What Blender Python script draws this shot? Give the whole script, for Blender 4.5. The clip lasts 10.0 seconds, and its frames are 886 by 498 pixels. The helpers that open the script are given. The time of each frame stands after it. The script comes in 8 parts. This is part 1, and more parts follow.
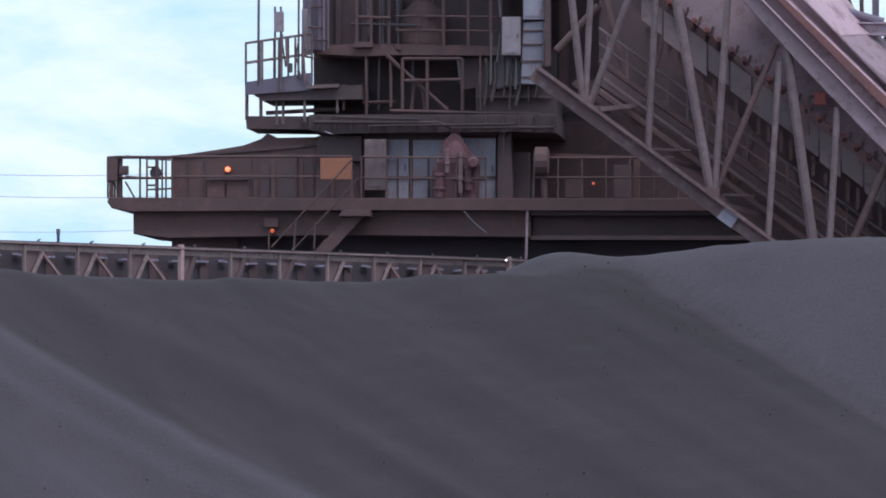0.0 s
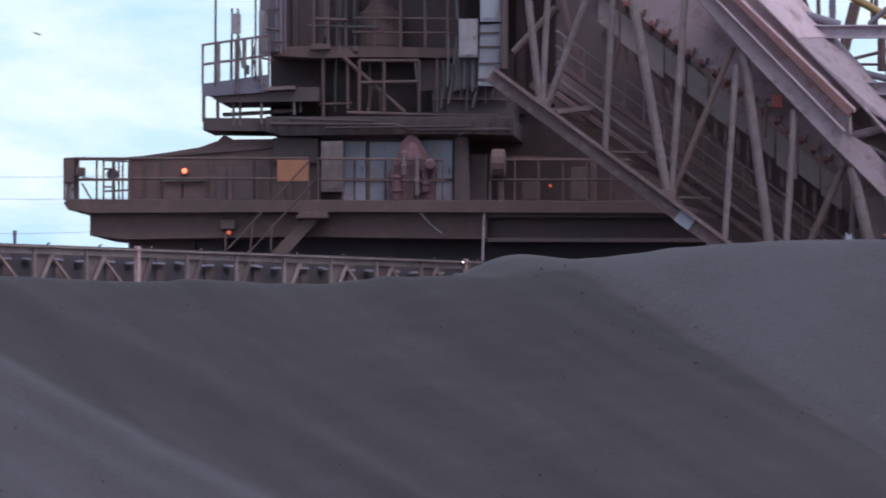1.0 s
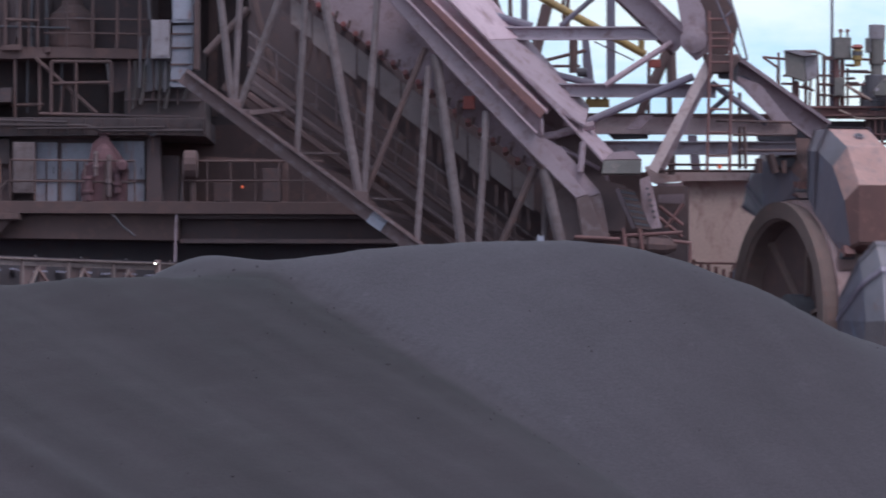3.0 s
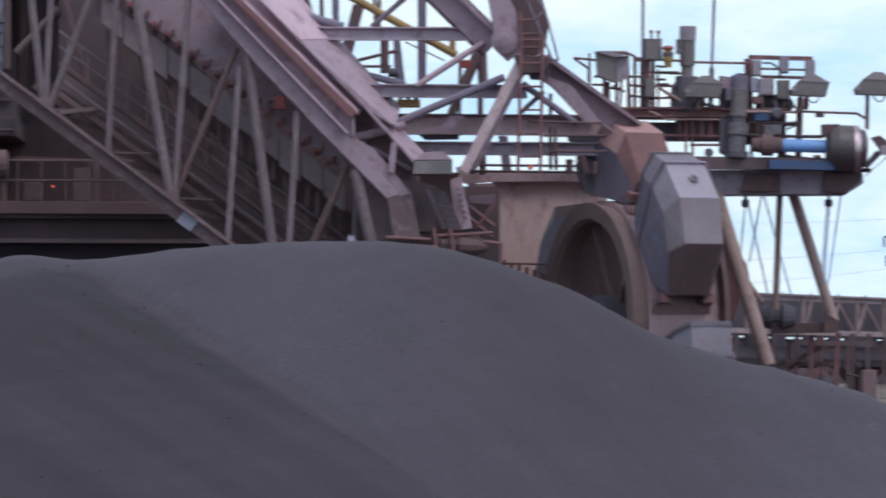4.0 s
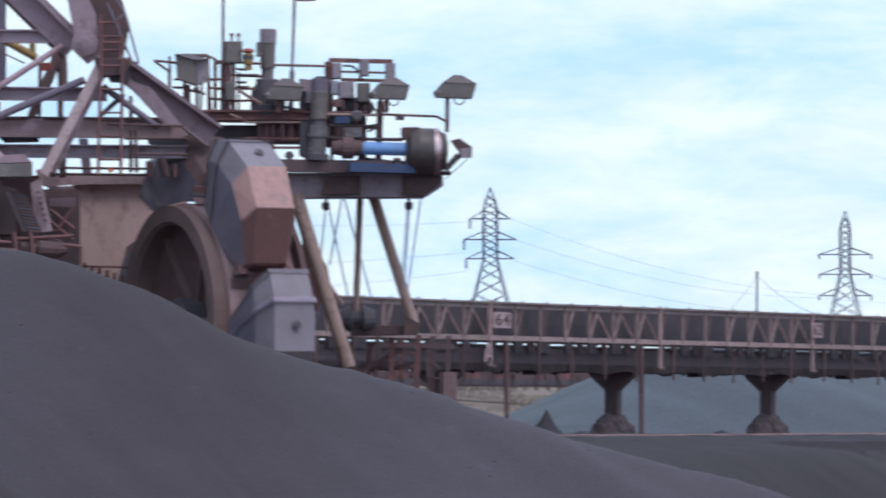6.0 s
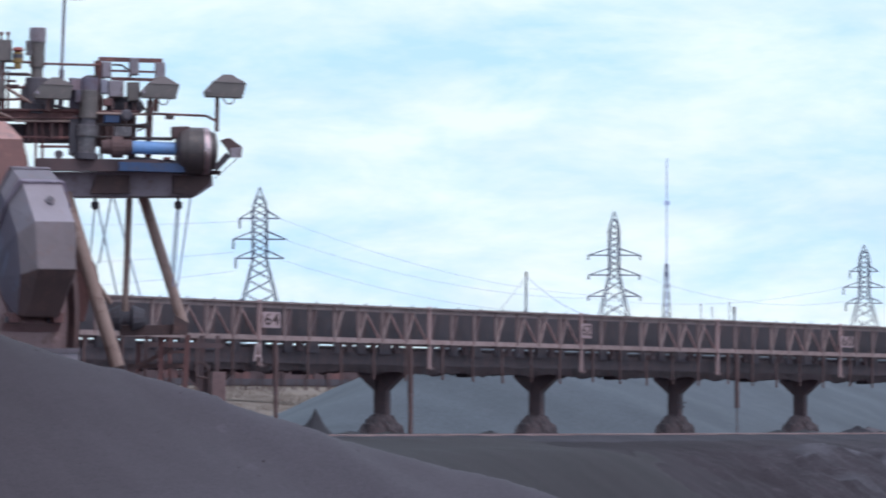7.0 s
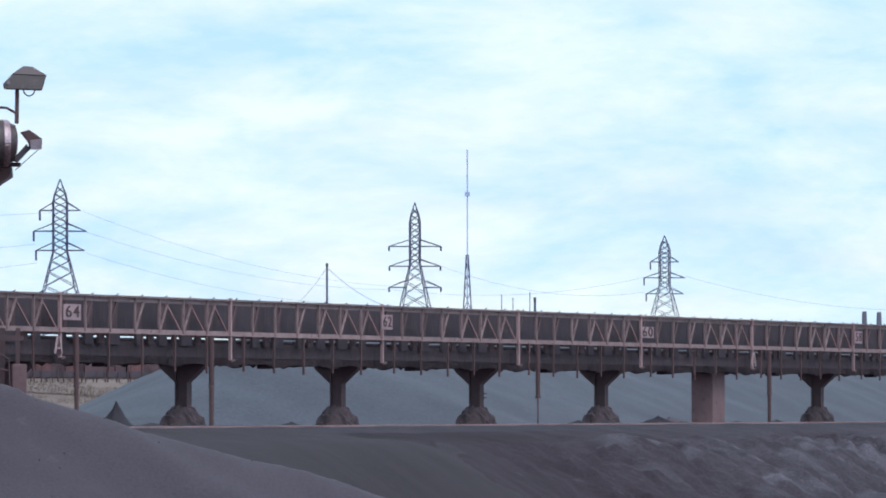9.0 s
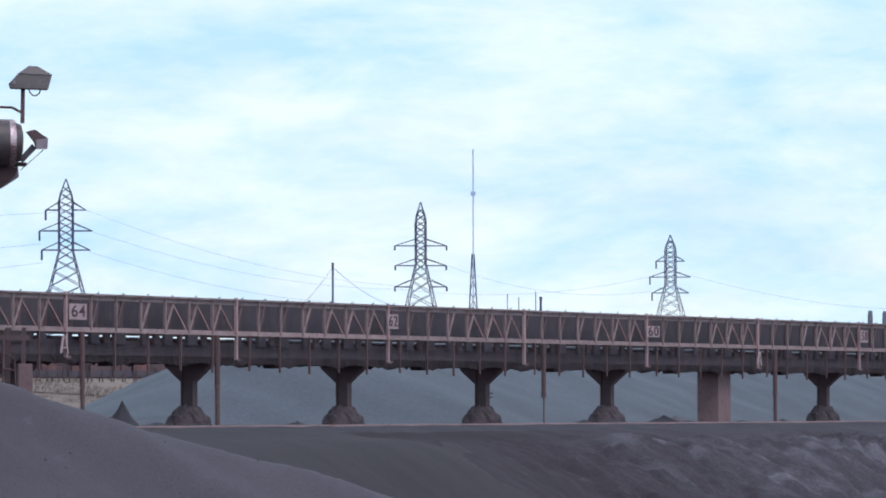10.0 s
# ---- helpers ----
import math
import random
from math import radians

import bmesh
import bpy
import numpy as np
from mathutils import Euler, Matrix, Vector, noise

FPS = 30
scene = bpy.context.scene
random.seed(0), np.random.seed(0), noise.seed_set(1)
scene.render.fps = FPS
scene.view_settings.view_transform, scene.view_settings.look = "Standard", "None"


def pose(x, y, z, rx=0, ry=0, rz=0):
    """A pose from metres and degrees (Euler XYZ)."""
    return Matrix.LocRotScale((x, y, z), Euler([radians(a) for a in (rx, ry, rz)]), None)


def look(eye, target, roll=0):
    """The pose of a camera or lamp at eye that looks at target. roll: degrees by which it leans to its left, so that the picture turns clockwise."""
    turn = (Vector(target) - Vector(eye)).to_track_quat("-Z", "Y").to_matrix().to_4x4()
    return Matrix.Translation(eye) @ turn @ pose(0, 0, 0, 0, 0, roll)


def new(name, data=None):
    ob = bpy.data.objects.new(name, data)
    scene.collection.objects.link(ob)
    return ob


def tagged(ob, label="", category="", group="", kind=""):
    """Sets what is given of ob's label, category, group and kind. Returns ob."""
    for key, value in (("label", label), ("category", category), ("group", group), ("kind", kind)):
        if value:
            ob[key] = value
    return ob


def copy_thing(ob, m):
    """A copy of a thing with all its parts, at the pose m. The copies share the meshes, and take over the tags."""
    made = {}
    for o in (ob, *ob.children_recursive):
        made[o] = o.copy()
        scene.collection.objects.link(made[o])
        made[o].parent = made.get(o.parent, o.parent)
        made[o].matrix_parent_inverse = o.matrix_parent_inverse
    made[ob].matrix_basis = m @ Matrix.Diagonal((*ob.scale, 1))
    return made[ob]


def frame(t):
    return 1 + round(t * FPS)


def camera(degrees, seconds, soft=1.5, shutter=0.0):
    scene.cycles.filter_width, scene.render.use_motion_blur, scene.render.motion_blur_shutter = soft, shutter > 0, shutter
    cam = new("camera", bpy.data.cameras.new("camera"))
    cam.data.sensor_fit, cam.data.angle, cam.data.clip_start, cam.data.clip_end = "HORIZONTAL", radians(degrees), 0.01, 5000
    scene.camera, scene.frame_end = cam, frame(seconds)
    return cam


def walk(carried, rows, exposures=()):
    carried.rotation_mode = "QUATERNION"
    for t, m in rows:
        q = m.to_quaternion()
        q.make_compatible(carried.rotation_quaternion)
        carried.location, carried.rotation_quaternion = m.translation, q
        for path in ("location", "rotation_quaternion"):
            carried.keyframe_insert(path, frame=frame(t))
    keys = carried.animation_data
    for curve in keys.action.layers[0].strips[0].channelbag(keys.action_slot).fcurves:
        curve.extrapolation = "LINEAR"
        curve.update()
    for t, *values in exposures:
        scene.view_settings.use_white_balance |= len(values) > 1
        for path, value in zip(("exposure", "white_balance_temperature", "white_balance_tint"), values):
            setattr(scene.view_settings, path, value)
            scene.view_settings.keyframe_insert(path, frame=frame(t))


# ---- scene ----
# The camera stands on a bank beside the stockyard and pans to the right with a long lens.
EYE = Vector((0.0, 0.0, 0.5))
cam = camera(7.800, 10.0, soft=1.85, shutter=0.5)
PAN = [  # seconds, turn to the right, tilt, lean
    (0, -3.829, 1.476, -0.028),
    (0.5, -3.782, 1.483, -0.024),
    (1, -3.447, 1.494, 0.034),
    (1.5, -2.839, 1.509, 0.017),
    (2, -2.099, 1.506, 0.037),
    (2.2, -1.822, 1.501, 0.014),
    (3.3, -0.305, 1.507, -0.000),
    (3.5, 0.000, 1.507, 0.018),
    (4, 0.936, 1.508, 0.058),
    (4.5, 1.932, 1.518, 0.096),
    (5, 2.809, 1.535, 0.092),
    (5.5, 3.656, 1.544, 0.084),
    (5.7, 4.036, 1.541, -0.024),
    (6.8, 6.274, 1.525, 0.064),
    (7, 6.668, 1.530, 0.038),
    (7.5, 7.537, 1.518, -0.028),
    (8, 8.188, 1.519, -0.086),
    (8.5, 8.452, 1.471, -0.103),
    (9, 8.425, 1.452, -0.151),
    (9.5, 8.407, 1.448, -0.147),
    (10, 8.374, 1.447, -0.185),
]


def aim(turn, tilt, lean):
    a, b = radians(turn), radians(tilt)
    way = Vector((math.sin(a) * math.cos(b), math.cos(a) * math.cos(b), math.sin(b)))
    return look(EYE, EYE + way * 100, lean)


walk(cam, [(t, aim(a, b, c)) for t, a, b, c in PAN], exposures=[(0.0, 0.0, 6080, 12), (10.0, 0.0, 6080, 12)])

# ---- sky and sun ----
SUN_TURN, SUN_HEIGHT = radians(142), radians(57)
world = bpy.data.worlds.new("sky")
scene.world = world
world.use_nodes = True
wt = world.node_tree
wt.nodes.clear()


def wnode(kind, **kw):
    n = wt.nodes.new(kind)
    for k, v in kw.items():
        n.inputs[k.replace("_", " ")].default_value = v
    return n


sky = wnode("ShaderNodeTexSky")
sky.sky_type, sky.sun_disc = "NISHITA", False
sky.sun_elevation, sky.sun_rotation = SUN_HEIGHT, SUN_TURN
sky.air_density, sky.dust_density, sky.ozone_density = 1.2, 0.3, 2.5
clear = wnode("ShaderNodeBackground", Strength=0.13)
cloud = wnode("ShaderNodeBackground", Strength=1.07)
coord = wnode("ShaderNodeTexCoord")
flat = wt.nodes.new("ShaderNodeMapping")
flat.inputs["Scale"].default_value = (30.0, 30.0, 92.0)
veil = wnode("ShaderNodeTexNoise", Scale=1.0, Detail=6.0, Roughness=0.5, Distortion=0.5)
fine = wnode("ShaderNodeTexNoise", Scale=0.9, Detail=8.0, Roughness=0.6, Distortion=0.2)
ramp = wt.nodes.new("ShaderNodeMapRange")
ramp.inputs["From Min"].default_value, ramp.inputs["From Max"].default_value = 0.32, 0.58
ramp.inputs["To Min"].default_value, ramp.inputs["To Max"].default_value = 0.72, 1.0
tint = wt.nodes.new("ShaderNodeMix")
tint.data_type = "RGBA"
tint.inputs["A"].default_value, tint.inputs["B"].default_value = (0.53, 0.785, 1.0, 1), (0.87, 0.97, 1.0, 1)
both = wt.nodes.new("ShaderNodeMixShader")
sky_out = wt.nodes.new("ShaderNodeOutputWorld")
L = wt.links.new
L(coord.outputs["Generated"], flat.inputs["Vector"])
L(flat.outputs["Vector"], veil.inputs["Vector"])
L(flat.outputs["Vector"], fine.inputs["Vector"])
L(veil.outputs["Fac"], ramp.inputs["Value"])
band = wt.nodes.new("ShaderNodeMapRange")
band.inputs["From Min"].default_value, band.inputs["From Max"].default_value = 0.34, 0.62
L(fine.outputs["Fac"], band.inputs["Value"])
L(band.outputs["Result"], tint.inputs["Factor"])
L(tint.outputs["Result"], cloud.inputs["Color"])
L(sky.outputs["Color"], clear.inputs["Color"])
L(ramp.outputs["Result"], both.inputs["Fac"])
L(clear.outputs["Background"], both.inputs[1])
L(cloud.outputs["Background"], both.inputs[2])
L(both.outputs["Shader"], sky_out.inputs["Surface"])

sun = new("sun", bpy.data.lights.new("sun", "SUN"))
sun.data.energy, sun.data.angle, sun.data.color = 1.3, radians(24), (1.0, 0.95, 0.92)
sun_way = Vector((math.sin(SUN_TURN) * math.cos(SUN_HEIGHT), math.cos(SUN_TURN) * math.cos(SUN_HEIGHT), math.sin(SUN_HEIGHT)))
sun.matrix_world = look(sun_way * 300, (0, 0, 0))


# ---- materials ----
def dusted(c):
    """A colour under the yard's film of purple-red ore dust."""
    return c and (c[0] * 1.18, c[1] * 0.98, c[2] * 1.16)


def surface(name, base, second, rough=0.7, metal=0.0, scale=1.5, spots=None, amount=0.45, bump=0.25, grain=25.0, streak=1.0, vary=0.12):
    """A weathered surface: two tones in large patches, a third in small spots, fine relief."""
    base, second, spots = dusted(base), dusted(second), dusted(spots)
    m = bpy.data.materials.new(name)
    m.use_nodes = True
    nt = m.node_tree
    bsdf = nt.nodes["Principled BSDF"]
    tc = nt.nodes.new("ShaderNodeTexCoord")
    mp = nt.nodes.new("ShaderNodeMapping")
    mp.inputs["Scale"].default_value = (1, 1, streak)
    nt.links.new(tc.outputs["Object"], mp.inputs["Vector"])

    def noise_of(sc, detail, ro=0.55):
        n = nt.nodes.new("ShaderNodeTexNoise")
        n.inputs["Scale"].default_value, n.inputs["Detail"].default_value, n.inputs["Roughness"].default_value = sc, detail, ro
        nt.links.new(mp.outputs["Vector"], n.inputs["Vector"])
        return n.outputs["Fac"]

    def mix_of(fac, a, b):
        x = nt.nodes.new("ShaderNodeMix")
        x.data_type = "RGBA"
        nt.links.new(fac, x.inputs["Factor"])
        for s, v in (("A", a), ("B", b)):
            if isinstance(v, tuple):
                x.inputs[s].default_value = (*v, 1)
            else:
                nt.links.new(v, x.inputs[s])
        return x.outputs["Result"]

    def span_of(fac, lo, hi, a=0.0, b=1.0):
        r = nt.nodes.new("ShaderNodeMapRange")
        for k, v in (("From Min", lo), ("From Max", hi), ("To Min", a), ("To Max", b)):
            r.inputs[k].default_value = v
        nt.links.new(fac, r.inputs["Value"])
        return r.outputs["Result"]

    big, small = noise_of(scale, 4), noise_of(grain, 5, 0.65)
    col = mix_of(span_of(big, 0.35, 0.68), base, second)
    if spots:
        mid = noise_of(scale * 4.5, 6, 0.68)
        col = mix_of(span_of(mid, 0.68 - amount * 0.35, 0.74), col, spots)
    hsv = nt.nodes.new("ShaderNodeHueSaturation")
    info = nt.nodes.new("ShaderNodeObjectInfo")
    add = nt.nodes.new("ShaderNodeMath")
    add.operation = "MULTIPLY"
    nt.links.new(span_of(small, 0.3, 0.7, 1 - vary, 1 + vary), add.inputs[0])
    nt.links.new(span_of(info.outputs["Random"], 0, 1, 1 - vary, 1 + vary), add.inputs[1])
    nt.links.new(add.outputs["Value"], hsv.inputs["Value"])
    nt.links.new(col, hsv.inputs["Color"])
    nt.links.new(hsv.outputs["Color"], bsdf.inputs["Base Color"])
    nt.links.new(span_of(small, 0.25, 0.75, max(0.05, rough - 0.12), min(1, rough + 0.12)), bsdf.inputs["Roughness"])
    bsdf.inputs["Metallic"].default_value = metal
    if bump:
        bp = nt.nodes.new("ShaderNodeBump")
        bp.inputs["Strength"].default_value, bp.inputs["Distance"].default_value = bump, 0.03
        nt.links.new(small, bp.inputs["Height"])
        nt.links.new(bp.outputs["Normal"], bsdf.inputs["Normal"])
    return m


def glow(name, color, power):
    m = bpy.data.materials.new(name)
    m.use_nodes = True
    b = m.node_tree.nodes["Principled BSDF"]
    b.inputs["Base Color"].default_value = (*color, 1)
    b.inputs["Emission Color"].default_value = (*color, 1)
    b.inputs["Emission Strength"].default_value = power
    return m


def ore(name, base, second, pale, depth, way=50.2, stretched=(0.05, 0.8), amount=0.15, grain=13, darken=0.0, darken_depth=0.0, chill=0.8):
    """Fine ore: a mottled ground tone, long slide streaks down the face, and coarse grains."""
    m = surface(name, base, second, 0.96, scale=0.3, spots=pale, amount=amount, bump=0.5, grain=grain, vary=0.24)
    nt = m.node_tree
    bsdf = nt.nodes["Principled BSDF"]
    tc = nt.nodes.new("ShaderNodeTexCoord")
    turn, stretch = nt.nodes.new("ShaderNodeMapping"), nt.nodes.new("ShaderNodeMapping")
    turn.inputs["Rotation"].default_value = (0, 0, radians(way))
    stretch.inputs["Scale"].default_value = (*stretched, 0.0)
    n = nt.nodes.new("ShaderNodeTexNoise")
    n.inputs["Scale"].default_value, n.inputs["Detail"].default_value, n.inputs["Roughness"].default_value = 1.0, 5.0, 0.6
    r = nt.nodes.new("ShaderNodeMapRange")
    for k, v in (("From Min", 0.35), ("From Max", 0.65), ("To Min", 1 - depth), ("To Max", 1 + depth)):
        r.inputs[k].default_value = v
    dark_mask = nt.nodes.new("ShaderNodeAttribute")
    dark_mask.attribute_name = "darken"

    def calc(kind, a, b, c=None):
        n2 = nt.nodes.new("ShaderNodeMath")
        n2.operation = kind
        for i, v in enumerate((a, b, c)):
            if isinstance(v, float):
                n2.inputs[i].default_value = v
            elif v:
                nt.links.new(v, n2.inputs[i])
        return n2.outputs["Value"]

    # This mask darkens the ore, and makes its slide marks stand out more.
    streak = calc("ADD", calc("MULTIPLY", calc("SUBTRACT", r.outputs["Result"], 1.0), calc("MULTIPLY_ADD", dark_mask.outputs["Fac"], darken_depth, 1.0)), 1.0)
    tone = calc("MULTIPLY", streak, calc("MULTIPLY_ADD", dark_mask.outputs["Fac"], -darken, 1.0))
    hsv = nt.nodes.new("ShaderNodeHueSaturation")
    old = bsdf.inputs["Base Color"].links[0].from_socket
    warm = nt.nodes.new("ShaderNodeMix")
    warm.data_type, warm.blend_type = "RGBA", "MULTIPLY"
    warm.inputs["B"].default_value = (1.08, 0.96, 0.97, 1)
    nt.links.new(dark_mask.outputs["Fac"], warm.inputs["Factor"])
    cool = nt.nodes.new("ShaderNodeMix")
    cool.data_type, cool.blend_type = "RGBA", "MULTIPLY"
    cool.inputs["B"].default_value = (0.90, 1.03, 1.02, 1)
    nt.links.new(calc("MULTIPLY", dark_mask.outputs["Fac"], -chill), cool.inputs["Factor"])
    nt.links.new(warm.outputs["Result"], cool.inputs["A"])
    for a, b in ((hsv.outputs["Color"], warm.inputs["A"]), (tc.outputs["Object"], turn.inputs["Vector"]), (turn.outputs["Vector"], stretch.inputs["Vector"]), (stretch.outputs["Vector"], n.inputs["Vector"]),
                 (n.outputs["Fac"], r.inputs["Value"]), (tone, hsv.inputs["Value"]), (old, hsv.inputs["Color"]), (cool.outputs["Result"], bsdf.inputs["Base Color"])):
        nt.links.new(a, b)
    return m


M_ORE = ore("ore_fines", (0.0655, 0.0585, 0.0620), (0.0570, 0.0503, 0.0533), (0.079, 0.0717, 0.075), 0.06, darken=0.52, darken_depth=1.5)
M_BANK = ore("crusted_bank", (0.056, 0.0585, 0.0585), (0.068, 0.071, 0.071), (0.120, 0.122, 0.122), 0.14, 30, (0.16, 0.5), 0.22, 7, darken=0.45, chill=0.1)
# The far pile's colour is lightened to take in distance haze.
M_ORE_FAR = ore("hazy_pale_ore", (0.077, 0.098, 0.101), (0.064, 0.082, 0.085), (0.092, 0.110, 0.114), 0.12, 20, (0.02, 0.12), 0.3, 6)
M_PIT = surface("pit_floor", (0.038, 0.040, 0.042), (0.056, 0.057, 0.058), 0.95, scale=0.35, spots=(0.095, 0.092, 0.092), amount=0.3, bump=0.6, grain=5, vary=0.22)
M_WETORE = surface("wet_dark_ore", (0.032, 0.033, 0.035), (0.026, 0.026, 0.028), 0.92, scale=1.2, spots=(0.044, 0.038, 0.037), amount=0.3, bump=0.5, grain=9)
M_GRASS = surface("dry_grass", (0.188, 0.170, 0.122), (0.150, 0.136, 0.102), 0.95, scale=0.15, spots=(0.125, 0.12, 0.09), amount=0.4, vary=0.12, bump=0.2, grain=10)
for m in (M_GRASS, M_PIT, M_BANK):
    m.node_tree.nodes["Principled BSDF"].inputs["Specular IOR Level"].default_value = 0.1
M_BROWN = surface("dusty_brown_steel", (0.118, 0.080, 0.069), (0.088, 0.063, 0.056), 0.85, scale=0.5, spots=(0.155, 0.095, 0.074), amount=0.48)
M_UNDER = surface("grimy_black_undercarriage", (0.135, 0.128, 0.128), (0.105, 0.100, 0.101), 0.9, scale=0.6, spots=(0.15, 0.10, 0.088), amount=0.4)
# Darker copy of the dusty brown; shade on tower and rear parts put into colour.
M_SHADE = surface("darkened_brown_steel", (0.096, 0.073, 0.068), (0.074, 0.060, 0.058), 0.88, scale=0.6, spots=(0.122, 0.077, 0.066), amount=0.45)
# Near-black copy of the same steel, painting deep shade on inner walls and gaps.
M_DEEP = surface("near_black_brown_steel", (0.074, 0.057, 0.053), (0.058, 0.048, 0.046), 0.85, scale=0.9, spots=(0.098, 0.062, 0.052), amount=0.45)
M_RUBBLE = surface("dark_rust_rubble", (0.072, 0.060, 0.058), (0.052, 0.047, 0.047), 0.95, scale=2.0, spots=(0.10, 0.068, 0.06), amount=0.5, bump=0.6, grain=9)
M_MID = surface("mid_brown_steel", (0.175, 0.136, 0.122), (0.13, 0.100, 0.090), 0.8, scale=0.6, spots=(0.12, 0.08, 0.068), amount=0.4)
# The pale tone of lit post edges is put into this paint.
M_POST = surface("pale_post_paint", (0.29, 0.245, 0.205), (0.21, 0.17, 0.145), 0.8, scale=0.9, spots=(0.12, 0.085, 0.08), amount=0.45)
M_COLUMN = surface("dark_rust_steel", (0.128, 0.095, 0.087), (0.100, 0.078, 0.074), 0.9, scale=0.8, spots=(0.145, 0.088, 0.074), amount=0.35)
M_SOOT = surface("black_soot", (0.100, 0.092, 0.092), (0.080, 0.075, 0.077), 0.92, scale=1.0, spots=(0.132, 0.092, 0.082), amount=0.38)
M_COVER = surface("sooty_belt_cover", (0.078, 0.072, 0.074), (0.062, 0.060, 0.063), 0.9, scale=0.7, spots=(0.12, 0.086, 0.076), amount=0.42, streak=0.35)
M_TROUGH = surface("grimy_trough_steel", (0.084, 0.070, 0.069), (0.064, 0.056, 0.057), 0.92, scale=0.8, spots=(0.125, 0.083, 0.072), amount=0.55, vary=0.2)
M_DARK = surface("sooty_steel", (0.108, 0.107, 0.106), (0.085, 0.086, 0.089), 0.85, scale=0.8, spots=(0.10, 0.068, 0.06), amount=0.3)
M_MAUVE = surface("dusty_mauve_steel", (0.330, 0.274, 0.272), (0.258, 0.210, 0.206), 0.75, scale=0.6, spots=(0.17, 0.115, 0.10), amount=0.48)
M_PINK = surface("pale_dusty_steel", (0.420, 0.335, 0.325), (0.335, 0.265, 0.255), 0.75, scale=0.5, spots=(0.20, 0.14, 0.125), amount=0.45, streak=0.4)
# Brighter pink for the boom's top covers; light from above put into colour.
M_TOPCOVER = surface("lit_top_cover", (0.50, 0.40, 0.39), (0.41, 0.325, 0.315), 0.75, scale=0.5, spots=(0.23, 0.155, 0.135), amount=0.42, streak=0.4)
M_PALEBEAM = surface("pale_tan_girder", (0.48, 0.41, 0.36), (0.40, 0.33, 0.285), 0.75, scale=0.6, spots=(0.24, 0.16, 0.13), amount=0.45)
M_GREYGREEN = surface("oily_grey_green_paint", (0.125, 0.127, 0.118), (0.075, 0.072, 0.068), 0.5, scale=1.8, spots=(0.30, 0.28, 0.255), amount=0.5)
M_OILBLACK = surface("oily_dark_brown_paint", (0.082, 0.068, 0.058), (0.060, 0.052, 0.047), 0.4, scale=1.2, spots=(0.12, 0.085, 0.065), amount=0.4)
M_BLUEGREY = surface("blue_grey_steel", (0.135, 0.13, 0.155), (0.175, 0.155, 0.165), 0.55, scale=0.6, spots=(0.14, 0.10, 0.10), amount=0.4)
M_PALEBLUE = surface("worn_pale_blue_steel", (0.36, 0.40, 0.45), (0.24, 0.26, 0.29), 0.6, scale=1.5, spots=(0.15, 0.12, 0.11), amount=0.5)
M_TUBE = surface("pale_tube_steel", (0.190, 0.162, 0.148), (0.138, 0.113, 0.105), 0.7, scale=0.9, spots=(0.11, 0.078, 0.068), amount=0.6, vary=0.18)
M_RUST = surface("rusty_steel", (0.19, 0.10, 0.085), (0.13, 0.078, 0.068), 0.85, scale=0.9, spots=(0.30, 0.16, 0.11), amount=0.35)
M_TRESTLE = surface("pink_rust_paint", (0.31, 0.225, 0.19), (0.235, 0.16, 0.135), 0.85, scale=0.6, spots=(0.15, 0.092, 0.08), amount=0.55)
M_WHITE = surface("grimy_white_paint", (0.30, 0.325, 0.34), (0.23, 0.245, 0.26), 0.55, scale=0.7, spots=(0.25, 0.17, 0.15), amount=0.4, streak=0.4)
M_GREY = surface("grey_paint", (0.30, 0.29, 0.28), (0.22, 0.205, 0.20), 0.5, scale=1.1, spots=(0.17, 0.13, 0.115), amount=0.45)
M_OLIVE = surface("olive_grey_paint", (0.165, 0.160, 0.132), (0.120, 0.115, 0.096), 0.55, scale=1.3, spots=(0.24, 0.21, 0.18), amount=0.4)
M_LID = surface("dusty_lamp_lid", (0.135, 0.122, 0.105), (0.105, 0.094, 0.082), 0.7, scale=1.1, spots=(0.17, 0.135, 0.115), amount=0.4)
M_BEIGE = surface("rusty_beige_plate", (0.56, 0.465, 0.37), (0.50, 0.40, 0.31), 0.75, scale=0.45, spots=(0.30, 0.20, 0.15), amount=0.35, streak=0.5)
M_BUCKET = surface("scoured_bucket_steel", (0.205, 0.205, 0.205), (0.165, 0.160, 0.158), 0.55, metal=0.1, scale=0.7, spots=(0.20, 0.145, 0.13), amount=0.4)
M_BUCKET_PALE = surface("bright_scoured_steel", (0.275, 0.272, 0.27), (0.235, 0.225, 0.22), 0.5, metal=0.15, scale=0.6, spots=(0.22, 0.165, 0.145), amount=0.3)
M_DRUM = surface("dusty_pink_drum", (0.36, 0.275, 0.24), (0.30, 0.22, 0.19), 0.8, scale=0.6, spots=(0.20, 0.13, 0.105), amount=0.45)
M_BUCKET_SIDE = surface("blue_black_bucket_side", (0.115, 0.118, 0.135), (0.150, 0.138, 0.142), 0.45, metal=0.1, scale=0.8, spots=(0.15, 0.19, 0.225), amount=0.35, streak=0.3)
M_TAIL = surface("ore_red_steel", (0.165, 0.088, 0.070), (0.125, 0.072, 0.060), 0.8, scale=0.9, spots=(0.22, 0.12, 0.09), amount=0.35)
M_TAN = surface("tan_pipe_paint", (0.36, 0.285, 0.215), (0.29, 0.22, 0.165), 0.7, scale=0.8, spots=(0.17, 0.115, 0.09), amount=0.4)
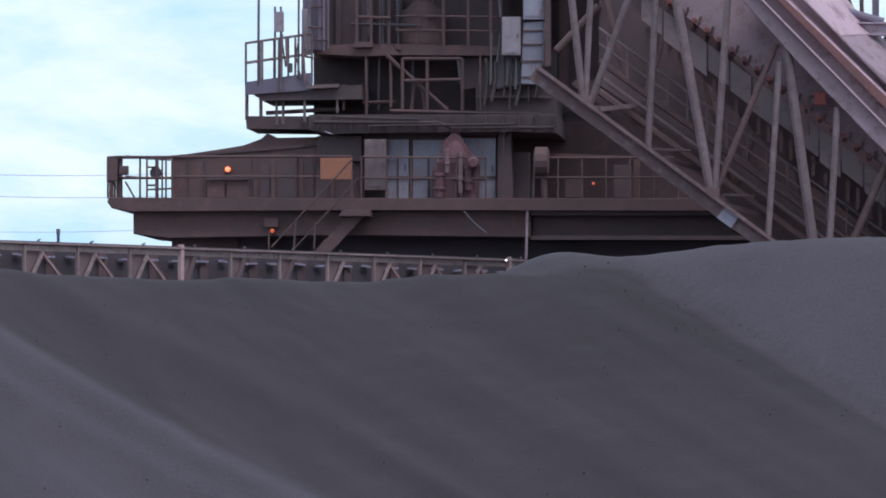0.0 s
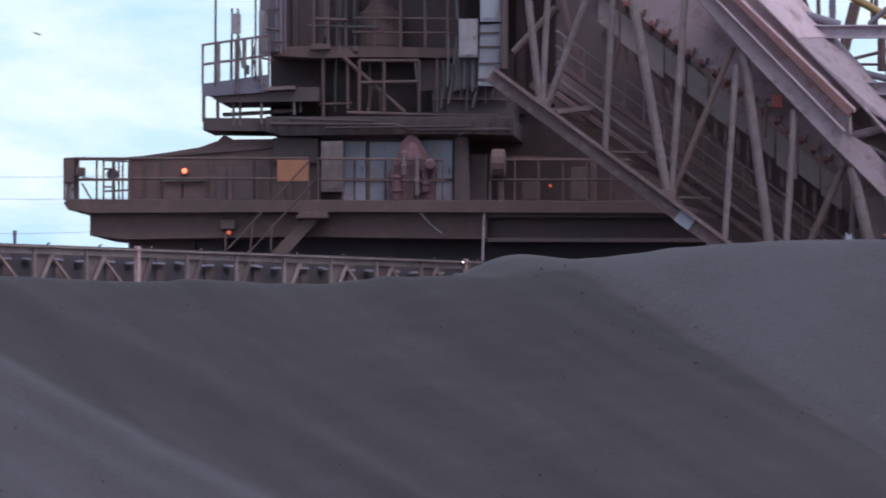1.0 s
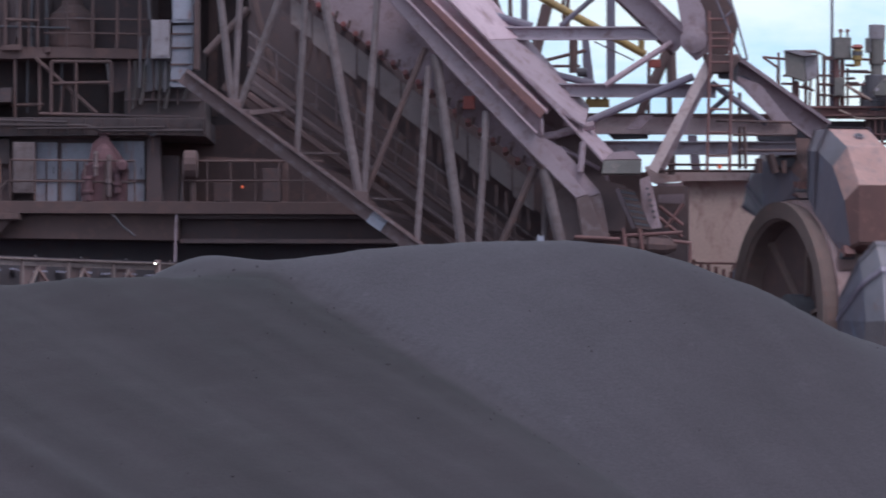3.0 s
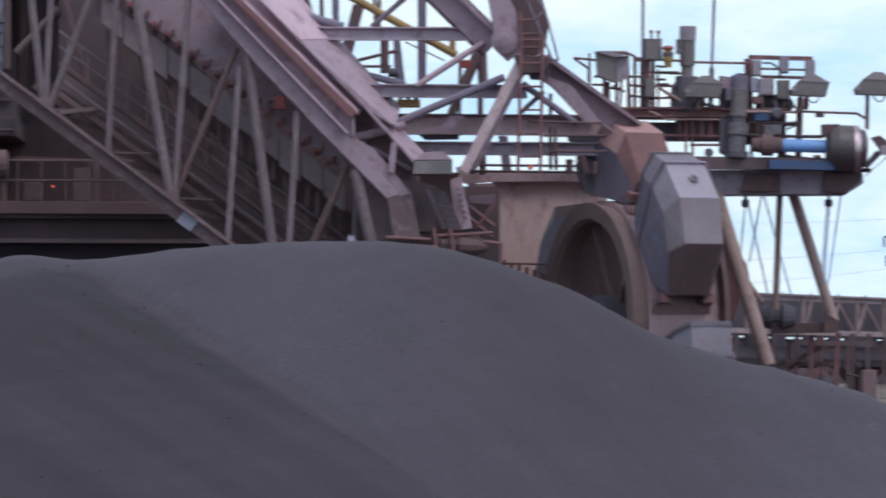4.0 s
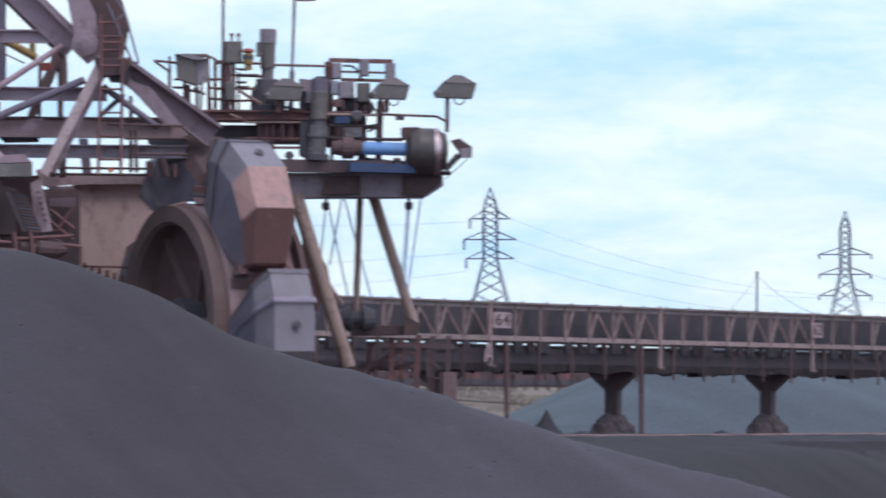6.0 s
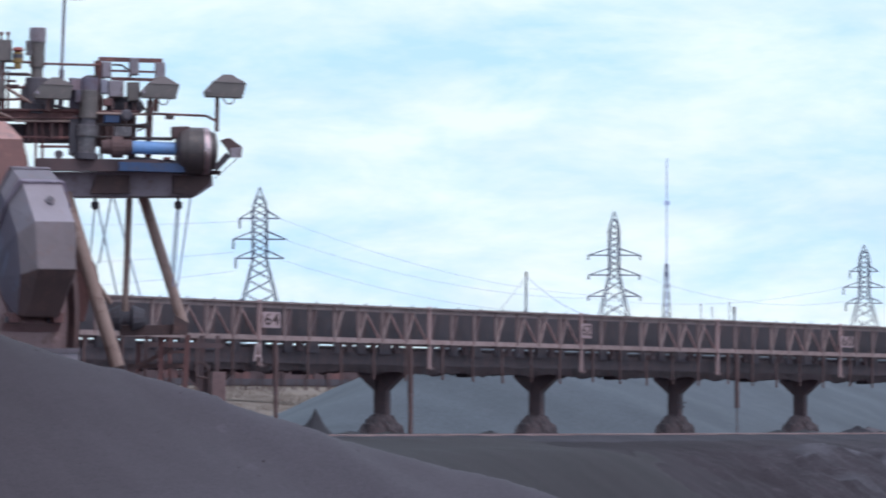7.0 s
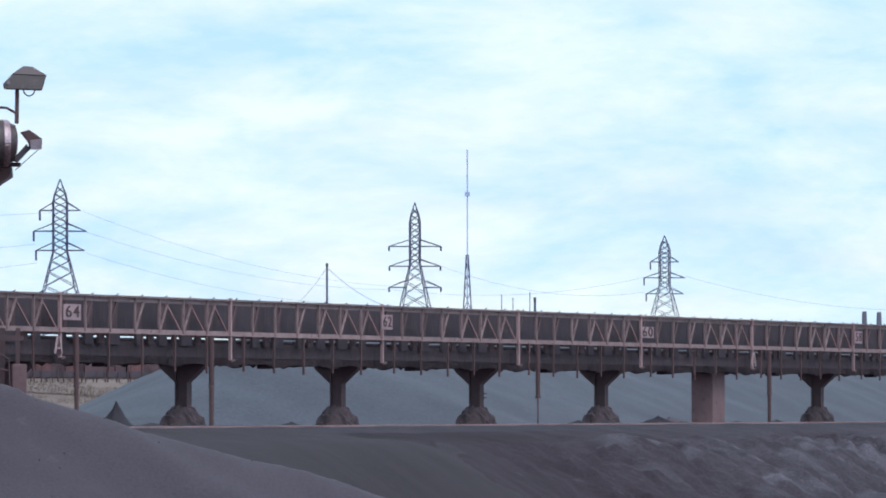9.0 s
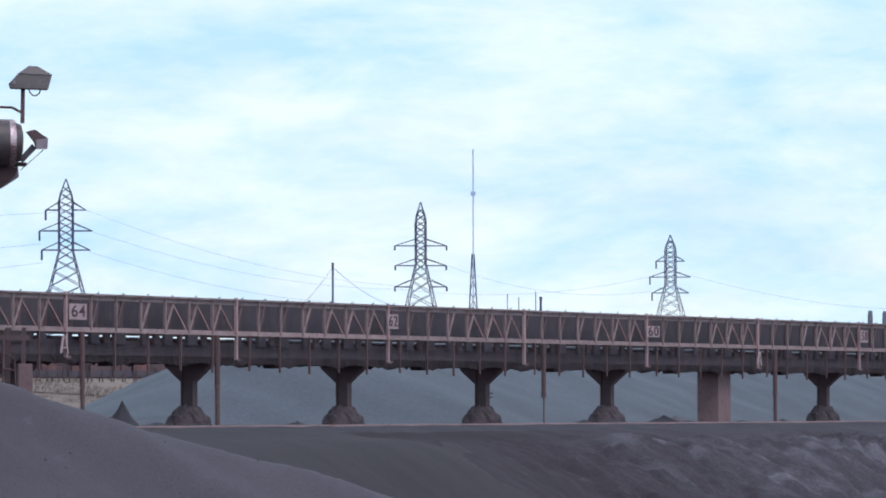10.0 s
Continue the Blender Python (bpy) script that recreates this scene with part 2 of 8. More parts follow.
M_BOARD = surface("grey_side_board", (0.235, 0.205, 0.180), (0.185, 0.158, 0.140), 0.8, scale=0.7, spots=(0.15, 0.105, 0.09), amount=0.4)
M_CHORD = surface("brown_pink_chord", (0.155, 0.110, 0.097), (0.118, 0.086, 0.077), 0.8, scale=0.6, spots=(0.215, 0.185, 0.175), amount=0.5)
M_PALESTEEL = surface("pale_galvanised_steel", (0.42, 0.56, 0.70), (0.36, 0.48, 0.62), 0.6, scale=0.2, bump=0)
M_BUCKET_RUST = surface("rusty_bucket_steel", (0.46, 0.30, 0.235), (0.37, 0.235, 0.185), 0.7, scale=0.8, spots=(0.25, 0.20, 0.18), amount=0.55)
M_WHEEL = surface("dusty_wheel_steel", (0.185, 0.140, 0.112), (0.14, 0.105, 0.085), 0.85, scale=0.7, spots=(0.21, 0.13, 0.10), amount=0.4)
M_LIP = surface("brown_scraped_steel", (0.225, 0.206, 0.192), (0.180, 0.160, 0.147), 0.65, scale=1.0, spots=(0.21, 0.15, 0.125), amount=0.35)
M_BAND = surface("pale_worn_band", (0.42, 0.41, 0.43), (0.33, 0.31, 0.33), 0.5, metal=0.2, scale=1.0)
M_BEAM = surface("grey_brown_girder", (0.375, 0.350, 0.350), (0.295, 0.268, 0.265), 0.75, scale=0.7, spots=(0.18, 0.125, 0.108), amount=0.48)
M_STACK = surface("weathered_stack_steel", (0.17, 0.195, 0.215), (0.14, 0.16, 0.175), 0.6, scale=0.5, bump=0)
M_BLUE = surface("blue_paint", (0.15, 0.33, 0.55), (0.15, 0.29, 0.46), 0.45, scale=1.6, spots=(0.12, 0.11, 0.15), amount=0.25)
M_BLUE_DULL = surface("dusty_blue_paint", (0.050, 0.098, 0.180), (0.050, 0.080, 0.135), 0.85, scale=1.6, spots=(0.085, 0.085, 0.10), amount=0.45)
M_YELLOW = surface("yellow_paint", (0.33, 0.245, 0.075), (0.24, 0.17, 0.06), 0.6, scale=1.5, spots=(0.18, 0.11, 0.06), amount=0.4)
M_ORANGE = surface("faded_orange_board", (0.30, 0.135, 0.065), (0.24, 0.11, 0.06), 0.6, scale=1.2)
M_SHINY = surface("bare_bright_steel", (0.55, 0.48, 0.42), (0.40, 0.33, 0.28), 0.3, metal=0.9, scale=2.0)
M_CONCRETE = surface("stained_concrete", (0.215, 0.158, 0.138), (0.175, 0.128, 0.112), 0.9, scale=0.7, spots=(0.12, 0.086, 0.078), amount=0.45)
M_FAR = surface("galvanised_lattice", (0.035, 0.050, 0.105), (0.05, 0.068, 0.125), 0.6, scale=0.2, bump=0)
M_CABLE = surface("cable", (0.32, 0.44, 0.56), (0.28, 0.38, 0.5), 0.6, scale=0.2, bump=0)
M_SIGN = surface("cream_sign_paint", (0.38, 0.305, 0.27), (0.31, 0.245, 0.22), 0.6, scale=1.5, spots=(0.26, 0.17, 0.14), amount=0.35)
M_PLATE = surface("brown_gusset_paint", (0.185, 0.138, 0.12), (0.135, 0.102, 0.092), 0.85, scale=0.8, spots=(0.11, 0.078, 0.07), amount=0.45)
M_MAIN = surface("pale_pink_post_paint", (0.42, 0.325, 0.275), (0.34, 0.255, 0.215), 0.75, scale=0.9, spots=(0.19, 0.13, 0.11), amount=0.4)
M_REDDUST = surface("red_dust_cake", (0.135, 0.075, 0.075), (0.10, 0.06, 0.062), 0.95, scale=1.2, spots=(0.17, 0.10, 0.098), amount=0.4)
M_DIGIT = surface("dark_brown_lettering", (0.09, 0.062, 0.055), (0.07, 0.05, 0.046), 0.8, scale=2)
M_RED = surface("red_paint", (0.36, 0.10, 0.075), (0.27, 0.08, 0.06), 0.55, scale=3)
M_ROLLER = surface("red_roller_paint", (0.26, 0.085, 0.075), (0.16, 0.058, 0.052), 0.4, scale=3)
M_LAMP = glow("warm_lamp", (1.0, 0.24, 0.10), 1.9)
M_LAMP_DIM = glow("dim_lamp", (0.9, 0.16, 0.06), 0.3)
M_SPARK = glow("small_white_lamp", (1.0, 0.97, 0.9), 5.0)


# ---- mesh helpers ----
def part(name, bm, material, parent, label="", smooth=False):
    """Links a bmesh, given in the world's metres, as one mesh object under a thing or part (or alone)."""
    me = bpy.data.meshes.new(name)
    bmesh.ops.recalc_face_normals(bm, faces=bm.faces)
    base = BASES.get(parent.name, Vector((0, 0, 0))) if parent else Vector((0, 0, 0))
    if base.length:
        bmesh.ops.translate(bm, verts=bm.verts, vec=-base)
    bm.to_mesh(me)
    bm.free()
    me.materials.append(material)
    if smooth:
        for p in me.polygons:
            p.use_smooth = True
    ob = new(name, me)
    if parent:
        ob.parent = parent
        BASES[ob.name] = base
    if label:
        tagged(ob, label)
    return ob


BASES = {}


def thing(name, at, label, category, group="", kind=""):
    """An empty at a thing's base; its parts are given in the world's metres."""
    ob = new(name)
    ob.location = at
    ob.empty_display_size = 0.3
    BASES[ob.name] = Vector(at)
    return tagged(ob, label, category, group, kind)


def V(*a):
    return Vector(a[0]) if len(a) == 1 else Vector(a)


def tube(bm, a, b, r, n=8, r2=None):
    a, b = V(a), V(b)
    d = b - a
    if d.length < 1e-4:
        return
    q = d.to_track_quat("Z", "Y").to_matrix().to_4x4()
    m = Matrix.Translation((a + b) / 2) @ q
    bmesh.ops.create_cone(bm, cap_ends=True, segments=n, radius1=r, radius2=r if r2 is None else r2, depth=d.length, matrix=m)


def bar(bm, a, b, w, h, up=(0, -1, 0)):
    """A rectangular bar from a to b; w across, h along up."""
    a, b = V(a), V(b)
    d = (b - a)
    z = d.normalized()
    y = V(up) - z * z.dot(V(up))
    if y.length < 1e-3:
        y = Vector((1, 0, 0)) - z * z.x
    y.normalize()
    x = y.cross(z)
    m = Matrix((x, y, z)).transposed().to_4x4()
    bmesh.ops.create_cube(bm, size=1, matrix=Matrix.Translation((a + b) / 2) @ m @ Matrix.Diagonal((w, h, d.length, 1)))


def ibeam(bm, a, b, depth, width, up=(0, 0, 1), t=0.04):
    """An I-beam: two flanges and a web."""
    a, b = V(a), V(b)
    z = (b - a).normalized()
    y = (V(up) - z * z.dot(V(up))).normalized()
    o = y * (depth / 2 - t / 2)
    bar(bm, a + o, b + o, width, t, y)
    bar(bm, a - o, b - o, width, t, y)
    bar(bm, a, b, t, depth - 2 * t, y)


def block(bm, x0, x1, y0, y1, z0, z1, bevel=0.0):
    g = bmesh.ops.create_cube(bm, size=1, matrix=Matrix.Translation(((x0 + x1) / 2, (y0 + y1) / 2, (z0 + z1) / 2)) @ Matrix.Diagonal((abs(x1 - x0), abs(y1 - y0), abs(z1 - z0), 1)))
    if bevel:
        es = list({e for v in g["verts"] for e in v.link_edges})
        bmesh.ops.bevel(bm, geom=es, offset=bevel, segments=2, profile=0.7, affect="EDGES")


def slab(bm, pts, depth, bevel=0.0):
    """A plate or body whose outline is given in one upright plane, going back by depth."""
    front = [bm.verts.new(p) for p in pts]
    back = [bm.verts.new((p[0], p[1] + depth, p[2])) for p in pts]
    n = len(pts)
    bm.faces.new(front)
    bm.faces.new(back[::-1])
    for i in range(n):
        bm.faces.new((front[i], back[i], back[(i + 1) % n], front[(i + 1) % n]))
    if bevel:
        es = [e for e in bm.edges if e.verts[0] in front and e.verts[1] in front]
        bmesh.ops.bevel(bm, geom=es, offset=bevel, segments=2, profile=0.7, affect="EDGES")


def lathe(bm, a, b, profile, n=16):
    """A turned body along a to b; profile: (share of the way, radius)."""
    a, b = V(a), V(b)
    d = b - a
    q = d.to_track_quat("Z", "Y").to_matrix()
    rings = []
    for s, r in profile:
        c = a + d * s
        rings.append([bm.verts.new(c + q @ Vector((math.cos(2 * math.pi * i / n) * r, math.sin(2 * math.pi * i / n) * r, 0))) for i in range(n)])
    for p, q2 in zip(rings, rings[1:]):
        for i in range(n):
            bm.faces.new((p[i], p[(i + 1) % n], q2[(i + 1) % n], q2[i]))
    bm.faces.new(rings[0][::-1])
    bm.faces.new(rings[-1])


def one(name, build, material, parent, label="", smooth=False):
    bm = bmesh.new()
    build(bm)
    return part(name, bm, material, parent, label, smooth)


def tubes(name, parent, material, segments, r, n=8):
    """Each segment (a, b) or (a, b, radius) becomes one tube of its own."""
    for s in segments:
        one(name, lambda bm: tube(bm, s[0], s[1], s[2] if len(s) > 2 else r, n), material, parent)


def bars(name, parent, material, segments, w, h):
    for s in segments:
        one(name, lambda bm: bar(bm, s[0], s[1], s[2] if len(s) > 2 else w, s[3] if len(s) > 3 else h), material, parent)


def plates(name, parent, material, outlines, depth, bevel=0.0):
    for o in outlines:
        one(name, lambda bm: slab(bm, o, depth, bevel), material, parent)


def slanted(name, parent, material, outlines, thick):
    """Sheet-steel covers that lean back, each with a turned-down edge of the given thickness."""
    for o in outlines:
        def sheet(bm):
            up, low = [bm.verts.new(p) for p in o], [bm.verts.new((p[0], p[1] + 0.02, p[2] - thick)) for p in o]
            bm.faces.new(up), bm.faces.new(low[::-1])
            for i in range(len(o)):
                j = (i + 1) % len(o)
                bm.faces.new((up[i], up[j], low[j], low[i]))
        one(name, sheet, material, parent)


def railing(name, corners, height, posts, parent=None, material=None, r=0.025, rails=(1.0, 0.52), label="", group=""):
    """A handrail along corners (feet of the rail line), each run cut into posts about that far apart."""
    own = thing(name, corners[0], label, "railing", group) if parent is None else new(name)
    if parent is not None:
        own.parent = parent
        BASES[own.name] = BASES[parent.name]
    for a, b in zip(corners, corners[1:]):
        a, b = V(a), V(b)
        k = max(1, round((b - a).length / posts))
        for i in range(k + 1):
            p = a.lerp(b, i / k)
            one("post", lambda bm: tube(bm, p, p + Vector((0, 0, height)), r, 6), material, own)
        for s in rails:
            o = Vector((0, 0, height * s))
            one("rail", lambda bm: tube(bm, a + o, b + o, r, 6), material, own)
    return own


# ---- the ground ----
# The long trestle runs past the stockyard; s is the way along it, q the distance from it towards the camera's side.
ORIGIN, ALONG, ASIDE = Vector((20.75, 235.5, 0)), Vector((0.4994, 0.8664, 0)), Vector((0.8664, -0.4994, 0))
PANEL = 2.224


def yard(s, q, z=0.0):
    p = ORIGIN + ALONG * s + ASIDE * q
    return Vector((p.x, p.y, z))


def smooth(a, b, x):
    t = min(1, max(0, (x - a) / (b - a)))
    return t * t * (3 - 2 * t)


def ground_height(s, q):
    """Level under the trestle, a bank down to the pit in front, a low rise behind."""
    edge = 9.5 - 8.5 * smooth(-20, -65, s) + 1.2 * noise.noise(Vector((s * 0.09, 3.1, 0)))
    z = -0.45 * smooth(4.0, edge, q) - 3.6 * smooth(edge - 0.6, edge + 8.5, q)
    z += 3.3 * smooth(90, 97, q)
    z += 3.4 * smooth(-45, -115, q)
    if 3 < q < 30:
        k = smooth(edge - 2.5, edge + 2, q) * (1 - smooth(20, 28, q)) * smooth(6, 30, s)
        ribs = noise.fractal(Vector((s * 0.42 + q * 0.25, q * 0.14, 0)), 1.0, 2.1, 4)
        d = noise.voronoi(Vector((s * 0.55 + q * 0.3 + 0.6 * noise.noise(Vector((s * 0.8, q * 0.8, 2))), q * 0.75, 30)))[0]
        crack = max(0, 1 - (d[1] - d[0]) / 0.16) * smooth(34, 62, s) * (1 - smooth(edge + 2, edge + 5, q)) * smooth(-0.15, 0.2, noise.noise(Vector((s * 0.12, q * 0.2, 44))))
        z -= 0.45 * crack * smooth(edge - 2, edge, q)
        z += k * (0.45 * ribs + 0.14 * noise.fractal(Vector((s * 1.1 + q * 0.35, q * 0.9, 14)), 0.7, 2.1, 3) - 1.3 * max(0, noise.noise(Vector((s * 0.22 + q * 0.12, q * 0.26, 21))) - 0.05) + 0.10 * noise.fractal(Vector((s * 0.9 + q * 0.5, q * 0.7, 5)), 0.8, 2.1, 4) - 0.55 * abs(noise.noise(Vector((s * 0.55 + q * 0.3, q * 0.4, 8)))) - 0.2 * abs(noise.noise(Vector((s * 1.6, q * 1.2, 3)))))
    z += 0.03 * noise.noise(Vector((s * 0.5, q * 0.5, 9)))
    return z


def steps(*runs):
    out = []
    for a, b, d in runs:
        k = max(1, round((b - a) / d))
        out += [a + (b - a) * i / k for i in range(k)]
    return out + [runs[-1][1]]


def spilled(s, q):
    """Where fresh ore has run over the yard's edge."""
    return q > 5 and s < 10 + 12 * noise.noise(Vector((s * 0.3, q * 0.3, 6)))


def crust_tone(s, q):
    """How much the yard is darkened: most on the spill, least in pale patches that trail down the bank."""
    if spilled(s, q):
        return 1.3
    n = noise.fractal(Vector(((s - 1.1 * q) * 0.30, (s + q) * 0.09, 12)), 0.7, 2.0, 3)
    fine = noise.noise(Vector(((s - 1.1 * q) * 1.1, (s + q) * 0.4, 3)))
    top = smooth(8, 10, q) * (1 - smooth(13, 17, q))
    return 0.35 + 0.25 * (1 - top) + 0.6 * (1 - smooth(16, 48, s)) - 0.60 * smooth(60, 92, s) - (1.25 * smooth(0.0, 0.38, n) + 0.35 * smooth(0.1, 0.5, fine)) * top * smooth(16, 40, s)


def build_ground():
    ss = steps((-2500, -300, 400), (-300, -70, 12), (-70, -30, 0.45), (-30, 20, 0.32), (20, 112, 0.17), (112, 125, 0.4), (130, 330, 10), (330, 4300, 400))
    qs = steps((-3600, -300, 300), (-300, -30, 10), (-30, 2, 2.0), (2, 6, 0.4), (6, 19, 0.16), (19, 26, 0.4), (26, 130, 4), (130, 900, 150))
    verts = [yard(s, q, ground_height(s, q)) for q in qs for s in ss]
    n = len(ss)
    faces, kinds = [], []
    for j in range(len(qs) - 1):
        for i in range(n - 1):
            faces.append((j * n + i, j * n + i + 1, (j + 1) * n + i + 1, (j + 1) * n + i))
            kinds.append(1 if qs[j] < -55 else 3 if spilled(ss[i], qs[j]) else 2 if 6.5 < qs[j] < 26 else 0)
    me = bpy.data.meshes.new("ground")
    me.from_pydata([tuple(v) for v in verts], [], faces)
    me.materials.append(M_PIT)
    me.materials.append(M_GRASS)
    me.materials.append(M_BANK)
    me.materials.append(M_ORE)
    me.polygons.foreach_set("material_index", kinds)
    me.attributes.new("darken", "FLOAT", "POINT").data.foreach_set("value", [crust_tone(s, q) for q in qs for s in ss])
    me.polygons.foreach_set("use_smooth", [True] * len(faces))
    me.update()
    return tagged(new("ground", me), "grey ore-dusted yard with an eroded bank and dry grass behind", "ground", "", "structure")


build_ground()


# ---- the ore piles ----
def profile(points):
    """A smooth curve through (x, y) control points."""
    xs, ys = [p[0] for p in points], [p[1] for p in points]

    def f(x):
        if x <= xs[0]:
            return ys[0]
        if x >= xs[-1]:
            return ys[-1] + (ys[-1] - ys[-2]) / (xs[-1] - xs[-2]) * (x - xs[-1])
        i = max(j for j in range(len(xs) - 1) if xs[j] <= x)
        a, b = max(i - 1, 0), min(i + 2, len(xs) - 1)
        h = xs[i + 1] - xs[i]
        t = (x - xs[i]) / h
        m0, m1 = (ys[i + 1] - ys[a]) / (xs[i + 1] - xs[a]) * h, (ys[b] - ys[i]) / (xs[b] - xs[i]) * h
        return (2 * t ** 3 - 3 * t * t + 1) * ys[i] + (t ** 3 - 2 * t * t + t) * m0 + (-2 * t ** 3 + 3 * t * t) * ys[i + 1] + (t ** 3 - t * t) * m1

    return f


NEAR_CREST = [(-23.28, 163.00, 4.26), (-20.40, 163.00, 4.06), (-18.68, 163.00, 3.93), (-15.68, 163.00, 3.97), (-12.11, 163.00, 4.00), (-9.54, 163.00, 4.04), (-6.42, 163.00, 4.09), (2.06, 163.00, 4.04)]
FAR_CREST = [(-10.77, 171.00, 3.82), (-8.69, 171.00, 4.77), (-6.75, 171.00, 4.71), (-5.27, 171.00, 4.85), (-3.63, 171.00, 5.01), (-0.51, 171.00, 5.21), (1.73, 171.00, 5.15), (3.21, 171.00, 4.93),
             (5.59, 171.00, 4.17), (8.42, 171.00, 2.93), (11.66, 171.00, 1.82), (14.96, 171.00, 0.80), (14.15, 171.00, 1.01), (17.14, 171.00, 0.07), (21.35, 171.00, -1.06)]
near_crest, far_crest = profile([(p[0], p[2]) for p in NEAR_CREST]), profile([(p[0], p[2]) for p in FAR_CREST])
REPOSE = 0.74


def near_line(x):
    return 163 - 0.65 * max(0, -13 - x)


def lobes(x, y):
    """The heights of the pile's gentle near apron and of its steeper lobe."""
    def ridge(crest, at, mid, front, soft):
        top = EYE.z + (crest(x * at / mid) - EYE.z) * mid / at
        d = y - mid
        return top - (front if d < 0 else REPOSE) * (math.sqrt(d * d + soft * soft) - soft)

    past = max(0, x + 6.4)
    if past:
        d = y - (163 - 1.2 * past)
        a = near_crest(-6.4) - 0.6 * past - (0.5 if d < 0 else REPOSE) * (math.sqrt(d * d + 0.49) - 0.7)
    else:
        a = ridge(near_crest, 163, near_line(x), 0.5, 0.7)
    b = ridge(far_crest, 171, 164.0 - 0.2 * (x + 4.5), 0.72, 0.9)
    return a, b


def pile_height(x, y):
    a, b = lobes(x, y)
    yy = y + 163 - near_line(x)
    w = (x * 1.2 + yy) / 1.56
    v = (x - 1.2 * yy) / 1.56
    z = max(a, b) if abs(a - b) > 0.5 else (a + b) / 2 + abs(a - b) / 2 + 0.10 * (1 - abs(a - b) / 0.5) ** 2
    rill = noise.fractal(Vector((w * 0.55, v * 0.05, 2)), 0.8, 2.0, 4)
    c = w - 0.37 * (x - 12.9)
    z += (0.08 if a > b else 0.05 + 0.08 * smooth(111.5, 113, c)) * rill
    if b > a:
        z += 0.14 * math.exp(-((c - 112.7) / 0.5) ** 2) - 0.16 * math.exp(-((c - 111.7) / 0.7) ** 2) + 0.07 * math.exp(-((c - 114.6) / 0.4) ** 2)
    z += 0.03 * noise.fractal(Vector((x * 1.3, y * 1.3, 0)), 0.8, 2.0, 3)
    for w0, width, high in ((86.1, 0.5, 0.15), (87.4, 0.6, -0.10), (85.2, 0.3, 0.05), (83.3, 0.5, 0.12), (88.6, 0.35, 0.10), (93.5, 0.9, -0.10), (96.0, 0.6, 0.08), (98.3, 0.8, -0.08), (100.5, 0.5, 0.08)):
        z += high * math.exp(-((w - 0.12 * (x + 17.5) - w0) / width) ** 2) * (1 if a > b else 0)
    return z


def heap(name, xs, ys, height, floor, material, label, category, darken=None):
    verts, index, faces = [], {}, []
    for j, y in enumerate(ys):
        for i, x in enumerate(xs):
            index[i, j] = len(verts)
            verts.append((x, y, max(height(x, y), floor)))
    for j in range(len(ys) - 1):
        for i in range(len(xs) - 1):
            f = (index[i, j], index[i + 1, j], index[i + 1, j + 1], index[i, j + 1])
            if max(verts[k][2] for k in f) > floor:
                faces.append(f)
    me = bpy.data.meshes.new(name)
    me.from_pydata(verts, [], faces)
    me.materials.append(material)
    me.polygons.foreach_set("use_smooth", [True] * len(faces))
    if darken:
        me.attributes.new("darken", "FLOAT", "POINT").data.foreach_set("value", [darken(v[0], v[1]) for v in verts])
    me.update()
    return tagged(new(name, me), label, category)


# Painted shade and light: dark by the crease, pale on ridges and right flank.
def darkening(x, y):
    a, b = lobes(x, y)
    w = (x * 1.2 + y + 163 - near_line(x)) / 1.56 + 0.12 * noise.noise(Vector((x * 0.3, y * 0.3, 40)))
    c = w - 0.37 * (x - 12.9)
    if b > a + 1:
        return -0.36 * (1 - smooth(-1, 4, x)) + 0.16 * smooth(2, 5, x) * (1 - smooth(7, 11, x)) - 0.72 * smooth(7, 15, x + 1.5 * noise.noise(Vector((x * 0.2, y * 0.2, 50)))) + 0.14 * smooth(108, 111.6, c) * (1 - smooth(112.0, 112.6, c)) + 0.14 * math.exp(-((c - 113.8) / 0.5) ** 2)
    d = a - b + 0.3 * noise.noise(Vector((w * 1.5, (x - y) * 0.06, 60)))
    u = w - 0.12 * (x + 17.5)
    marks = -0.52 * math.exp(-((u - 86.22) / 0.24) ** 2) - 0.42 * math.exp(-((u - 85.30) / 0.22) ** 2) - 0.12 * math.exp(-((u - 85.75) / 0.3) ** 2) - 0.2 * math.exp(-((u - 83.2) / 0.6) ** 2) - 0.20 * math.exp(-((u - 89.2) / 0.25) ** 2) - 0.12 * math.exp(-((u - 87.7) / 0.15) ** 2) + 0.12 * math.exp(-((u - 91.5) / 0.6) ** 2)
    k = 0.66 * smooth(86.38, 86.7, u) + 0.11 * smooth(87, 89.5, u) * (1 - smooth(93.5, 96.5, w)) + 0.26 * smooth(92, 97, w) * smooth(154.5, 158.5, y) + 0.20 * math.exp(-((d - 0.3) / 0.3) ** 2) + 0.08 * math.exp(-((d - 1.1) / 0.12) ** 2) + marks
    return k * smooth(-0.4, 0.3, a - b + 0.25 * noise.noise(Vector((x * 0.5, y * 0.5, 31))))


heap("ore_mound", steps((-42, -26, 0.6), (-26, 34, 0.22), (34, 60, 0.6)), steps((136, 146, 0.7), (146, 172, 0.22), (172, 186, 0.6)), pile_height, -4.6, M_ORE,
     "long pile of fine dark grey iron ore with slide marks", "ore pile", darkening)


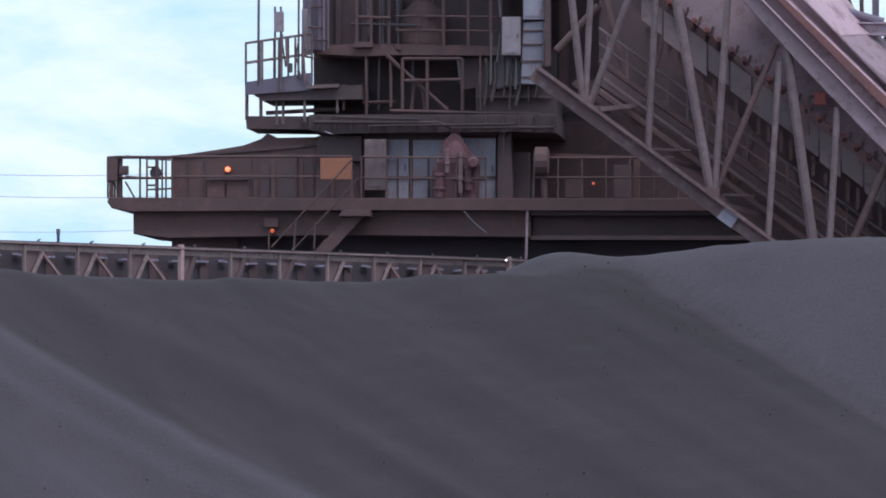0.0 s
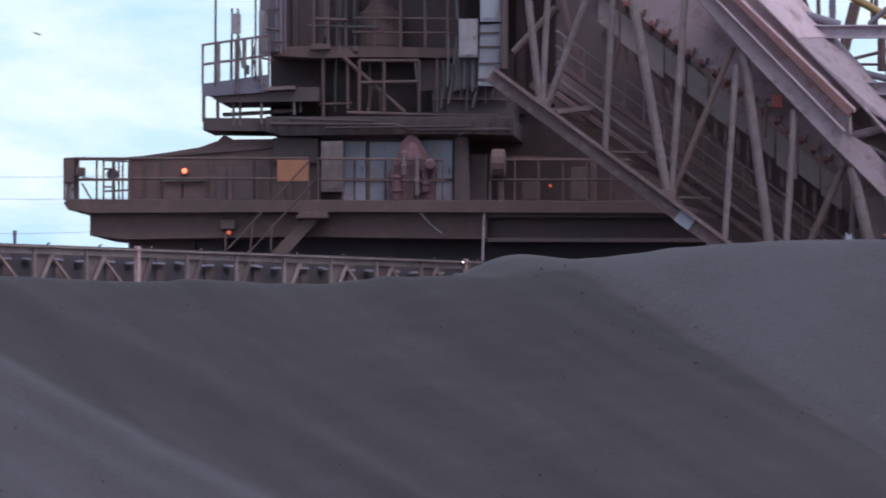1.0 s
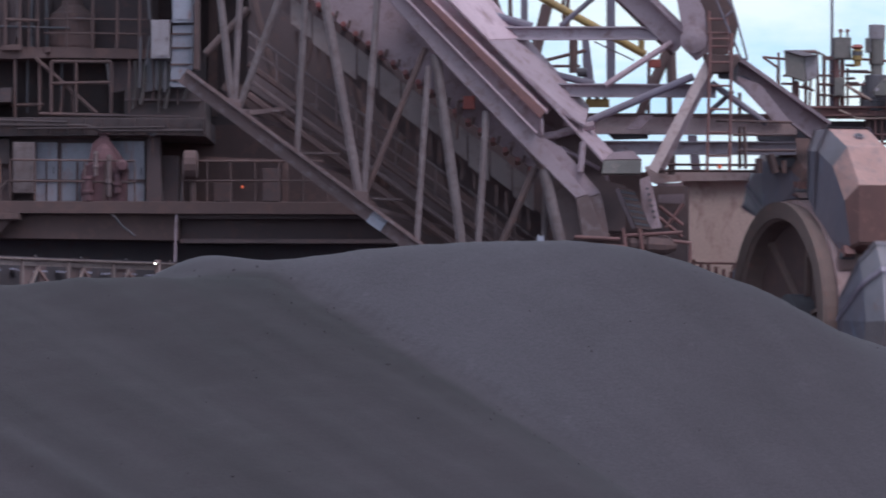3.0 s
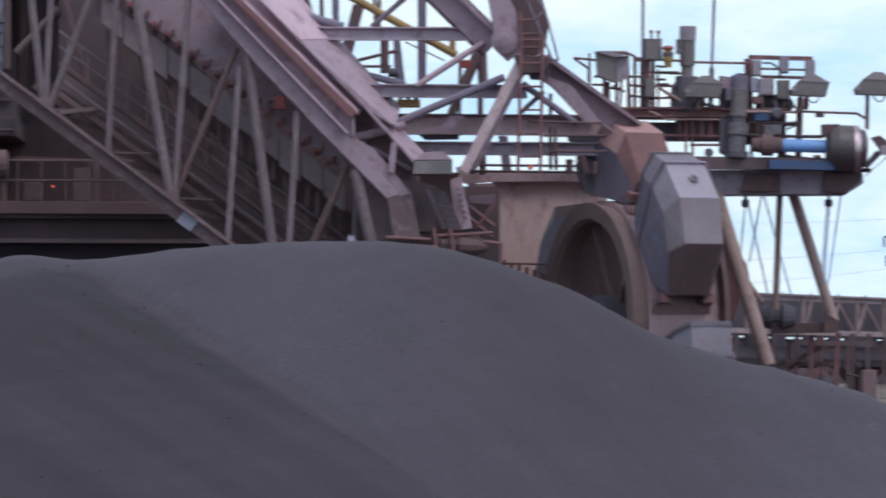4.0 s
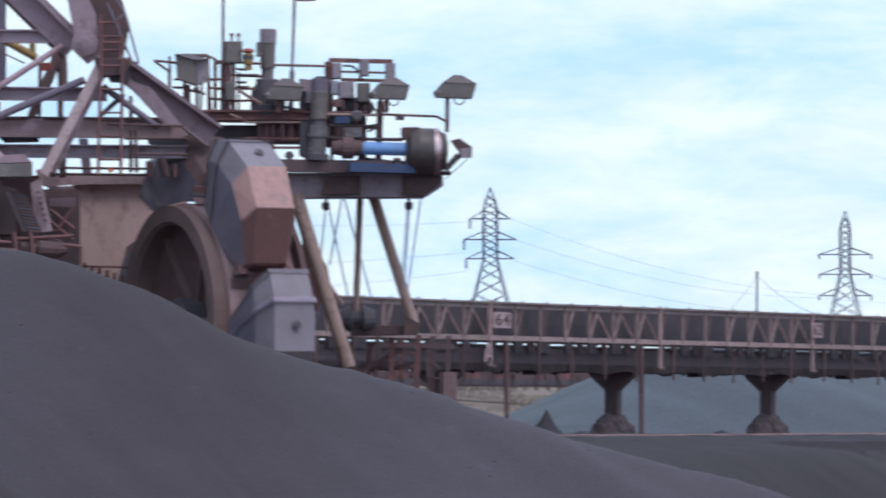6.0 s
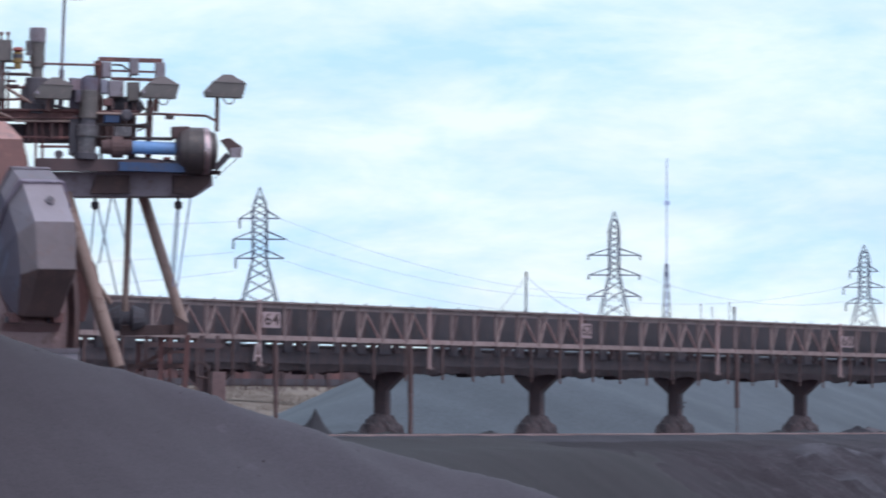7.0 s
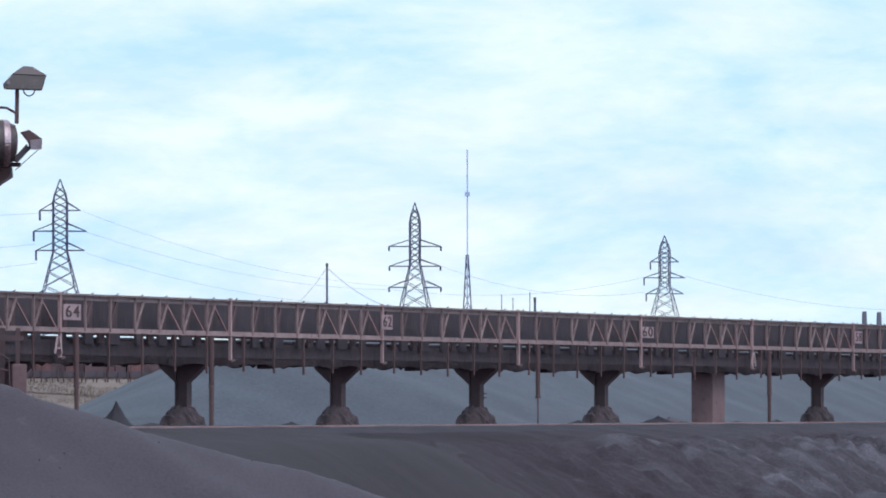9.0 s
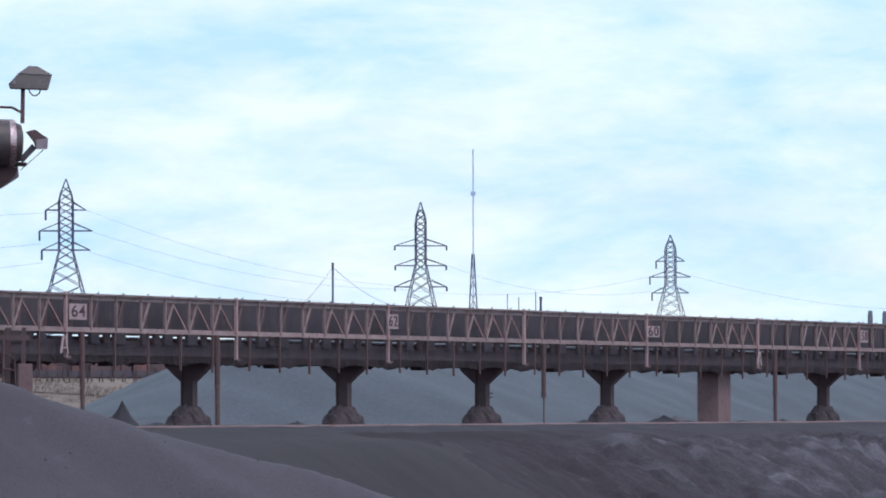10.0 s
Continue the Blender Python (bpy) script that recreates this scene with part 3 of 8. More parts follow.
def ore_clods():
    """Loose lumps of ore, mostly along the foot of the steep lobe and scattered over the apron."""
    rnd = random.Random(21)
    verts, faces = [], []
    tries = 0
    while len(verts) < 8 * 420 and tries < 60000:
        tries += 1
        x, y = rnd.uniform(-26, 20), rnd.uniform(148, 166)
        a, b = lobes(x, y)
        near = abs(a - b) < 0.7 and rnd.random() < 0.10
        if not near and rnd.random() > 0.01:
            continue
        r = rnd.uniform(0.010, 0.028)
        z = pile_height(x, y) + r * 0.3
        n = len(verts)
        for k in range(8):
            d = Vector(((-1, 1)[k & 1], (-1, 1)[k >> 1 & 1], (-1, 1)[k >> 2])) * r * rnd.uniform(0.5, 1.0)
            verts.append((x + d.x, y + d.y, z + d.z))
        for f in ((0, 1, 3, 2), (4, 6, 7, 5), (0, 4, 5, 1), (2, 3, 7, 6), (0, 2, 6, 4), (1, 5, 7, 3)):
            faces.append(tuple(n + i for i in f))
    me = bpy.data.meshes.new("ore_clods")
    me.from_pydata(verts, [], faces)
    me.materials.append(M_ORE)
    me.attributes.new("darken", "FLOAT", "POINT").data.foreach_set("value", [0.3] * len(verts))
    return tagged(new("ore_clods", me), "loose dark ore clods scattered over the pile", "ore clods", "", "stuff")


ore_clods()


def back_pile(x, y):
    s, q = (V(x, y, 0) - ORIGIN).dot(ALONG), (V(x, y, 0) - ORIGIN).dot(ASIDE)
    top = 4.3 + 0.35 * noise.noise(Vector((s * 0.05, 0, 4))) 
    end = max(0, 68 - s)
    d = math.sqrt((q + 21) ** 2 + 4) - 2
    return top - 0.25 * end - 0.42 * d + 0.12 * noise.fractal(Vector((x * 0.35, y * 0.35, 7)), 0.9, 2, 4)


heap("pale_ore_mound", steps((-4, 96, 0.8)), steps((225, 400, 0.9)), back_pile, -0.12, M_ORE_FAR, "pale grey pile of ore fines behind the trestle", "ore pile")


def small_heap(s, q, r, h, material, label):
    bm = bmesh.new()
    c = yard(s, q, ground_height(s, q) - 0.08)
    rings = []
    for k in range(7):
        t = k / 6
        ring = []
        for i in range(18):
            a = 2 * math.pi * i / 18
            rr = r * t * (1 + 0.25 * noise.noise(Vector((math.cos(a) * 1.5, math.sin(a) * 1.5, s))))
            zz = h * (1 - t) ** 1.6 * (1 + 0.25 * noise.noise(Vector((a, t * 4, s + 3))))
            ring.append(bm.verts.new(c + Vector((math.cos(a) * rr + 0.01 * k, math.sin(a) * rr, zz))))
        rings.append(ring)
    for a, b in zip(rings, rings[1:]):
        for i in range(18):
            bm.faces.new((a[i], a[(i + 1) % 18], b[(i + 1) % 18], b[i]))
    bm.faces.new(rings[0])
    ob = part("spill_mound", bm, material, None, "", True)
    return tagged(ob, label, "heap")


small_heap(0.0, 2.3, 1.05, 1.0, M_WETORE, "small pointed heap of dark spilled ore beside the rail")
small_heap(86.0, -7.6, 1.5, 0.42, M_PIT, "low dark smear of ore at the pale mound's foot")
small_heap(88.6, -7.9, 1.7, 0.36, M_SOOT, "dark lumpy heap at the pale mound's foot")
for s, q, r, h in ((71, 1.6, 1.6, 0.22), (78, 1.2, 1.3, 0.25), (84, 1.8, 1.5, 0.2), (16.5, 2.2, 1.5, 0.26), (3.4, 2.2, 2.4, 0.24), (7.5, 1.9, 2.2, 0.22), (50, 1.6, 1.6, 0.26), (54, 1.4, 1.8, 0.28), (63, 1.8, 1.9, 0.22)):
    small_heap(s, q, r, h, M_WETORE, "low heap of dark spilled ore beside the trestle")

# A running rail on the yard's edge.
bm = bmesh.new()
a, b = yard(-60, 3.4, 0.055), yard(150, 3.4, 0.055)
bar(bm, a, b, 0.07, 0.03, (0, 0, 1))
bar(bm, a - V(0, 0, 0.06), b - V(0, 0, 0.06), 0.03, 0.1, (0, 0, 1))
bar(bm, a - V(0, 0, 0.12), b - V(0, 0, 0.12), 0.12, 0.02, (0, 0, 1))
tagged(part("track_rail", bm, M_MAIN, None), "long worn steel rail along the yard's edge", "rail", "", "structure")


# ---- the conveyor trestle ----
TOP, LOW = 4.87, 3.55


def tri(bm, pts, back):
    """A flat plate with the given corners, as thick as back is long."""
    a, b = [bm.verts.new(p) for p in pts], [bm.verts.new(p + back) for p in pts]
    bm.faces.new(a), bm.faces.new(b[::-1])
    for i in range(len(pts)):
        j = (i + 1) % len(pts)
        bm.faces.new((a[i], a[j], b[j], b[i]))


def gallery_bay():
    """One bay of the trestle's conveyor gallery, seven panels long."""
    q0, q1 = 0.0, -3.0
    bay = thing("conveyor_bay", yard(0, 0, LOW), "rust-pink steel conveyor bay on the trestle, ore-stained", "conveyor bay", "bays of the conveyor trestle")
    n = 7 * PANEL
    # Far truss in darker steel than the near one: shade put into colour.
    for q in (q0, q1):
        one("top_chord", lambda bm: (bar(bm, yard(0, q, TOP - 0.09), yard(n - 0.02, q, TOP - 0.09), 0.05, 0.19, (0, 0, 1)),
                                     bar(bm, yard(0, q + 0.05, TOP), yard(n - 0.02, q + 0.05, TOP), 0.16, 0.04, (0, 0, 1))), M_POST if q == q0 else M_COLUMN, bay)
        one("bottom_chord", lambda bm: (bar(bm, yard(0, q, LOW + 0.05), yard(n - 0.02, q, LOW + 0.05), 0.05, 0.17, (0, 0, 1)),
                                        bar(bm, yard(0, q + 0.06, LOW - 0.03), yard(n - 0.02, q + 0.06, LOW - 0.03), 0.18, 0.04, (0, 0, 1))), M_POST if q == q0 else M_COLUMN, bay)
    for i in range(7):
        s = i * PANEL
        big = i == 0
        for q in (q0, q1):
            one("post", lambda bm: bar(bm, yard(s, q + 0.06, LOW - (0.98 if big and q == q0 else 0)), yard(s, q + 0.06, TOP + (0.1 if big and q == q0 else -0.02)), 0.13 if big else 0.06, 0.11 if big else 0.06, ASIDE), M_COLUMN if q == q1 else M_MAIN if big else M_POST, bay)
            if q == q1 and i % 2:
                continue
            apex = s + PANEL * 0.36
            if q == q0:
                one("corner_plate", lambda bm: tri(bm, [yard(s + 0.06, q - 0.06, LOW + 0.14), yard(apex, q - 0.06, TOP - 0.18), yard(s + 0.06, q - 0.06, TOP - 0.18)], ASIDE * -0.02), M_PLATE, bay)
                if i > 2:
                    one("diagonal", lambda bm: bar(bm, yard(s + 0.10, q + 0.03, LOW + 0.12), yard(apex, q + 0.03, TOP - 0.2), 0.085, 0.06, ASIDE), M_POST, bay)
                else:
                    # first diagonals painted in the darker brown of their shadow
                    one("diagonal", lambda bm: bar(bm, yard(s + 0.14, q - 0.02, LOW + 0.12), yard(apex - 0.08, q - 0.02, TOP - 0.2), 0.16, 0.06, ASIDE), M_COLUMN, bay)
                if i > 3:
                    one("diagonal", lambda bm: bar(bm, yard(s + PANEL - 0.14, q - 0.03, LOW + 0.12), yard(apex, q - 0.03, TOP - 0.2), 0.075, 0.06, ASIDE), M_TRESTLE, bay)
                one("cover_rib", lambda bm: bar(bm, yard(s - 0.2, -0.69, 3.66), yard(s - 0.2, -0.69, 4.72), 0.34, 0.05, ASIDE), M_COLUMN, bay)
            else:
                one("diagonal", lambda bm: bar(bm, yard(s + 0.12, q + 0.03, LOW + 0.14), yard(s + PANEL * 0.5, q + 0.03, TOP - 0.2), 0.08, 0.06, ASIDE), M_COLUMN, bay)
        one("lug", lambda bm: (bar(bm, yard(s + 0.5, q0 + 0.1, TOP), yard(s + 0.5, q0 + 0.1, TOP + 0.09), 0.035, 0.04, ASIDE), bar(bm, yard(s + 0.5, q0 + 0.1, TOP + 0.07), yard(s + 0.60, q0 + 0.1, TOP + 0.10), 0.03, 0.03, ASIDE)), M_SOOT, bay)
        one("idler", lambda bm: tube(bm, yard(s + 1.0, -0.5, LOW - 0.26), yard(s + 1.0, -2.5, LOW - 0.26), 0.09, 8), M_SOOT, bay)
        one("bracket", lambda bm: bar(bm, yard(s + 1.0, -0.3, LOW - 0.45), yard(s + 1.0, -0.3, LOW + 0.1), 0.45 + 0.28 * (i % 3), 0.12, ASIDE), M_SOOT, bay)
        if i % 4 != 2:
            one("hose_loop", lambda bm: bar(bm, yard(s + 1.9, -0.2, LOW - 0.4), yard(s + 1.9, -0.2, LOW), 0.3 + 0.2 * (i % 2), 0.1, ASIDE), M_COLUMN, bay)
    for i, drop in enumerate((1.1, 1.15, 1.2, 1.12, 1.18)):
        s = 1.2 + i * 3.0
        one("hanger", lambda bm: bar(bm, yard(s, 0.1, LOW - drop - 0.3), yard(s, 0.1, LOW), 0.09, 0.07, ASIDE), M_BROWN, bay)
    one("ore_ledge", lambda bm: bar(bm, yard(0, q0 - 0.02, TOP + 0.035), yard(n - 0.02, q0 - 0.02, TOP + 0.035), 0.14, 0.03, (0, 0, 1)), M_SOOT, bay, "thin dark ledge of ore dust")
    one("post_foot", lambda bm: bar(bm, yard(-0.05, 0.12, LOW - 1.0), yard(0.28, 0.12, LOW - 0.96), 0.07, 0.08, (0, 0, 1)), M_MID, bay)
    one("belt_cover", lambda bm: (bar(bm, yard(0.0, -0.75, 4.18), yard(n, -0.75, 4.18), 0.06, 1.1, (0, 0, 1)),
                                  bar(bm, yard(0.0, -2.25, 4.18), yard(n, -2.25, 4.18), 0.06, 1.1, (0, 0, 1)),
                                  bar(bm, yard(0.0, -1.5, 4.70), yard(n, -1.5, 4.70), 1.4, 0.06, (0, 0, 1))), M_COVER, bay, "dark sooty belt cover")
    one("trough", lambda bm: (bar(bm, yard(0.0, -1.5, 2.96), yard(n, -1.5, 2.96), 2.3, 0.56, (0, 0, 1)),
                              bar(bm, yard(0.6, -1.5, 2.6), yard(n - 2.2, -1.5, 2.6), 1.9, 0.36, (0, 0, 1)),
                              bar(bm, yard(n - 4.2, -0.8, 2.42), yard(n - 3.2, -0.8, 2.42), 0.5, 0.2, (0, 0, 1)),
                              bar(bm, yard(5.2, -0.8, 2.38), yard(5.8, -0.8, 2.38), 0.5, 0.2, (0, 0, 1))), M_TROUGH, bay, "grimy brown-black return trough")
    rnd = random.Random(11)

    def crust(bm):
        for q in (-0.36, -1.2, -2.2):
            top, low = [], []
            for k in range(41):
                s = n * k / 40
                top.append(bm.verts.new(yard(s, q, 2.78)))
                low.append(bm.verts.new(yard(s, q + 0.05 * rnd.random(), 2.44 - 0.16 * rnd.random() * (1 if k % 13 < 5 else 0.25))))
            for k in range(40):
                bm.faces.new((top[k], top[k + 1], low[k + 1], low[k]))
        bmesh.ops.solidify(bm, geom=bm.faces[:], thickness=0.12)

    one("ore_crust", crust, M_TROUGH, bay, "ragged black crust of spilled ore")
    return bay


first_bay = gallery_bay()
for k in range(-7, 11):
    if k:
        bay = copy_thing(first_bay, Matrix.Translation(yard(k * 7 * PANEL, 0, LOW)))
        if k < -1:
            # the carrying idlers show their pale ends here
            BASES[bay.name] = yard(k * 7 * PANEL, 0, LOW)
            for i in range(14):
                s = (k * 7 + i * 0.5 + 0.2) * PANEL
                one("idler_end", lambda bm: bar(bm, yard(s, -0.62, LOW + 1.0 + 0.03 * (i % 3)), yard(s + 0.34 + 0.2 * (i % 2), -0.62, LOW + 1.02), 0.10, 0.05, (0, 0, 1)), M_PALEBLUE, bay)


def trestle_column():
    """A T-shaped steel column with corbels, its foot buried in rubble."""
    col = thing("trestle_column", yard(0, -1.5, 0), "rust-brown steel trestle column with corbelled head in rubble", "column", "columns of the trestle")
    one("shaft", lambda bm: (bar(bm, yard(0, -1.5, -0.2), yard(0, -1.5, 2.4), 0.34, 0.4, ASIDE), bar(bm, yard(0, -1.27, -0.2), yard(0, -1.27, 2.4), 0.46, 0.05, ASIDE),
                             bar(bm, yard(0, -1.73, -0.2), yard(0, -1.73, 2.4), 0.46, 0.05, ASIDE)), M_SHADE, col)

    def head(bm):
        for sg in (-1, 1):
            pts = [yard(-0.22, -1.5 + sg * 0.24, 2.46), yard(-0.22, -1.5 + sg * 0.95, 2.46), yard(-0.22, -1.5 + sg * 0.92, 2.32), yard(-0.22, -1.5 + sg * 0.24, 1.72)]
            f = [bm.verts.new(p) for p in pts]
            g = [bm.verts.new(p + ALONG * 0.44) for p in pts]
            bm.faces.new(f), bm.faces.new(g[::-1])
            for i in range(4):
                bm.faces.new((f[i], g[i], g[(i + 1) % 4], f[(i + 1) % 4]))

    one("corbel", head, M_SHADE, col)

    def rubble(bm):
        rnd = random.Random(5)
        prev = None
        for t, h in ((1.0, -0.1), (0.92, 0.12), (0.80, 0.30), (0.66, 0.46), (0.5, 0.62), (0.3, 0.74)):
            ring = [bm.verts.new(yard(math.cos(a) * 1.35 * t * (0.9 + 0.25 * rnd.random()), -1.5 + math.sin(a) * 0.8 * t * (0.9 + 0.25 * rnd.random()), h + (0.16 * rnd.random() if t < 1 else 0))) for a in [2 * math.pi * i / 26 for i in range(26)]]
            if prev:
                for i in range(26):
                    bm.faces.new((prev[i], prev[(i + 1) % 26], ring[(i + 1) % 26], ring[i]))
            prev = ring
        bm.faces.new(prev)
        for i in range(22):
            a, t = rnd.uniform(0, 6.28), rnd.uniform(0.35, 1.0)
            c, r = yard(math.cos(a) * 1.4 * t, -1.5 + math.sin(a) * 0.85 * t, 0.78 * (1 - t) + 0.05), rnd.uniform(0.06, 0.15)
            bmesh.ops.create_icosphere(bm, subdivisions=1, radius=r, matrix=Matrix.Translation(c) @ Matrix.Diagonal((1, rnd.uniform(0.6, 1.2), rnd.uniform(0.6, 1.3), 1)))

    one("rubble_foot", rubble, M_RUBBLE, col, "mound of rust-brown rubble")
    return col


COLUMN_S = 14.6
first_column = trestle_column()
for k in range(-2, 10):
    if k not in (4,):
        col = copy_thing(first_column, Matrix.Translation(yard(COLUMN_S + k * 7 * PANEL, -1.5, 0)))
        if k == 2:
            # two clamping bands with bolt ends below the corbels
            BASES[col.name] = yard(COLUMN_S + k * 7 * PANEL, -1.5, 0)
            for z in (1.36, 1.18):
                one("clamp_band", lambda bm: bar(bm, yard(COLUMN_S + k * 7 * PANEL - 0.42, -1.21, z), yard(COLUMN_S + k * 7 * PANEL + 0.42, -1.21, z), 0.06, 0.05, (0, 0, 1)), M_SOOT, col)
first_column.matrix_basis = Matrix.Translation(yard(COLUMN_S - 3 * 7 * PANEL, -1.5, 0))

pier = thing("concrete_pier", yard(COLUMN_S + 4 * 7 * PANEL, -1.5, -0.2), "square rust-stained concrete pier under the trestle", "pier")
cs = COLUMN_S + 4 * 7 * PANEL - 0.9
one("shaft", lambda bm: bar(bm, yard(cs, -1.5, -0.3), yard(cs, -1.5, 2.42), 1.75, 1.05, ASIDE), M_CONCRETE, pier)
one("cap", lambda bm: bar(bm, yard(cs, -1.5, 2.43), yard(cs, -1.5, 2.6), 1.7, 1.3, ASIDE), M_BROWN, pier)


def numbered_sign(text, s, z=4.24, w=1.6, h=0.6):
    own = thing("number_sign", yard(s, 0.16, z - h / 2), "cream painted number board on the trestle reading " + text, "sign", "number boards on the trestle")
    one("board", lambda bm: bar(bm, yard(s, 0.16, z - h / 2), yard(s, 0.16, z + h / 2), w, 0.03, ASIDE), M_SIGN, own)
    turn = Matrix((ALONG, Vector((0, 0, 1)), ASIDE)).transposed().to_4x4()
    for i, ch in enumerate(text):
        cu = bpy.data.curves.new("digit", "FONT")
        cu.body, cu.size, cu.align_x, cu.align_y, cu.extrude, cu.offset = ch, 0.62, "CENTER", "CENTER", 0.006, 0.004
        tmp = new("digit_curve", cu)
        me = bpy.data.meshes.new_from_object(tmp.evaluated_get(bpy.context.evaluated_depsgraph_get()))
        bpy.data.objects.remove(tmp)
        bpy.data.curves.remove(cu)
        me.transform(turn @ Matrix.Diagonal((w * 1.25, 0.98, 1, 1)) @ Matrix.Translation(((i - 0.5) * 0.355, 0, 0)))
        bm = bmesh.new()
        bm.from_mesh(me)
        bpy.data.meshes.remove(me)
        bmesh.ops.remove_doubles(bm, verts=bm.verts, dist=0.0005)
        bmesh.ops.translate(bm, verts=bm.verts, vec=yard(s, 0.19, z))
        part("digit", bm, M_DIGIT, own)
    return own


def letter_bracket(s, z):
    """A pale A-shaped bracket below a main post."""
    own = thing("post_bracket", yard(s, 0.14, z), "pale A-shaped steel bracket under the gallery post", "bracket", "A-shaped brackets")
    for a, b in ((-0.28, 0.0), (0.28, 0.0)):
        one("leg", lambda bm: bar(bm, yard(s + a, 0.14, z), yard(s + a * 0.3, 0.14, z + 0.62), 0.085, 0.05, ASIDE), M_PALEBEAM, own)
    one("tie", lambda bm: bar(bm, yard(s - 0.2, 0.14, z + 0.2), yard(s + 0.2, 0.14, z + 0.2), 0.06, 0.05, (0, 0, 1)), M_PALEBEAM, own)


letter_bracket(-0.3, 2.72)
letter_bracket(35 * PANEL, 2.72)
numbered_sign("64", 0.83, w=1.5, h=0.58)
numbered_sign("62", 31.42, w=1.15)
numbered_sign("60", 62.84, z=4.16, w=1.7, h=0.5)
numbered_sign("58", 93.9, w=1.2)


def pipe_prop(s, q, joint, z1, r, rod):
    """A pipe hung from the gallery: a sleeve over a thinner pipe that reaches the ground."""
    own = thing("pipe_post", yard(s, q, -0.1), "rusty pipe post with a clamped collar at the trestle", "post", "pipe posts beside the trestle")
    one("pipe", lambda bm: tube(bm, yard(s, q, -0.1), yard(s, q, z1), rod, 10), M_BROWN, own)
    one("sleeve", lambda bm: tube(bm, yard(s, q, joint), yard(s, q, z1), r, 10), M_BROWN, own)
    one("collar", lambda bm: tube(bm, yard(s, q, joint - 0.05), yard(s, q, joint + 0.06), r * 1.15, 10), M_COLUMN, own)


for s, joint, r, rod in ((-0.6, 1.55, 0.090, 0.080), (11.6, 1.55, 0.105, 0.095), (46.6, 1.2, 0.10, 0.03), (77.6, 1.4, 0.105, 0.085)):
    pipe_prop(s, 1.0, joint, 3.45, r, rod)


# ---- the far distance ----
def pylon(name, foot, high, wide, waist, arms, arm_w, label, group="pylons of the power line", lift=0.0, both=False):
    """A lattice pylon: four tapering legs with crossed braces, a peak and pairs of arms."""
    own = thing(name, (foot[0], foot[1], 2.6), label, "pylon", group)
    f = V(foot)
    r = high * 0.0039

    def half(z):
        w = high * waist
        return wide / 2 + (w - wide / 2) * (z / (high * 0.55)) if z < high * 0.55 else max(0.01, w * (1 - smooth(high * 0.86, high * 1.02, z)))

    drop = (f.z - 2.6) / high
    levels = [-drop, -drop * 0.5, 0, 0.12, 0.23, 0.33, 0.42, 0.49, 0.55, 0.595, 0.64, 0.685, 0.73, 0.775, 0.82, 0.86, 0.91, 0.95, 1.0]

    def corner(k, i):
        z = levels[k] * high
        h = half(z)
        return f + Vector(((-h, h, h, -h)[i], (-h, -h, h, h)[i], z))

    def legs(bm, i):
        for k in range(len(levels) - 1):
            tube(bm, corner(k, i), corner(k + 1, i), r, 4)

    for i in range(4):
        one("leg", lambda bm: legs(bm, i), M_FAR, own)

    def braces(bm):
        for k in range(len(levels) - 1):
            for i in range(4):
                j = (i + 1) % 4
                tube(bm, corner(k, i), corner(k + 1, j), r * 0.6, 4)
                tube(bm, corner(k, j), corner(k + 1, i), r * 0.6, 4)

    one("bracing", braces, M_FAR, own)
    for z, w in arms:
        for sg in (-1, 1):
            tip = f + Vector((sg * w * arm_w, 0, z * high))

            def arm(bm):
                h = half(z * high)
                for y in (-h, h):
                    tube(bm, f + Vector((sg * h, y, z * high)), tip, r, 4)
                    tube(bm, f + Vector((sg * h, y, z * high + high * 0.05)), tip, r * 0.8, 4)

            beam = one("arm", arm, M_FAR, own)
            if lift and (sg < 0 or both):
                one("insulator", lambda bm: tube(bm, tip, tip - Vector((0, 0, lift)), r * 1.8, 6), M_FAR, beam)
    return own


def wire(points, sag, r, label="thin sagging power cable between the pylons"):
    own = thing("power_cable", points[0], label, "cable", "cables of the power line")

    def run(bm):
        last = None
        for a, b in zip(points, points[1:]):
            a, b = V(a), V(b)
            for i in range(13):
                t = i / 12
                p = a.lerp(b, t) - Vector((0, 0, 4 * sag * t * (1 - t)))
                ring = [bm.verts.new(p + o) for o in (V(0, r, 0), V(0, 0, r), V(0, -r, 0), V(0, 0, -r))]
                if last and i:
                    for j in range(4):
                        bm.faces.new((last[j], last[(j + 1) % 4], ring[(j + 1) % 4], ring[j]))
                elif last:
                    bmesh.ops.delete(bm, geom=ring, context="VERTS")
                    continue
                last = ring

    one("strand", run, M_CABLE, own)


P1, P2, P3 = (101.67, 1150.00, 13.89), (201.18, 1400.00, 16.68), (274.72, 1500.00, 16.42)
PYLON = "slender grey lattice power pylon on the far plain"
h1, h2, h3 = ((101.72, 1150.00, 42.27))[2] - P1[2], ((201.28, 1400.00, 46.46))[2] - P2[2], ((274.83, 1500.00, 42.14))[2] - P3[2]
pylon("power_pylon", P1, h1, 10.0, 0.043, ((0.805, 3.6), (0.675, 4.7), (0.555, 4.3)), 1.0, PYLON, lift=1.8)
pylon("power_pylon", P2, h2, 9.0, 0.036, ((0.68, 5.7), (0.535, 5.6), (0.38, 5.7)), 1.0, PYLON, lift=1.0, both=True)
pylon("power_pylon", P3, h3, 9.0, 0.045, ((0.76, 3.4), (0.615, 4.9), (0.47, 4.4)), 1.0, PYLON, lift=1.8)


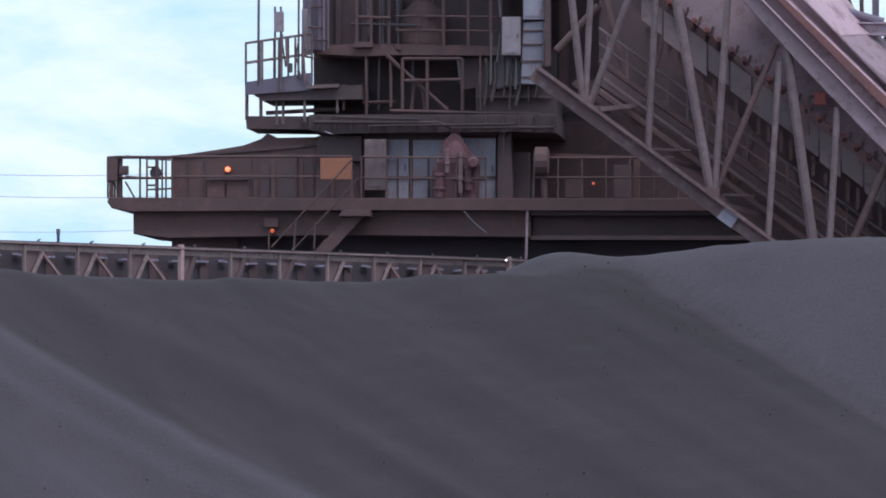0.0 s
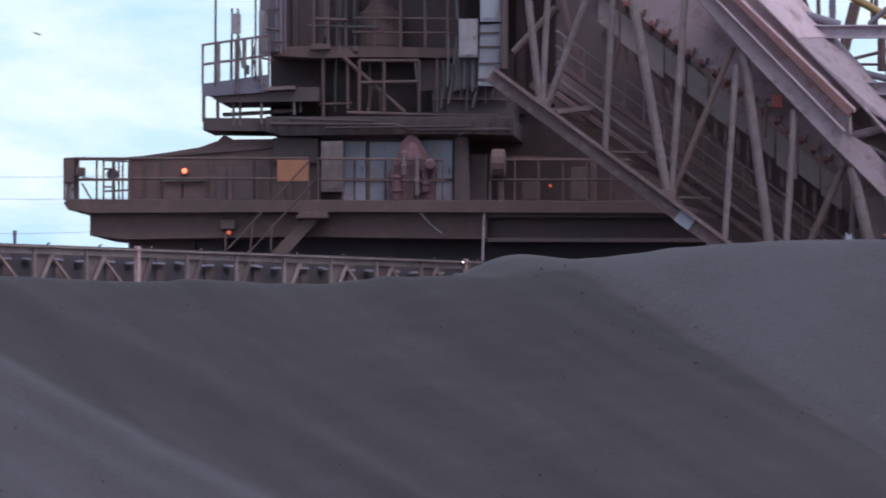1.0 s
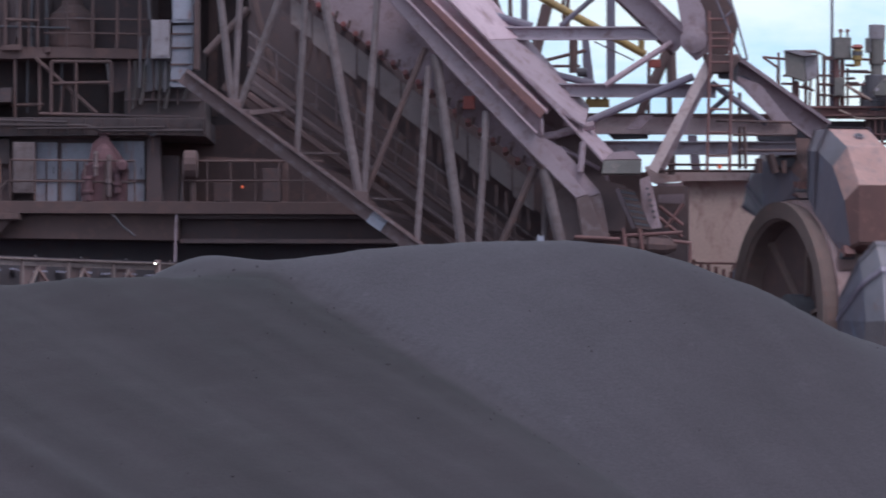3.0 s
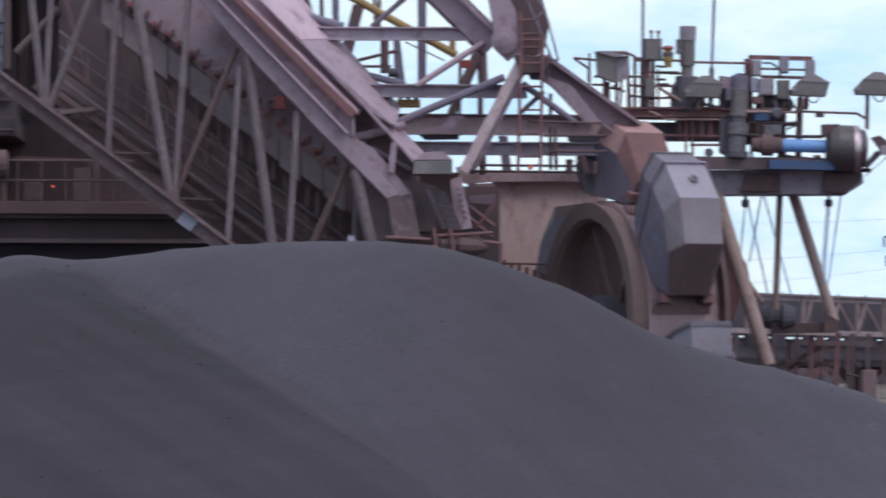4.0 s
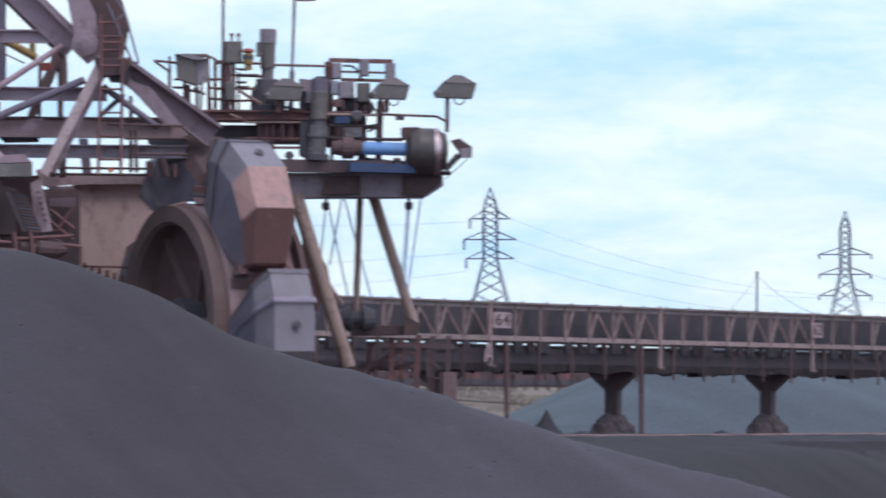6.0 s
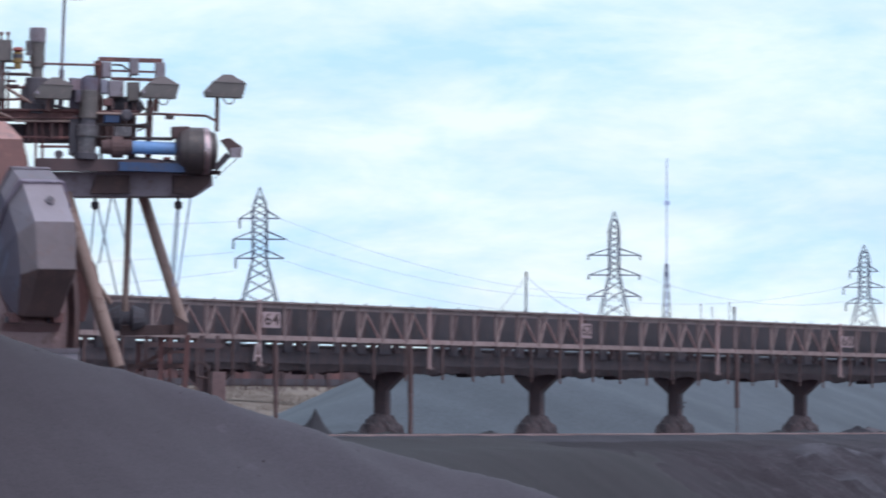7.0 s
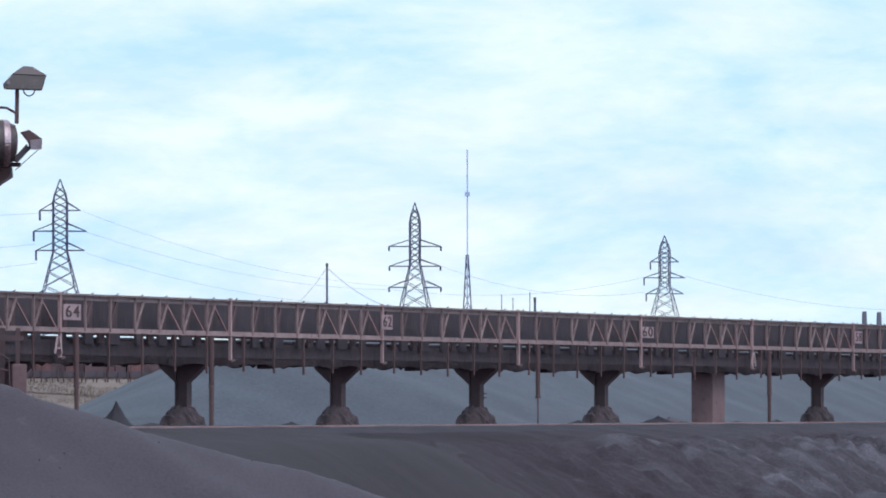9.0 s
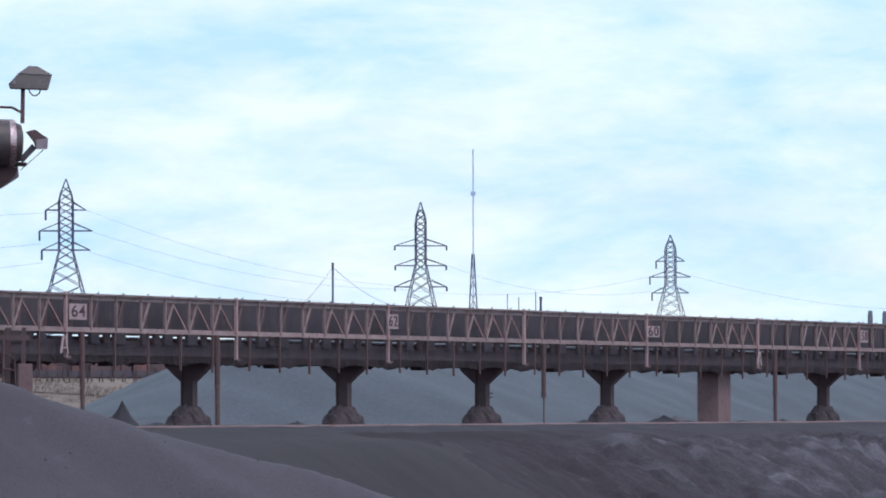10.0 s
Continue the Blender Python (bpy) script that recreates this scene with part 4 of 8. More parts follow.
def radio_mast():
    a, b, c = (258.28, 1700.00, 2.79), (258.42, 1700.00, 42.56), (258.36, 1700.00, 70.40)
    own = thing("radio_mast", a, "tall thin radio mast on a lattice base far away", "mast")

    def lattice(bm):
        wide = 2.4
        for k in range(8):
            z0, z1 = a[2] + (b[2] - a[2]) * k / 8, a[2] + (b[2] - a[2]) * (k + 1) / 8
            w0, w1 = wide * (1 - k / 9), wide * (1 - (k + 1) / 9)
            for s in (-1, 1):
                tube(bm, (a[0] + s * w0, a[1], z0), (a[0] + s * w1, a[1], z1), 0.16, 4)
                tube(bm, (a[0] + s * w0, a[1], z0), (a[0] - s * w1, a[1], z1), 0.1, 4)

    one("base", lattice, M_FAR, own)
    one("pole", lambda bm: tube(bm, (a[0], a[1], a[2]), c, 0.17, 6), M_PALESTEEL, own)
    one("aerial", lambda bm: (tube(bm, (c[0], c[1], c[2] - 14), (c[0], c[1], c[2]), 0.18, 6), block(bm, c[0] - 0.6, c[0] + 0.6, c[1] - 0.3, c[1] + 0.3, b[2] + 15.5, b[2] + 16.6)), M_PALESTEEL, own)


radio_mast()


def plain_pole(foot, top, r, label):
    own = thing("utility_pole", foot, label, "pole", "poles behind the trestle")
    one("shaft", lambda bm: tube(bm, foot, top, r, 8), M_FAR, own)
    one("cap", lambda bm: tube(bm, V(top), V(top) + V(0, 0, 0.25), r * 1.3, 8), M_DARK, own)


plain_pole((54.54, 420.00, 1.13), (54.56, 420.00, 10.08), 0.065, "dark slim utility pole behind the trestle")
plain_pole((69.89, 430.00, 1.10), (69.91, 430.00, 8.03), 0.075, "dark slim utility pole behind the trestle")
plain_pole((-37.99, 300.00, 0.70), (-38.00, 300.00, 8.97), 0.07, "short dark pole behind the trestle")
for a, b in (((125.82, 800.00, 2.69), (125.86, 800.00, 15.08)), ((127.25, 800.00, 2.69), (127.29, 800.00, 14.66)), ((129.39, 800.00, 2.68), (129.43, 800.00, 15.36))):
    plain_pole(a, b, 0.05, "thin pale pole far behind the trestle")
wire([(0.64, 900.00, 32.02), (105.23, 1150.00, 36.75), (196.00, 1400.00, 28.24)], 2.5, 0.028)
wire([(106.23, 1150.00, 32.94), (196.00, 1400.00, 27.51), (269.81, 1500.00, 32.33)], 2.5, 0.028)
wire([(105.72, 1150.00, 29.33), (195.99, 1400.00, 24.06)], 2.5, 0.028)
wire([(41.83, 1000.00, 24.77), (97.18, 1150.00, 30.73)], 0.6, 0.028)
wire([(41.83, 1000.00, 20.44), (97.58, 1150.00, 27.42)], 0.6, 0.028)
wire([(206.83, 1400.00, 32.67), (270.06, 1500.00, 28.88)], 3.0, 0.028)
wire([(279.77, 1500.00, 32.59), (390.20, 1700.00, 28.24)], 3.0, 0.03)
wire([(54.60, 420.00, 10.00), (86.23, 600.00, 10.49)], 1.0, 0.025)
wire([(54.53, 420.00, 10.00), (72.16, 600.00, 9.56)], 1.0, 0.025)
wire([(-100.22, 700.00, 26.92), (-80.84, 760.00, 29.16)], 0.3, 0.03)
wire([(-100.22, 700.00, 24.58), (-80.83, 760.00, 26.50)], 0.3, 0.03)
wire([(-100.22, 700.00, 20.65), (-80.83, 760.00, 22.71)], 0.3, 0.03)


for a, b in (((193.44, 900.00, 2.42), (193.50, 900.00, 14.80)), ((195.56, 900.00, 2.41), (195.62, 900.00, 14.72))):
    own = thing("far_stack", a, "pale stubby steel stack on a far works", "stack", "stacks of the far works")
    one("shaft", lambda bm: lathe(bm, a, b, [(0, 0.6), (0.80, 0.6), (0.82, 0.4), (0.97, 0.35), (1.0, 0.3)], 12), M_STACK, own)

plain_pole((-100.19, 700.00, 1.83), (-100.23, 700.00, 27.35), 0.2, "tall slim utility pole beyond the yard")
plain_pole((-80.82, 760.00, 1.93), (-80.84, 760.00, 29.56), 0.2, "tall slim utility pole beyond the yard")
# A low rusty conveyor on the grass rise far behind.
far_belt = thing("distant_conveyor", (35.12, 430.00, 3.26), "low rust-red conveyor line on the far grass", "conveyor")
one("belt_frame", lambda bm: slab(bm, [(29.14, 430.00, 2.98), (29.14, 430.00, 4.03), (46.03, 430.00, 3.92), (46.03, 430.00, 2.86)], 1.2), M_COLUMN, far_belt)
one("belt_walk", lambda bm: slab(bm, [(29.05, 428.60, 3.02), (29.05, 428.60, 3.46), (45.88, 428.60, 3.34), (45.88, 428.60, 2.92)], 1.2), M_DARK, far_belt)
for i in range(44):
    p = V((29.41, 428.50, 2.82)).lerp(V((45.68, 428.50, 2.71)), (i + 0.3 * math.sin(i * 3.0)) / 43)
    one("post", lambda bm: bar(bm, p - V(0, 0, 0.12), p + V(0, 0, 0.25 + 0.35 * (i * 5 % 4)), 0.09, 0.1), M_SHADE if i % 3 else M_COLUMN, far_belt)

for i in range(13):
    p = V((31.32, 429.20, 2.97)).lerp(V((44.82, 429.20, 2.86)), (i + 0.3 * math.sin(i * 5.0)) / 12.5)
    w, h = 0.22 + 0.2 * (i % 3), 0.75 + 0.25 * ((i * 2) % 3)
    one("housing", lambda bm: block(bm, p.x - w, p.x + w, p.y, p.y + 0.7, p.z + 0.2, p.z + h, 0.03), M_RUST if i % 2 else M_COLUMN, far_belt)


def dry_grass():
    """Tufts of dry grass on the rise behind the trestle."""
    rnd = random.Random(3)
    verts, faces = [], []
    for k in range(14000):
        s, q = rnd.uniform(130, 262), rnd.uniform(-108, -58)
        if noise.noise(Vector((s * 0.12, q * 0.2, 2))) < -0.12:
            continue
        p = yard(s, q, ground_height(s, q) - 0.12)
        for j in range(4):
            a, h = rnd.uniform(0, 6.3), rnd.uniform(0.15, 0.42)
            o = p + V(rnd.uniform(-0.4, 0.4), rnd.uniform(-0.3, 0.3), 0)
            side = V(math.cos(a), math.sin(a), 0) * rnd.uniform(0.012, 0.028)
            tip = o + V(rnd.uniform(-0.25, 0.25), rnd.uniform(-0.2, 0.2), h)
            n = len(verts)
            verts += [tuple(o - side), tuple(o + side), tuple(o.lerp(tip, 0.6) + side * 0.7), tuple(tip)]
            faces += [(n, n + 1, n + 2), (n, n + 2, n + 3)]
    me = bpy.data.meshes.new("dry_grass")
    me.from_pydata(verts, [], faces)
    me.materials.append(M_GRASS)
    return tagged(new("dry_grass", me), "patchy tufts of dry yellow grass on the rise", "grass", "", "stuff")


dry_grass()


# ---- the reclaimer: travelling deck ----
deck = thing("travelling_deck", (-14.11, 190.00, 4.10), "dust-brown steel travelling deck of the reclaimer, ore-stained", "machine deck")
plates("deck_plate", deck, M_BROWN, [[(-22.15, 186.00, 6.69), (-22.07, 186.00, 6.81), (-1.83, 186.00, 6.72), (-1.83, 186.00, 6.36), (-14.63, 186.00, 6.43), (-21.38, 186.00, 6.41), (-22.02, 186.00, 6.50)]], 9.0, 0.03)
plates("girder", deck, M_BROWN, [[(-21.43, 186.40, 6.43), (-9.94, 186.40, 6.40), (-9.94, 186.40, 5.65), (-15.48, 186.40, 5.73), (-20.38, 186.40, 5.66), (-21.43, 186.40, 5.77)]], 7.0, 0.02)
plates("girder", deck, M_SHADE, [[(-9.92, 186.60, 6.37), (-1.83, 186.60, 6.35), (-1.83, 186.60, 5.57), (-9.92, 186.60, 5.59)]], 7.0, 0.02)
bars("flange", deck, M_SHADE, [((-9.93, 186.35, 6.33), (-1.83, 186.35, 6.31)), ((-9.94, 186.35, 5.63), (-1.83, 186.35, 5.61))], 0.12, 0.3)
plates("undercarriage", deck, M_UNDER, [[(-20.49, 188.00, 5.82), (-17.75, 188.00, 5.81), (-17.75, 188.00, 4.72), (-20.49, 188.00, 4.73)], [(-17.85, 189.00, 5.84), (-1.86, 189.00, 5.63), (-1.86, 189.00, 4.06), (-17.85, 189.00, 4.09)]], 5.0)
plates("bogie_frame", deck, M_BROWN, [[(-20.45, 187.60, 5.74), (-18.54, 187.60, 5.73), (-18.45, 187.60, 5.13), (-19.03, 187.60, 4.72), (-20.45, 187.60, 4.72)]], 0.5, 0.03)
for x in (0, 1, 2, 3):
    p = V((-17.27, 188.20, 4.40)) + V(2.6 * x, 0, 0)
    one("travel_leg", lambda bm: (block(bm, p.x - 0.5, p.x + 0.5, p.y, p.y + 3.0, -4.2, p.z + 0.4, 0.05), tube(bm, (p.x, p.y - 0.1, -3.9), (p.x, p.y + 0.8, -3.9), 0.42, 16)), M_DARK, deck)

# Machinery hall with a sagging roof.
plates("hall_wall", deck, M_BROWN, [[(-20.38, 187.00, 8.03), (-18.81, 187.00, 8.14), (-16.18, 187.00, 8.36), (-14.79, 187.00, 8.42), (-14.79, 187.00, 6.80), (-20.38, 187.00, 6.82)]], 6.0)
plates("hall_roof", deck, M_BROWN, [[(-20.50, 187.80, 8.06), (-19.22, 187.80, 8.24), (-18.39, 187.80, 8.37), (-17.86, 187.80, 8.56), (-17.70, 187.80, 8.71), (-17.60, 187.80, 8.69), (-17.47, 187.80, 8.59), (-16.25, 187.80, 8.61),
                                     (-14.85, 187.80, 8.65), (-14.85, 187.80, 8.29), (-18.89, 187.80, 8.09)]], 5.0)
for x in (-19.9, -19.4, -18.0, -16.9, -16.1):
    one("wall_seam", lambda bm: block(bm, x - 0.03, x + 0.03, 186.96, 187.0, 6.85, 7.98), M_SHADE, deck)
bars("eave", deck, M_SHADE, [((-20.4, 186.97, 8.02), (-16.2, 186.97, 8.34), 0.07, 0.08)], 0.07, 0.08)
plates("wall_panel", deck, M_BROWN, [[(-19.35, 186.90, 7.32), (-18.83, 186.90, 7.33), (-18.83, 186.90, 6.83), (-19.35, 186.90, 6.83)], [(-18.78, 186.90, 7.33), (-18.14, 186.90, 7.35), (-18.14, 186.90, 6.82), (-18.78, 186.90, 6.83)]], 0.12, 0.01)
bars("panel_ledge", deck, M_DARK, [((-19.38, 186.85, 7.37), (-18.05, 186.85, 7.38))], 0.05, 0.12)
# The recess is a flat panel, its shade put into the colour.
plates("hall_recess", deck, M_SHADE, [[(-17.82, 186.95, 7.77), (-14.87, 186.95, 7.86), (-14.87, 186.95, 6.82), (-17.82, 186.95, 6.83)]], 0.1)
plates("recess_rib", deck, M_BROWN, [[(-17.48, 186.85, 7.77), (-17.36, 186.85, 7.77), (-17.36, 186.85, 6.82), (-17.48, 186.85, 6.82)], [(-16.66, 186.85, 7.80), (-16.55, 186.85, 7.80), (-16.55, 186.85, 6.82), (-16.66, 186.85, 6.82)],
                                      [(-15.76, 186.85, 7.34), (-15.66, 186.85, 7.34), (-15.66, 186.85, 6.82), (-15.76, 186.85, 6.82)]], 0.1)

# A dark panel paints the shade of the gap between hall and house.
one("open_bay", lambda bm: block(bm, -16.15, -14.86, 186.80, 187.1, 7.86, 8.60, 0.02), M_DEEP, deck, "dark panel standing for the shaded gap between hall and house")
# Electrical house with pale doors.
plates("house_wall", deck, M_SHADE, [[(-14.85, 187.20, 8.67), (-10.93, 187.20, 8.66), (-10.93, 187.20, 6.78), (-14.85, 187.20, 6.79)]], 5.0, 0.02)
plates("house_roof", deck, M_BROWN, [[(-14.90, 186.90, 8.73), (-10.78, 186.90, 8.71), (-10.78, 186.90, 8.61), (-14.90, 186.90, 8.63)]], 5.6)
for o in ([(-14.13, 187.10, 8.50), (-13.52, 187.10, 8.50), (-13.52, 187.10, 6.79), (-14.13, 187.10, 6.79)], [(-13.39, 187.10, 8.48), (-12.49, 187.10, 8.48), (-12.49, 187.10, 6.78), (-13.39, 187.10, 6.79)],
          [(-12.00, 187.10, 8.53), (-11.00, 187.10, 8.53), (-11.00, 187.10, 6.76), (-12.00, 187.10, 6.77)]):
    d = one("door_leaf", lambda bm: slab(bm, o, 0.08, 0.01), M_WHITE, deck, "grimy white sheet-steel door")
    x0, x1, z0, z1 = o[0][0], o[1][0], o[2][2], o[0][2]
    one("door_rail", lambda bm: bar(bm, (x0, 187.06, z0 + (z1 - z0) * 0.36), (x1, 187.06, z0 + (z1 - z0) * 0.36), 0.06, 0.05), M_BROWN, d)
    one("door_stile", lambda bm: bar(bm, ((x0 + x1) / 2, 187.06, z0), ((x0 + x1) / 2, 187.06, z0 + (z1 - z0) * 0.68), 0.05, 0.05), M_BROWN, d)
    one("door_handle", lambda bm: bar(bm, (x1 - 0.09, 187.03, z0 + 0.8), (x1 - 0.09, 187.03, z0 + 1.0), 0.03, 0.05), M_DARK, d)
plates("column", deck, M_SHADE, [[(-10.90, 186.80, 8.89), (-10.56, 186.80, 8.89), (-10.48, 186.80, 6.77), (-10.94, 186.80, 6.77)], [(-10.51, 187.40, 8.13), (-10.05, 187.40, 8.13), (-10.06, 187.40, 6.79), (-10.51, 187.40, 6.79)]], 0.8, 0.02)
plates("rear_wall", deck, M_BROWN, [[(-11.24, 192.00, 9.24), (-1.88, 192.00, 9.20), (-1.89, 192.00, 6.92), (-11.24, 192.00, 6.94)]], 0.4)
plates("rear_cabinet", deck, M_SHADE, [[(-7.63, 188.00, 7.78), (-7.14, 188.00, 7.78), (-7.14, 188.00, 6.83), (-7.63, 188.00, 6.83)], [(-9.09, 189.00, 7.40), (-8.59, 189.00, 7.40), (-8.59, 189.00, 6.87), (-9.09, 189.00, 6.87)]], 0.8, 0.02)
plates("rear_frame", deck, M_BROWN, [[(-7.06, 188.50, 8.29), (-6.89, 188.50, 8.29), (-6.90, 188.50, 6.81), (-7.06, 188.50, 6.81)], [(-10.07, 189.00, 8.19), (-6.94, 189.00, 8.08), (-6.94, 189.00, 7.97), (-10.07, 189.00, 8.08)]], 0.25)
bars("drain_pipe", deck, M_MAUVE, [((-10.03, 186.10, 6.42), (-10.04, 186.10, 5.96)), ((-10.04, 186.10, 5.96), (-10.07, 186.10, 4.83))], 0.07, 0.07)
tubes("cable", deck, M_DARK, [((-11.86, 186.00, 6.39), (-11.57, 186.00, 6.06)), ((-11.57, 186.00, 6.06), (-11.21, 186.00, 5.77))], 0.03, 6)

# Stairs down to the trestle walkway.
stair = thing("deck_stair", (-16.05, 185.50, 5.12), "steep rust-brown steel stair with handrails", "stair")
bars("stringer", stair, M_BROWN, [((-14.76, 185.60, 6.42), (-16.13, 185.60, 4.96), 0.36, 0.08), ((-14.82, 186.30, 6.44), (-16.19, 186.30, 4.98), 0.36, 0.08)], 0.36, 0.08)
plates("landing", stair, M_BROWN, [[(-15.29, 185.30, 6.41), (-14.49, 185.30, 6.40), (-14.49, 185.30, 6.23), (-15.39, 185.30, 6.23)]], 1.1, 0.02)
for i in range(9):
    p = V((-14.89, 185.65, 6.32)).lerp(V((-16.03, 185.65, 5.09)), i / 8)
    one("tread", lambda bm: block(bm, p.x - 0.13, p.x + 0.13, p.y, p.y + 0.62, p.z - 0.02, p.z + 0.02), M_BROWN, stair)
tubes("handrail", stair, M_BROWN, [((-15.04, 185.50, 7.85), (-17.35, 185.50, 5.35)), ((-14.82, 185.50, 7.35), (-16.83, 185.50, 5.15))], 0.026)
tubes("baluster", stair, M_BROWN, [((-16.65, 185.50, 6.09), (-16.72, 185.50, 5.02)), ((-16.08, 185.50, 6.09), (-16.12, 185.50, 5.31)), ((-17.45, 185.80, 5.81), (-17.45, 185.80, 5.03))], 0.028)

# Handrails round the deck.
RAIL_H = ((-20.34, 186.00, 7.99))[2] - ((-20.34, 186.00, 6.78))[2]
end_rail = railing("deck_railing", [(-20.80, 191.00, 6.94), (-22.31, 191.00, 6.94), (-22.42, 188.50, 6.86), (-21.86, 186.10, 6.78), (-21.19, 186.00, 6.77), (-20.26, 186.00, 6.77)], RAIL_H, 0.62, None, M_BROWN, 0.032, (1.0, 0.5), "brown tubular railing round the deck's rounded end", "railings of the machine")
tubes("guard_bar", end_rail, M_SHADE, [((-21.77, 186.20, 7.98), (-21.82, 186.20, 6.68), 0.06), ((-21.68, 186.60, 8.03), (-21.03, 186.60, 7.95)), ((-21.03, 186.60, 7.95), (-20.37, 186.60, 7.91)), ((-22.05, 186.40, 7.28), (-21.74, 186.40, 6.82)), ((-21.66, 186.40, 7.27), (-21.40, 186.40, 6.82)),
                                      ((-21.00, 186.10, 7.68), (-20.66, 186.10, 7.68)), ((-21.00, 186.10, 7.16), (-20.66, 186.10, 7.16)), ((-21.00, 186.10, 7.68), (-21.00, 186.10, 7.16)), ((-20.79, 187.00, 7.95), (-20.79, 187.00, 6.80)), ((-20.77, 188.00, 8.02), (-20.77, 188.00, 6.84)), ((-20.77, 189.00, 8.06), (-20.77, 189.00, 6.87)),
                                      ((-21.71, 186.80, 7.45), (-21.05, 186.80, 7.38)), ((-21.05, 186.80, 7.06), (-20.38, 186.80, 7.09))], 0.026)
railing("deck_railing", [(-20.26, 186.05, 6.77), (-16.64, 186.05, 6.76), (-16.16, 186.05, 6.76), (-15.09, 186.05, 6.76)], RAIL_H, 9, None, M_BROWN, 0.04, (1.0, 0.52), "brown tubular railing along the deck edge", "railings of the machine")
railing("deck_railing", [(-14.80, 186.05, 6.75), (-11.22, 186.05, 6.71)], RAIL_H, 0.68, None, M_BROWN, 0.03, (1.0, 0.5), "dusty tubular railing before the pale doors", "railings of the machine")
railing("deck_railing", [(-9.84, 186.10, 6.71), (-5.71, 186.10, 6.70)], RAIL_H, 0.66, None, M_BROWN, 0.03, (1.0, 0.53), "dark tubular railing along the deck edge", "railings of the machine")


def boxed(name, o, depth, material, label, category, group="", ribs=0, doors=True):
    """A sheet-steel box or cabinet with a lid edge, a door and a hinge bar."""
    own = thing(name, o[-1], label, category, group)
    x0, x1 = min(p[0] for p in o), max(p[0] for p in o)
    z0, z1 = min(p[2] for p in o), max(p[2] for p in o)
    y = o[0][1]
    one("body", lambda bm: slab(bm, o, depth, 0.02), material, own)
    if doors:
        e = 0.06 * (x1 - x0)
        door = one("door", lambda bm: block(bm, x0 + e * 1.4, x1 - e * 1.4, y - 0.025, y - 0.002, z0 + 0.06 * (z1 - z0), z1 - 0.08 * (z1 - z0), 0.006), material, own)
        one("handle", lambda bm: block(bm, x1 - e * 3, x1 - e * 2.2, y - 0.05, y - 0.026, (z0 + z1) / 2 - 0.06, (z0 + z1) / 2 + 0.06), M_DARK, door)
    return own


def quad(a, b):
    """An upright rectangle between two opposite corners."""
    return [(a[0], a[1], a[2]), (b[0], a[1], a[2]), (b[0], a[1], b[2]), (a[0], a[1], b[2])]


boxed("control_cabinet", quad((-14.74, 186.40, 8.48), (-14.11, 186.40, 7.02)), 0.6, M_TUBE, "dusty grey control cabinet beside the pale doors", "cabinet")
board = boxed("orange_board", quad((-15.98, 186.00, 7.93), (-15.08, 186.00, 7.31)), 0.04, M_ORANGE, "faded orange board wired to the deck railing", "board", doors=False)
boxed("speaker_box", quad((-22.16, 186.00, 7.93), (-21.84, 186.00, 7.26)), 0.35, M_BROWN, "brown loudspeaker box on the railing corner", "box")
boxed("junction_box", quad((-21.81, 186.00, 7.72), (-21.55, 186.00, 7.47)), 0.3, M_BROWN, "small brown junction box on the railing", "box")


def drum_lamp(name, c, r, depth, label, material=M_BROWN):
    own = thing(name, c, label, "lamp", "drum lamps on the machine")
    one("drum", lambda bm: lathe(bm, V(c) + V(0, depth, 0), c, [(0, r * 0.6), (0.3, r * 0.95), (0.9, r), (1.0, r * 0.9)], 14), material, own)
    one("bezel", lambda bm: tube(bm, V(c) + V(0, -0.03, 0), V(c) + V(0, 0.05, 0), r * 0.8, 14), M_DARK, own)
    one("stem", lambda bm: tube(bm, V(c) + V(0, depth * 0.5, -r), V(c) + V(0, depth * 0.5, -r - 0.55), 0.03, 6), material, own)
    return own


drum_lamp("drum_lamp", (-20.77, 186.20, 7.53), 0.17, 0.4, "round brown floodlight on the deck railing")
drum_lamp("drum_lamp", (-10.74, 186.50, 8.78), 0.16, 0.3, "round brown lamp on the house column")


def signal_lamp(c, r, power, label, box=None):
    own = thing("signal_lamp", c, label, "lamp", "signal lamps on the machine")
    one("lens", lambda bm: lathe(bm, V(c) + V(0, 0.12, 0), V(c) - V(0, 0.05, 0), [(0, r), (0.6, r), (1.0, r * 0.7)], 10), power, own, "glowing orange-red lens")
    one("socket", lambda bm: lathe(bm, V(c) + V(0, 0.25, 0), V(c) + V(0, 0.05, 0), [(0, r * 1.3), (1, r * 1.35)], 10), M_RED, own)
    if box:
        one("hood", lambda bm: slab(bm, box, 0.35, 0.02), M_BROWN, own)


signal_lamp((-18.73, 186.70, 7.64), 0.075, M_LAMP, "lit orange-red signal lamp on the hall wall")
signal_lamp((-17.39, 186.20, 5.84), 0.06, M_LAMP_DIM, "dim orange lamp under the deck girder", quad((-17.63, 186.20, 6.21), (-17.22, 186.20, 5.95)))
signal_lamp((-8.20, 187.60, 7.23), 0.04, M_LAMP_DIM, "tiny dim red lamp on the deck")
signal_lamp((-9.69, 169.50, 4.58), 0.022, M_SPARK, "tiny white lamp at the pile's edge")

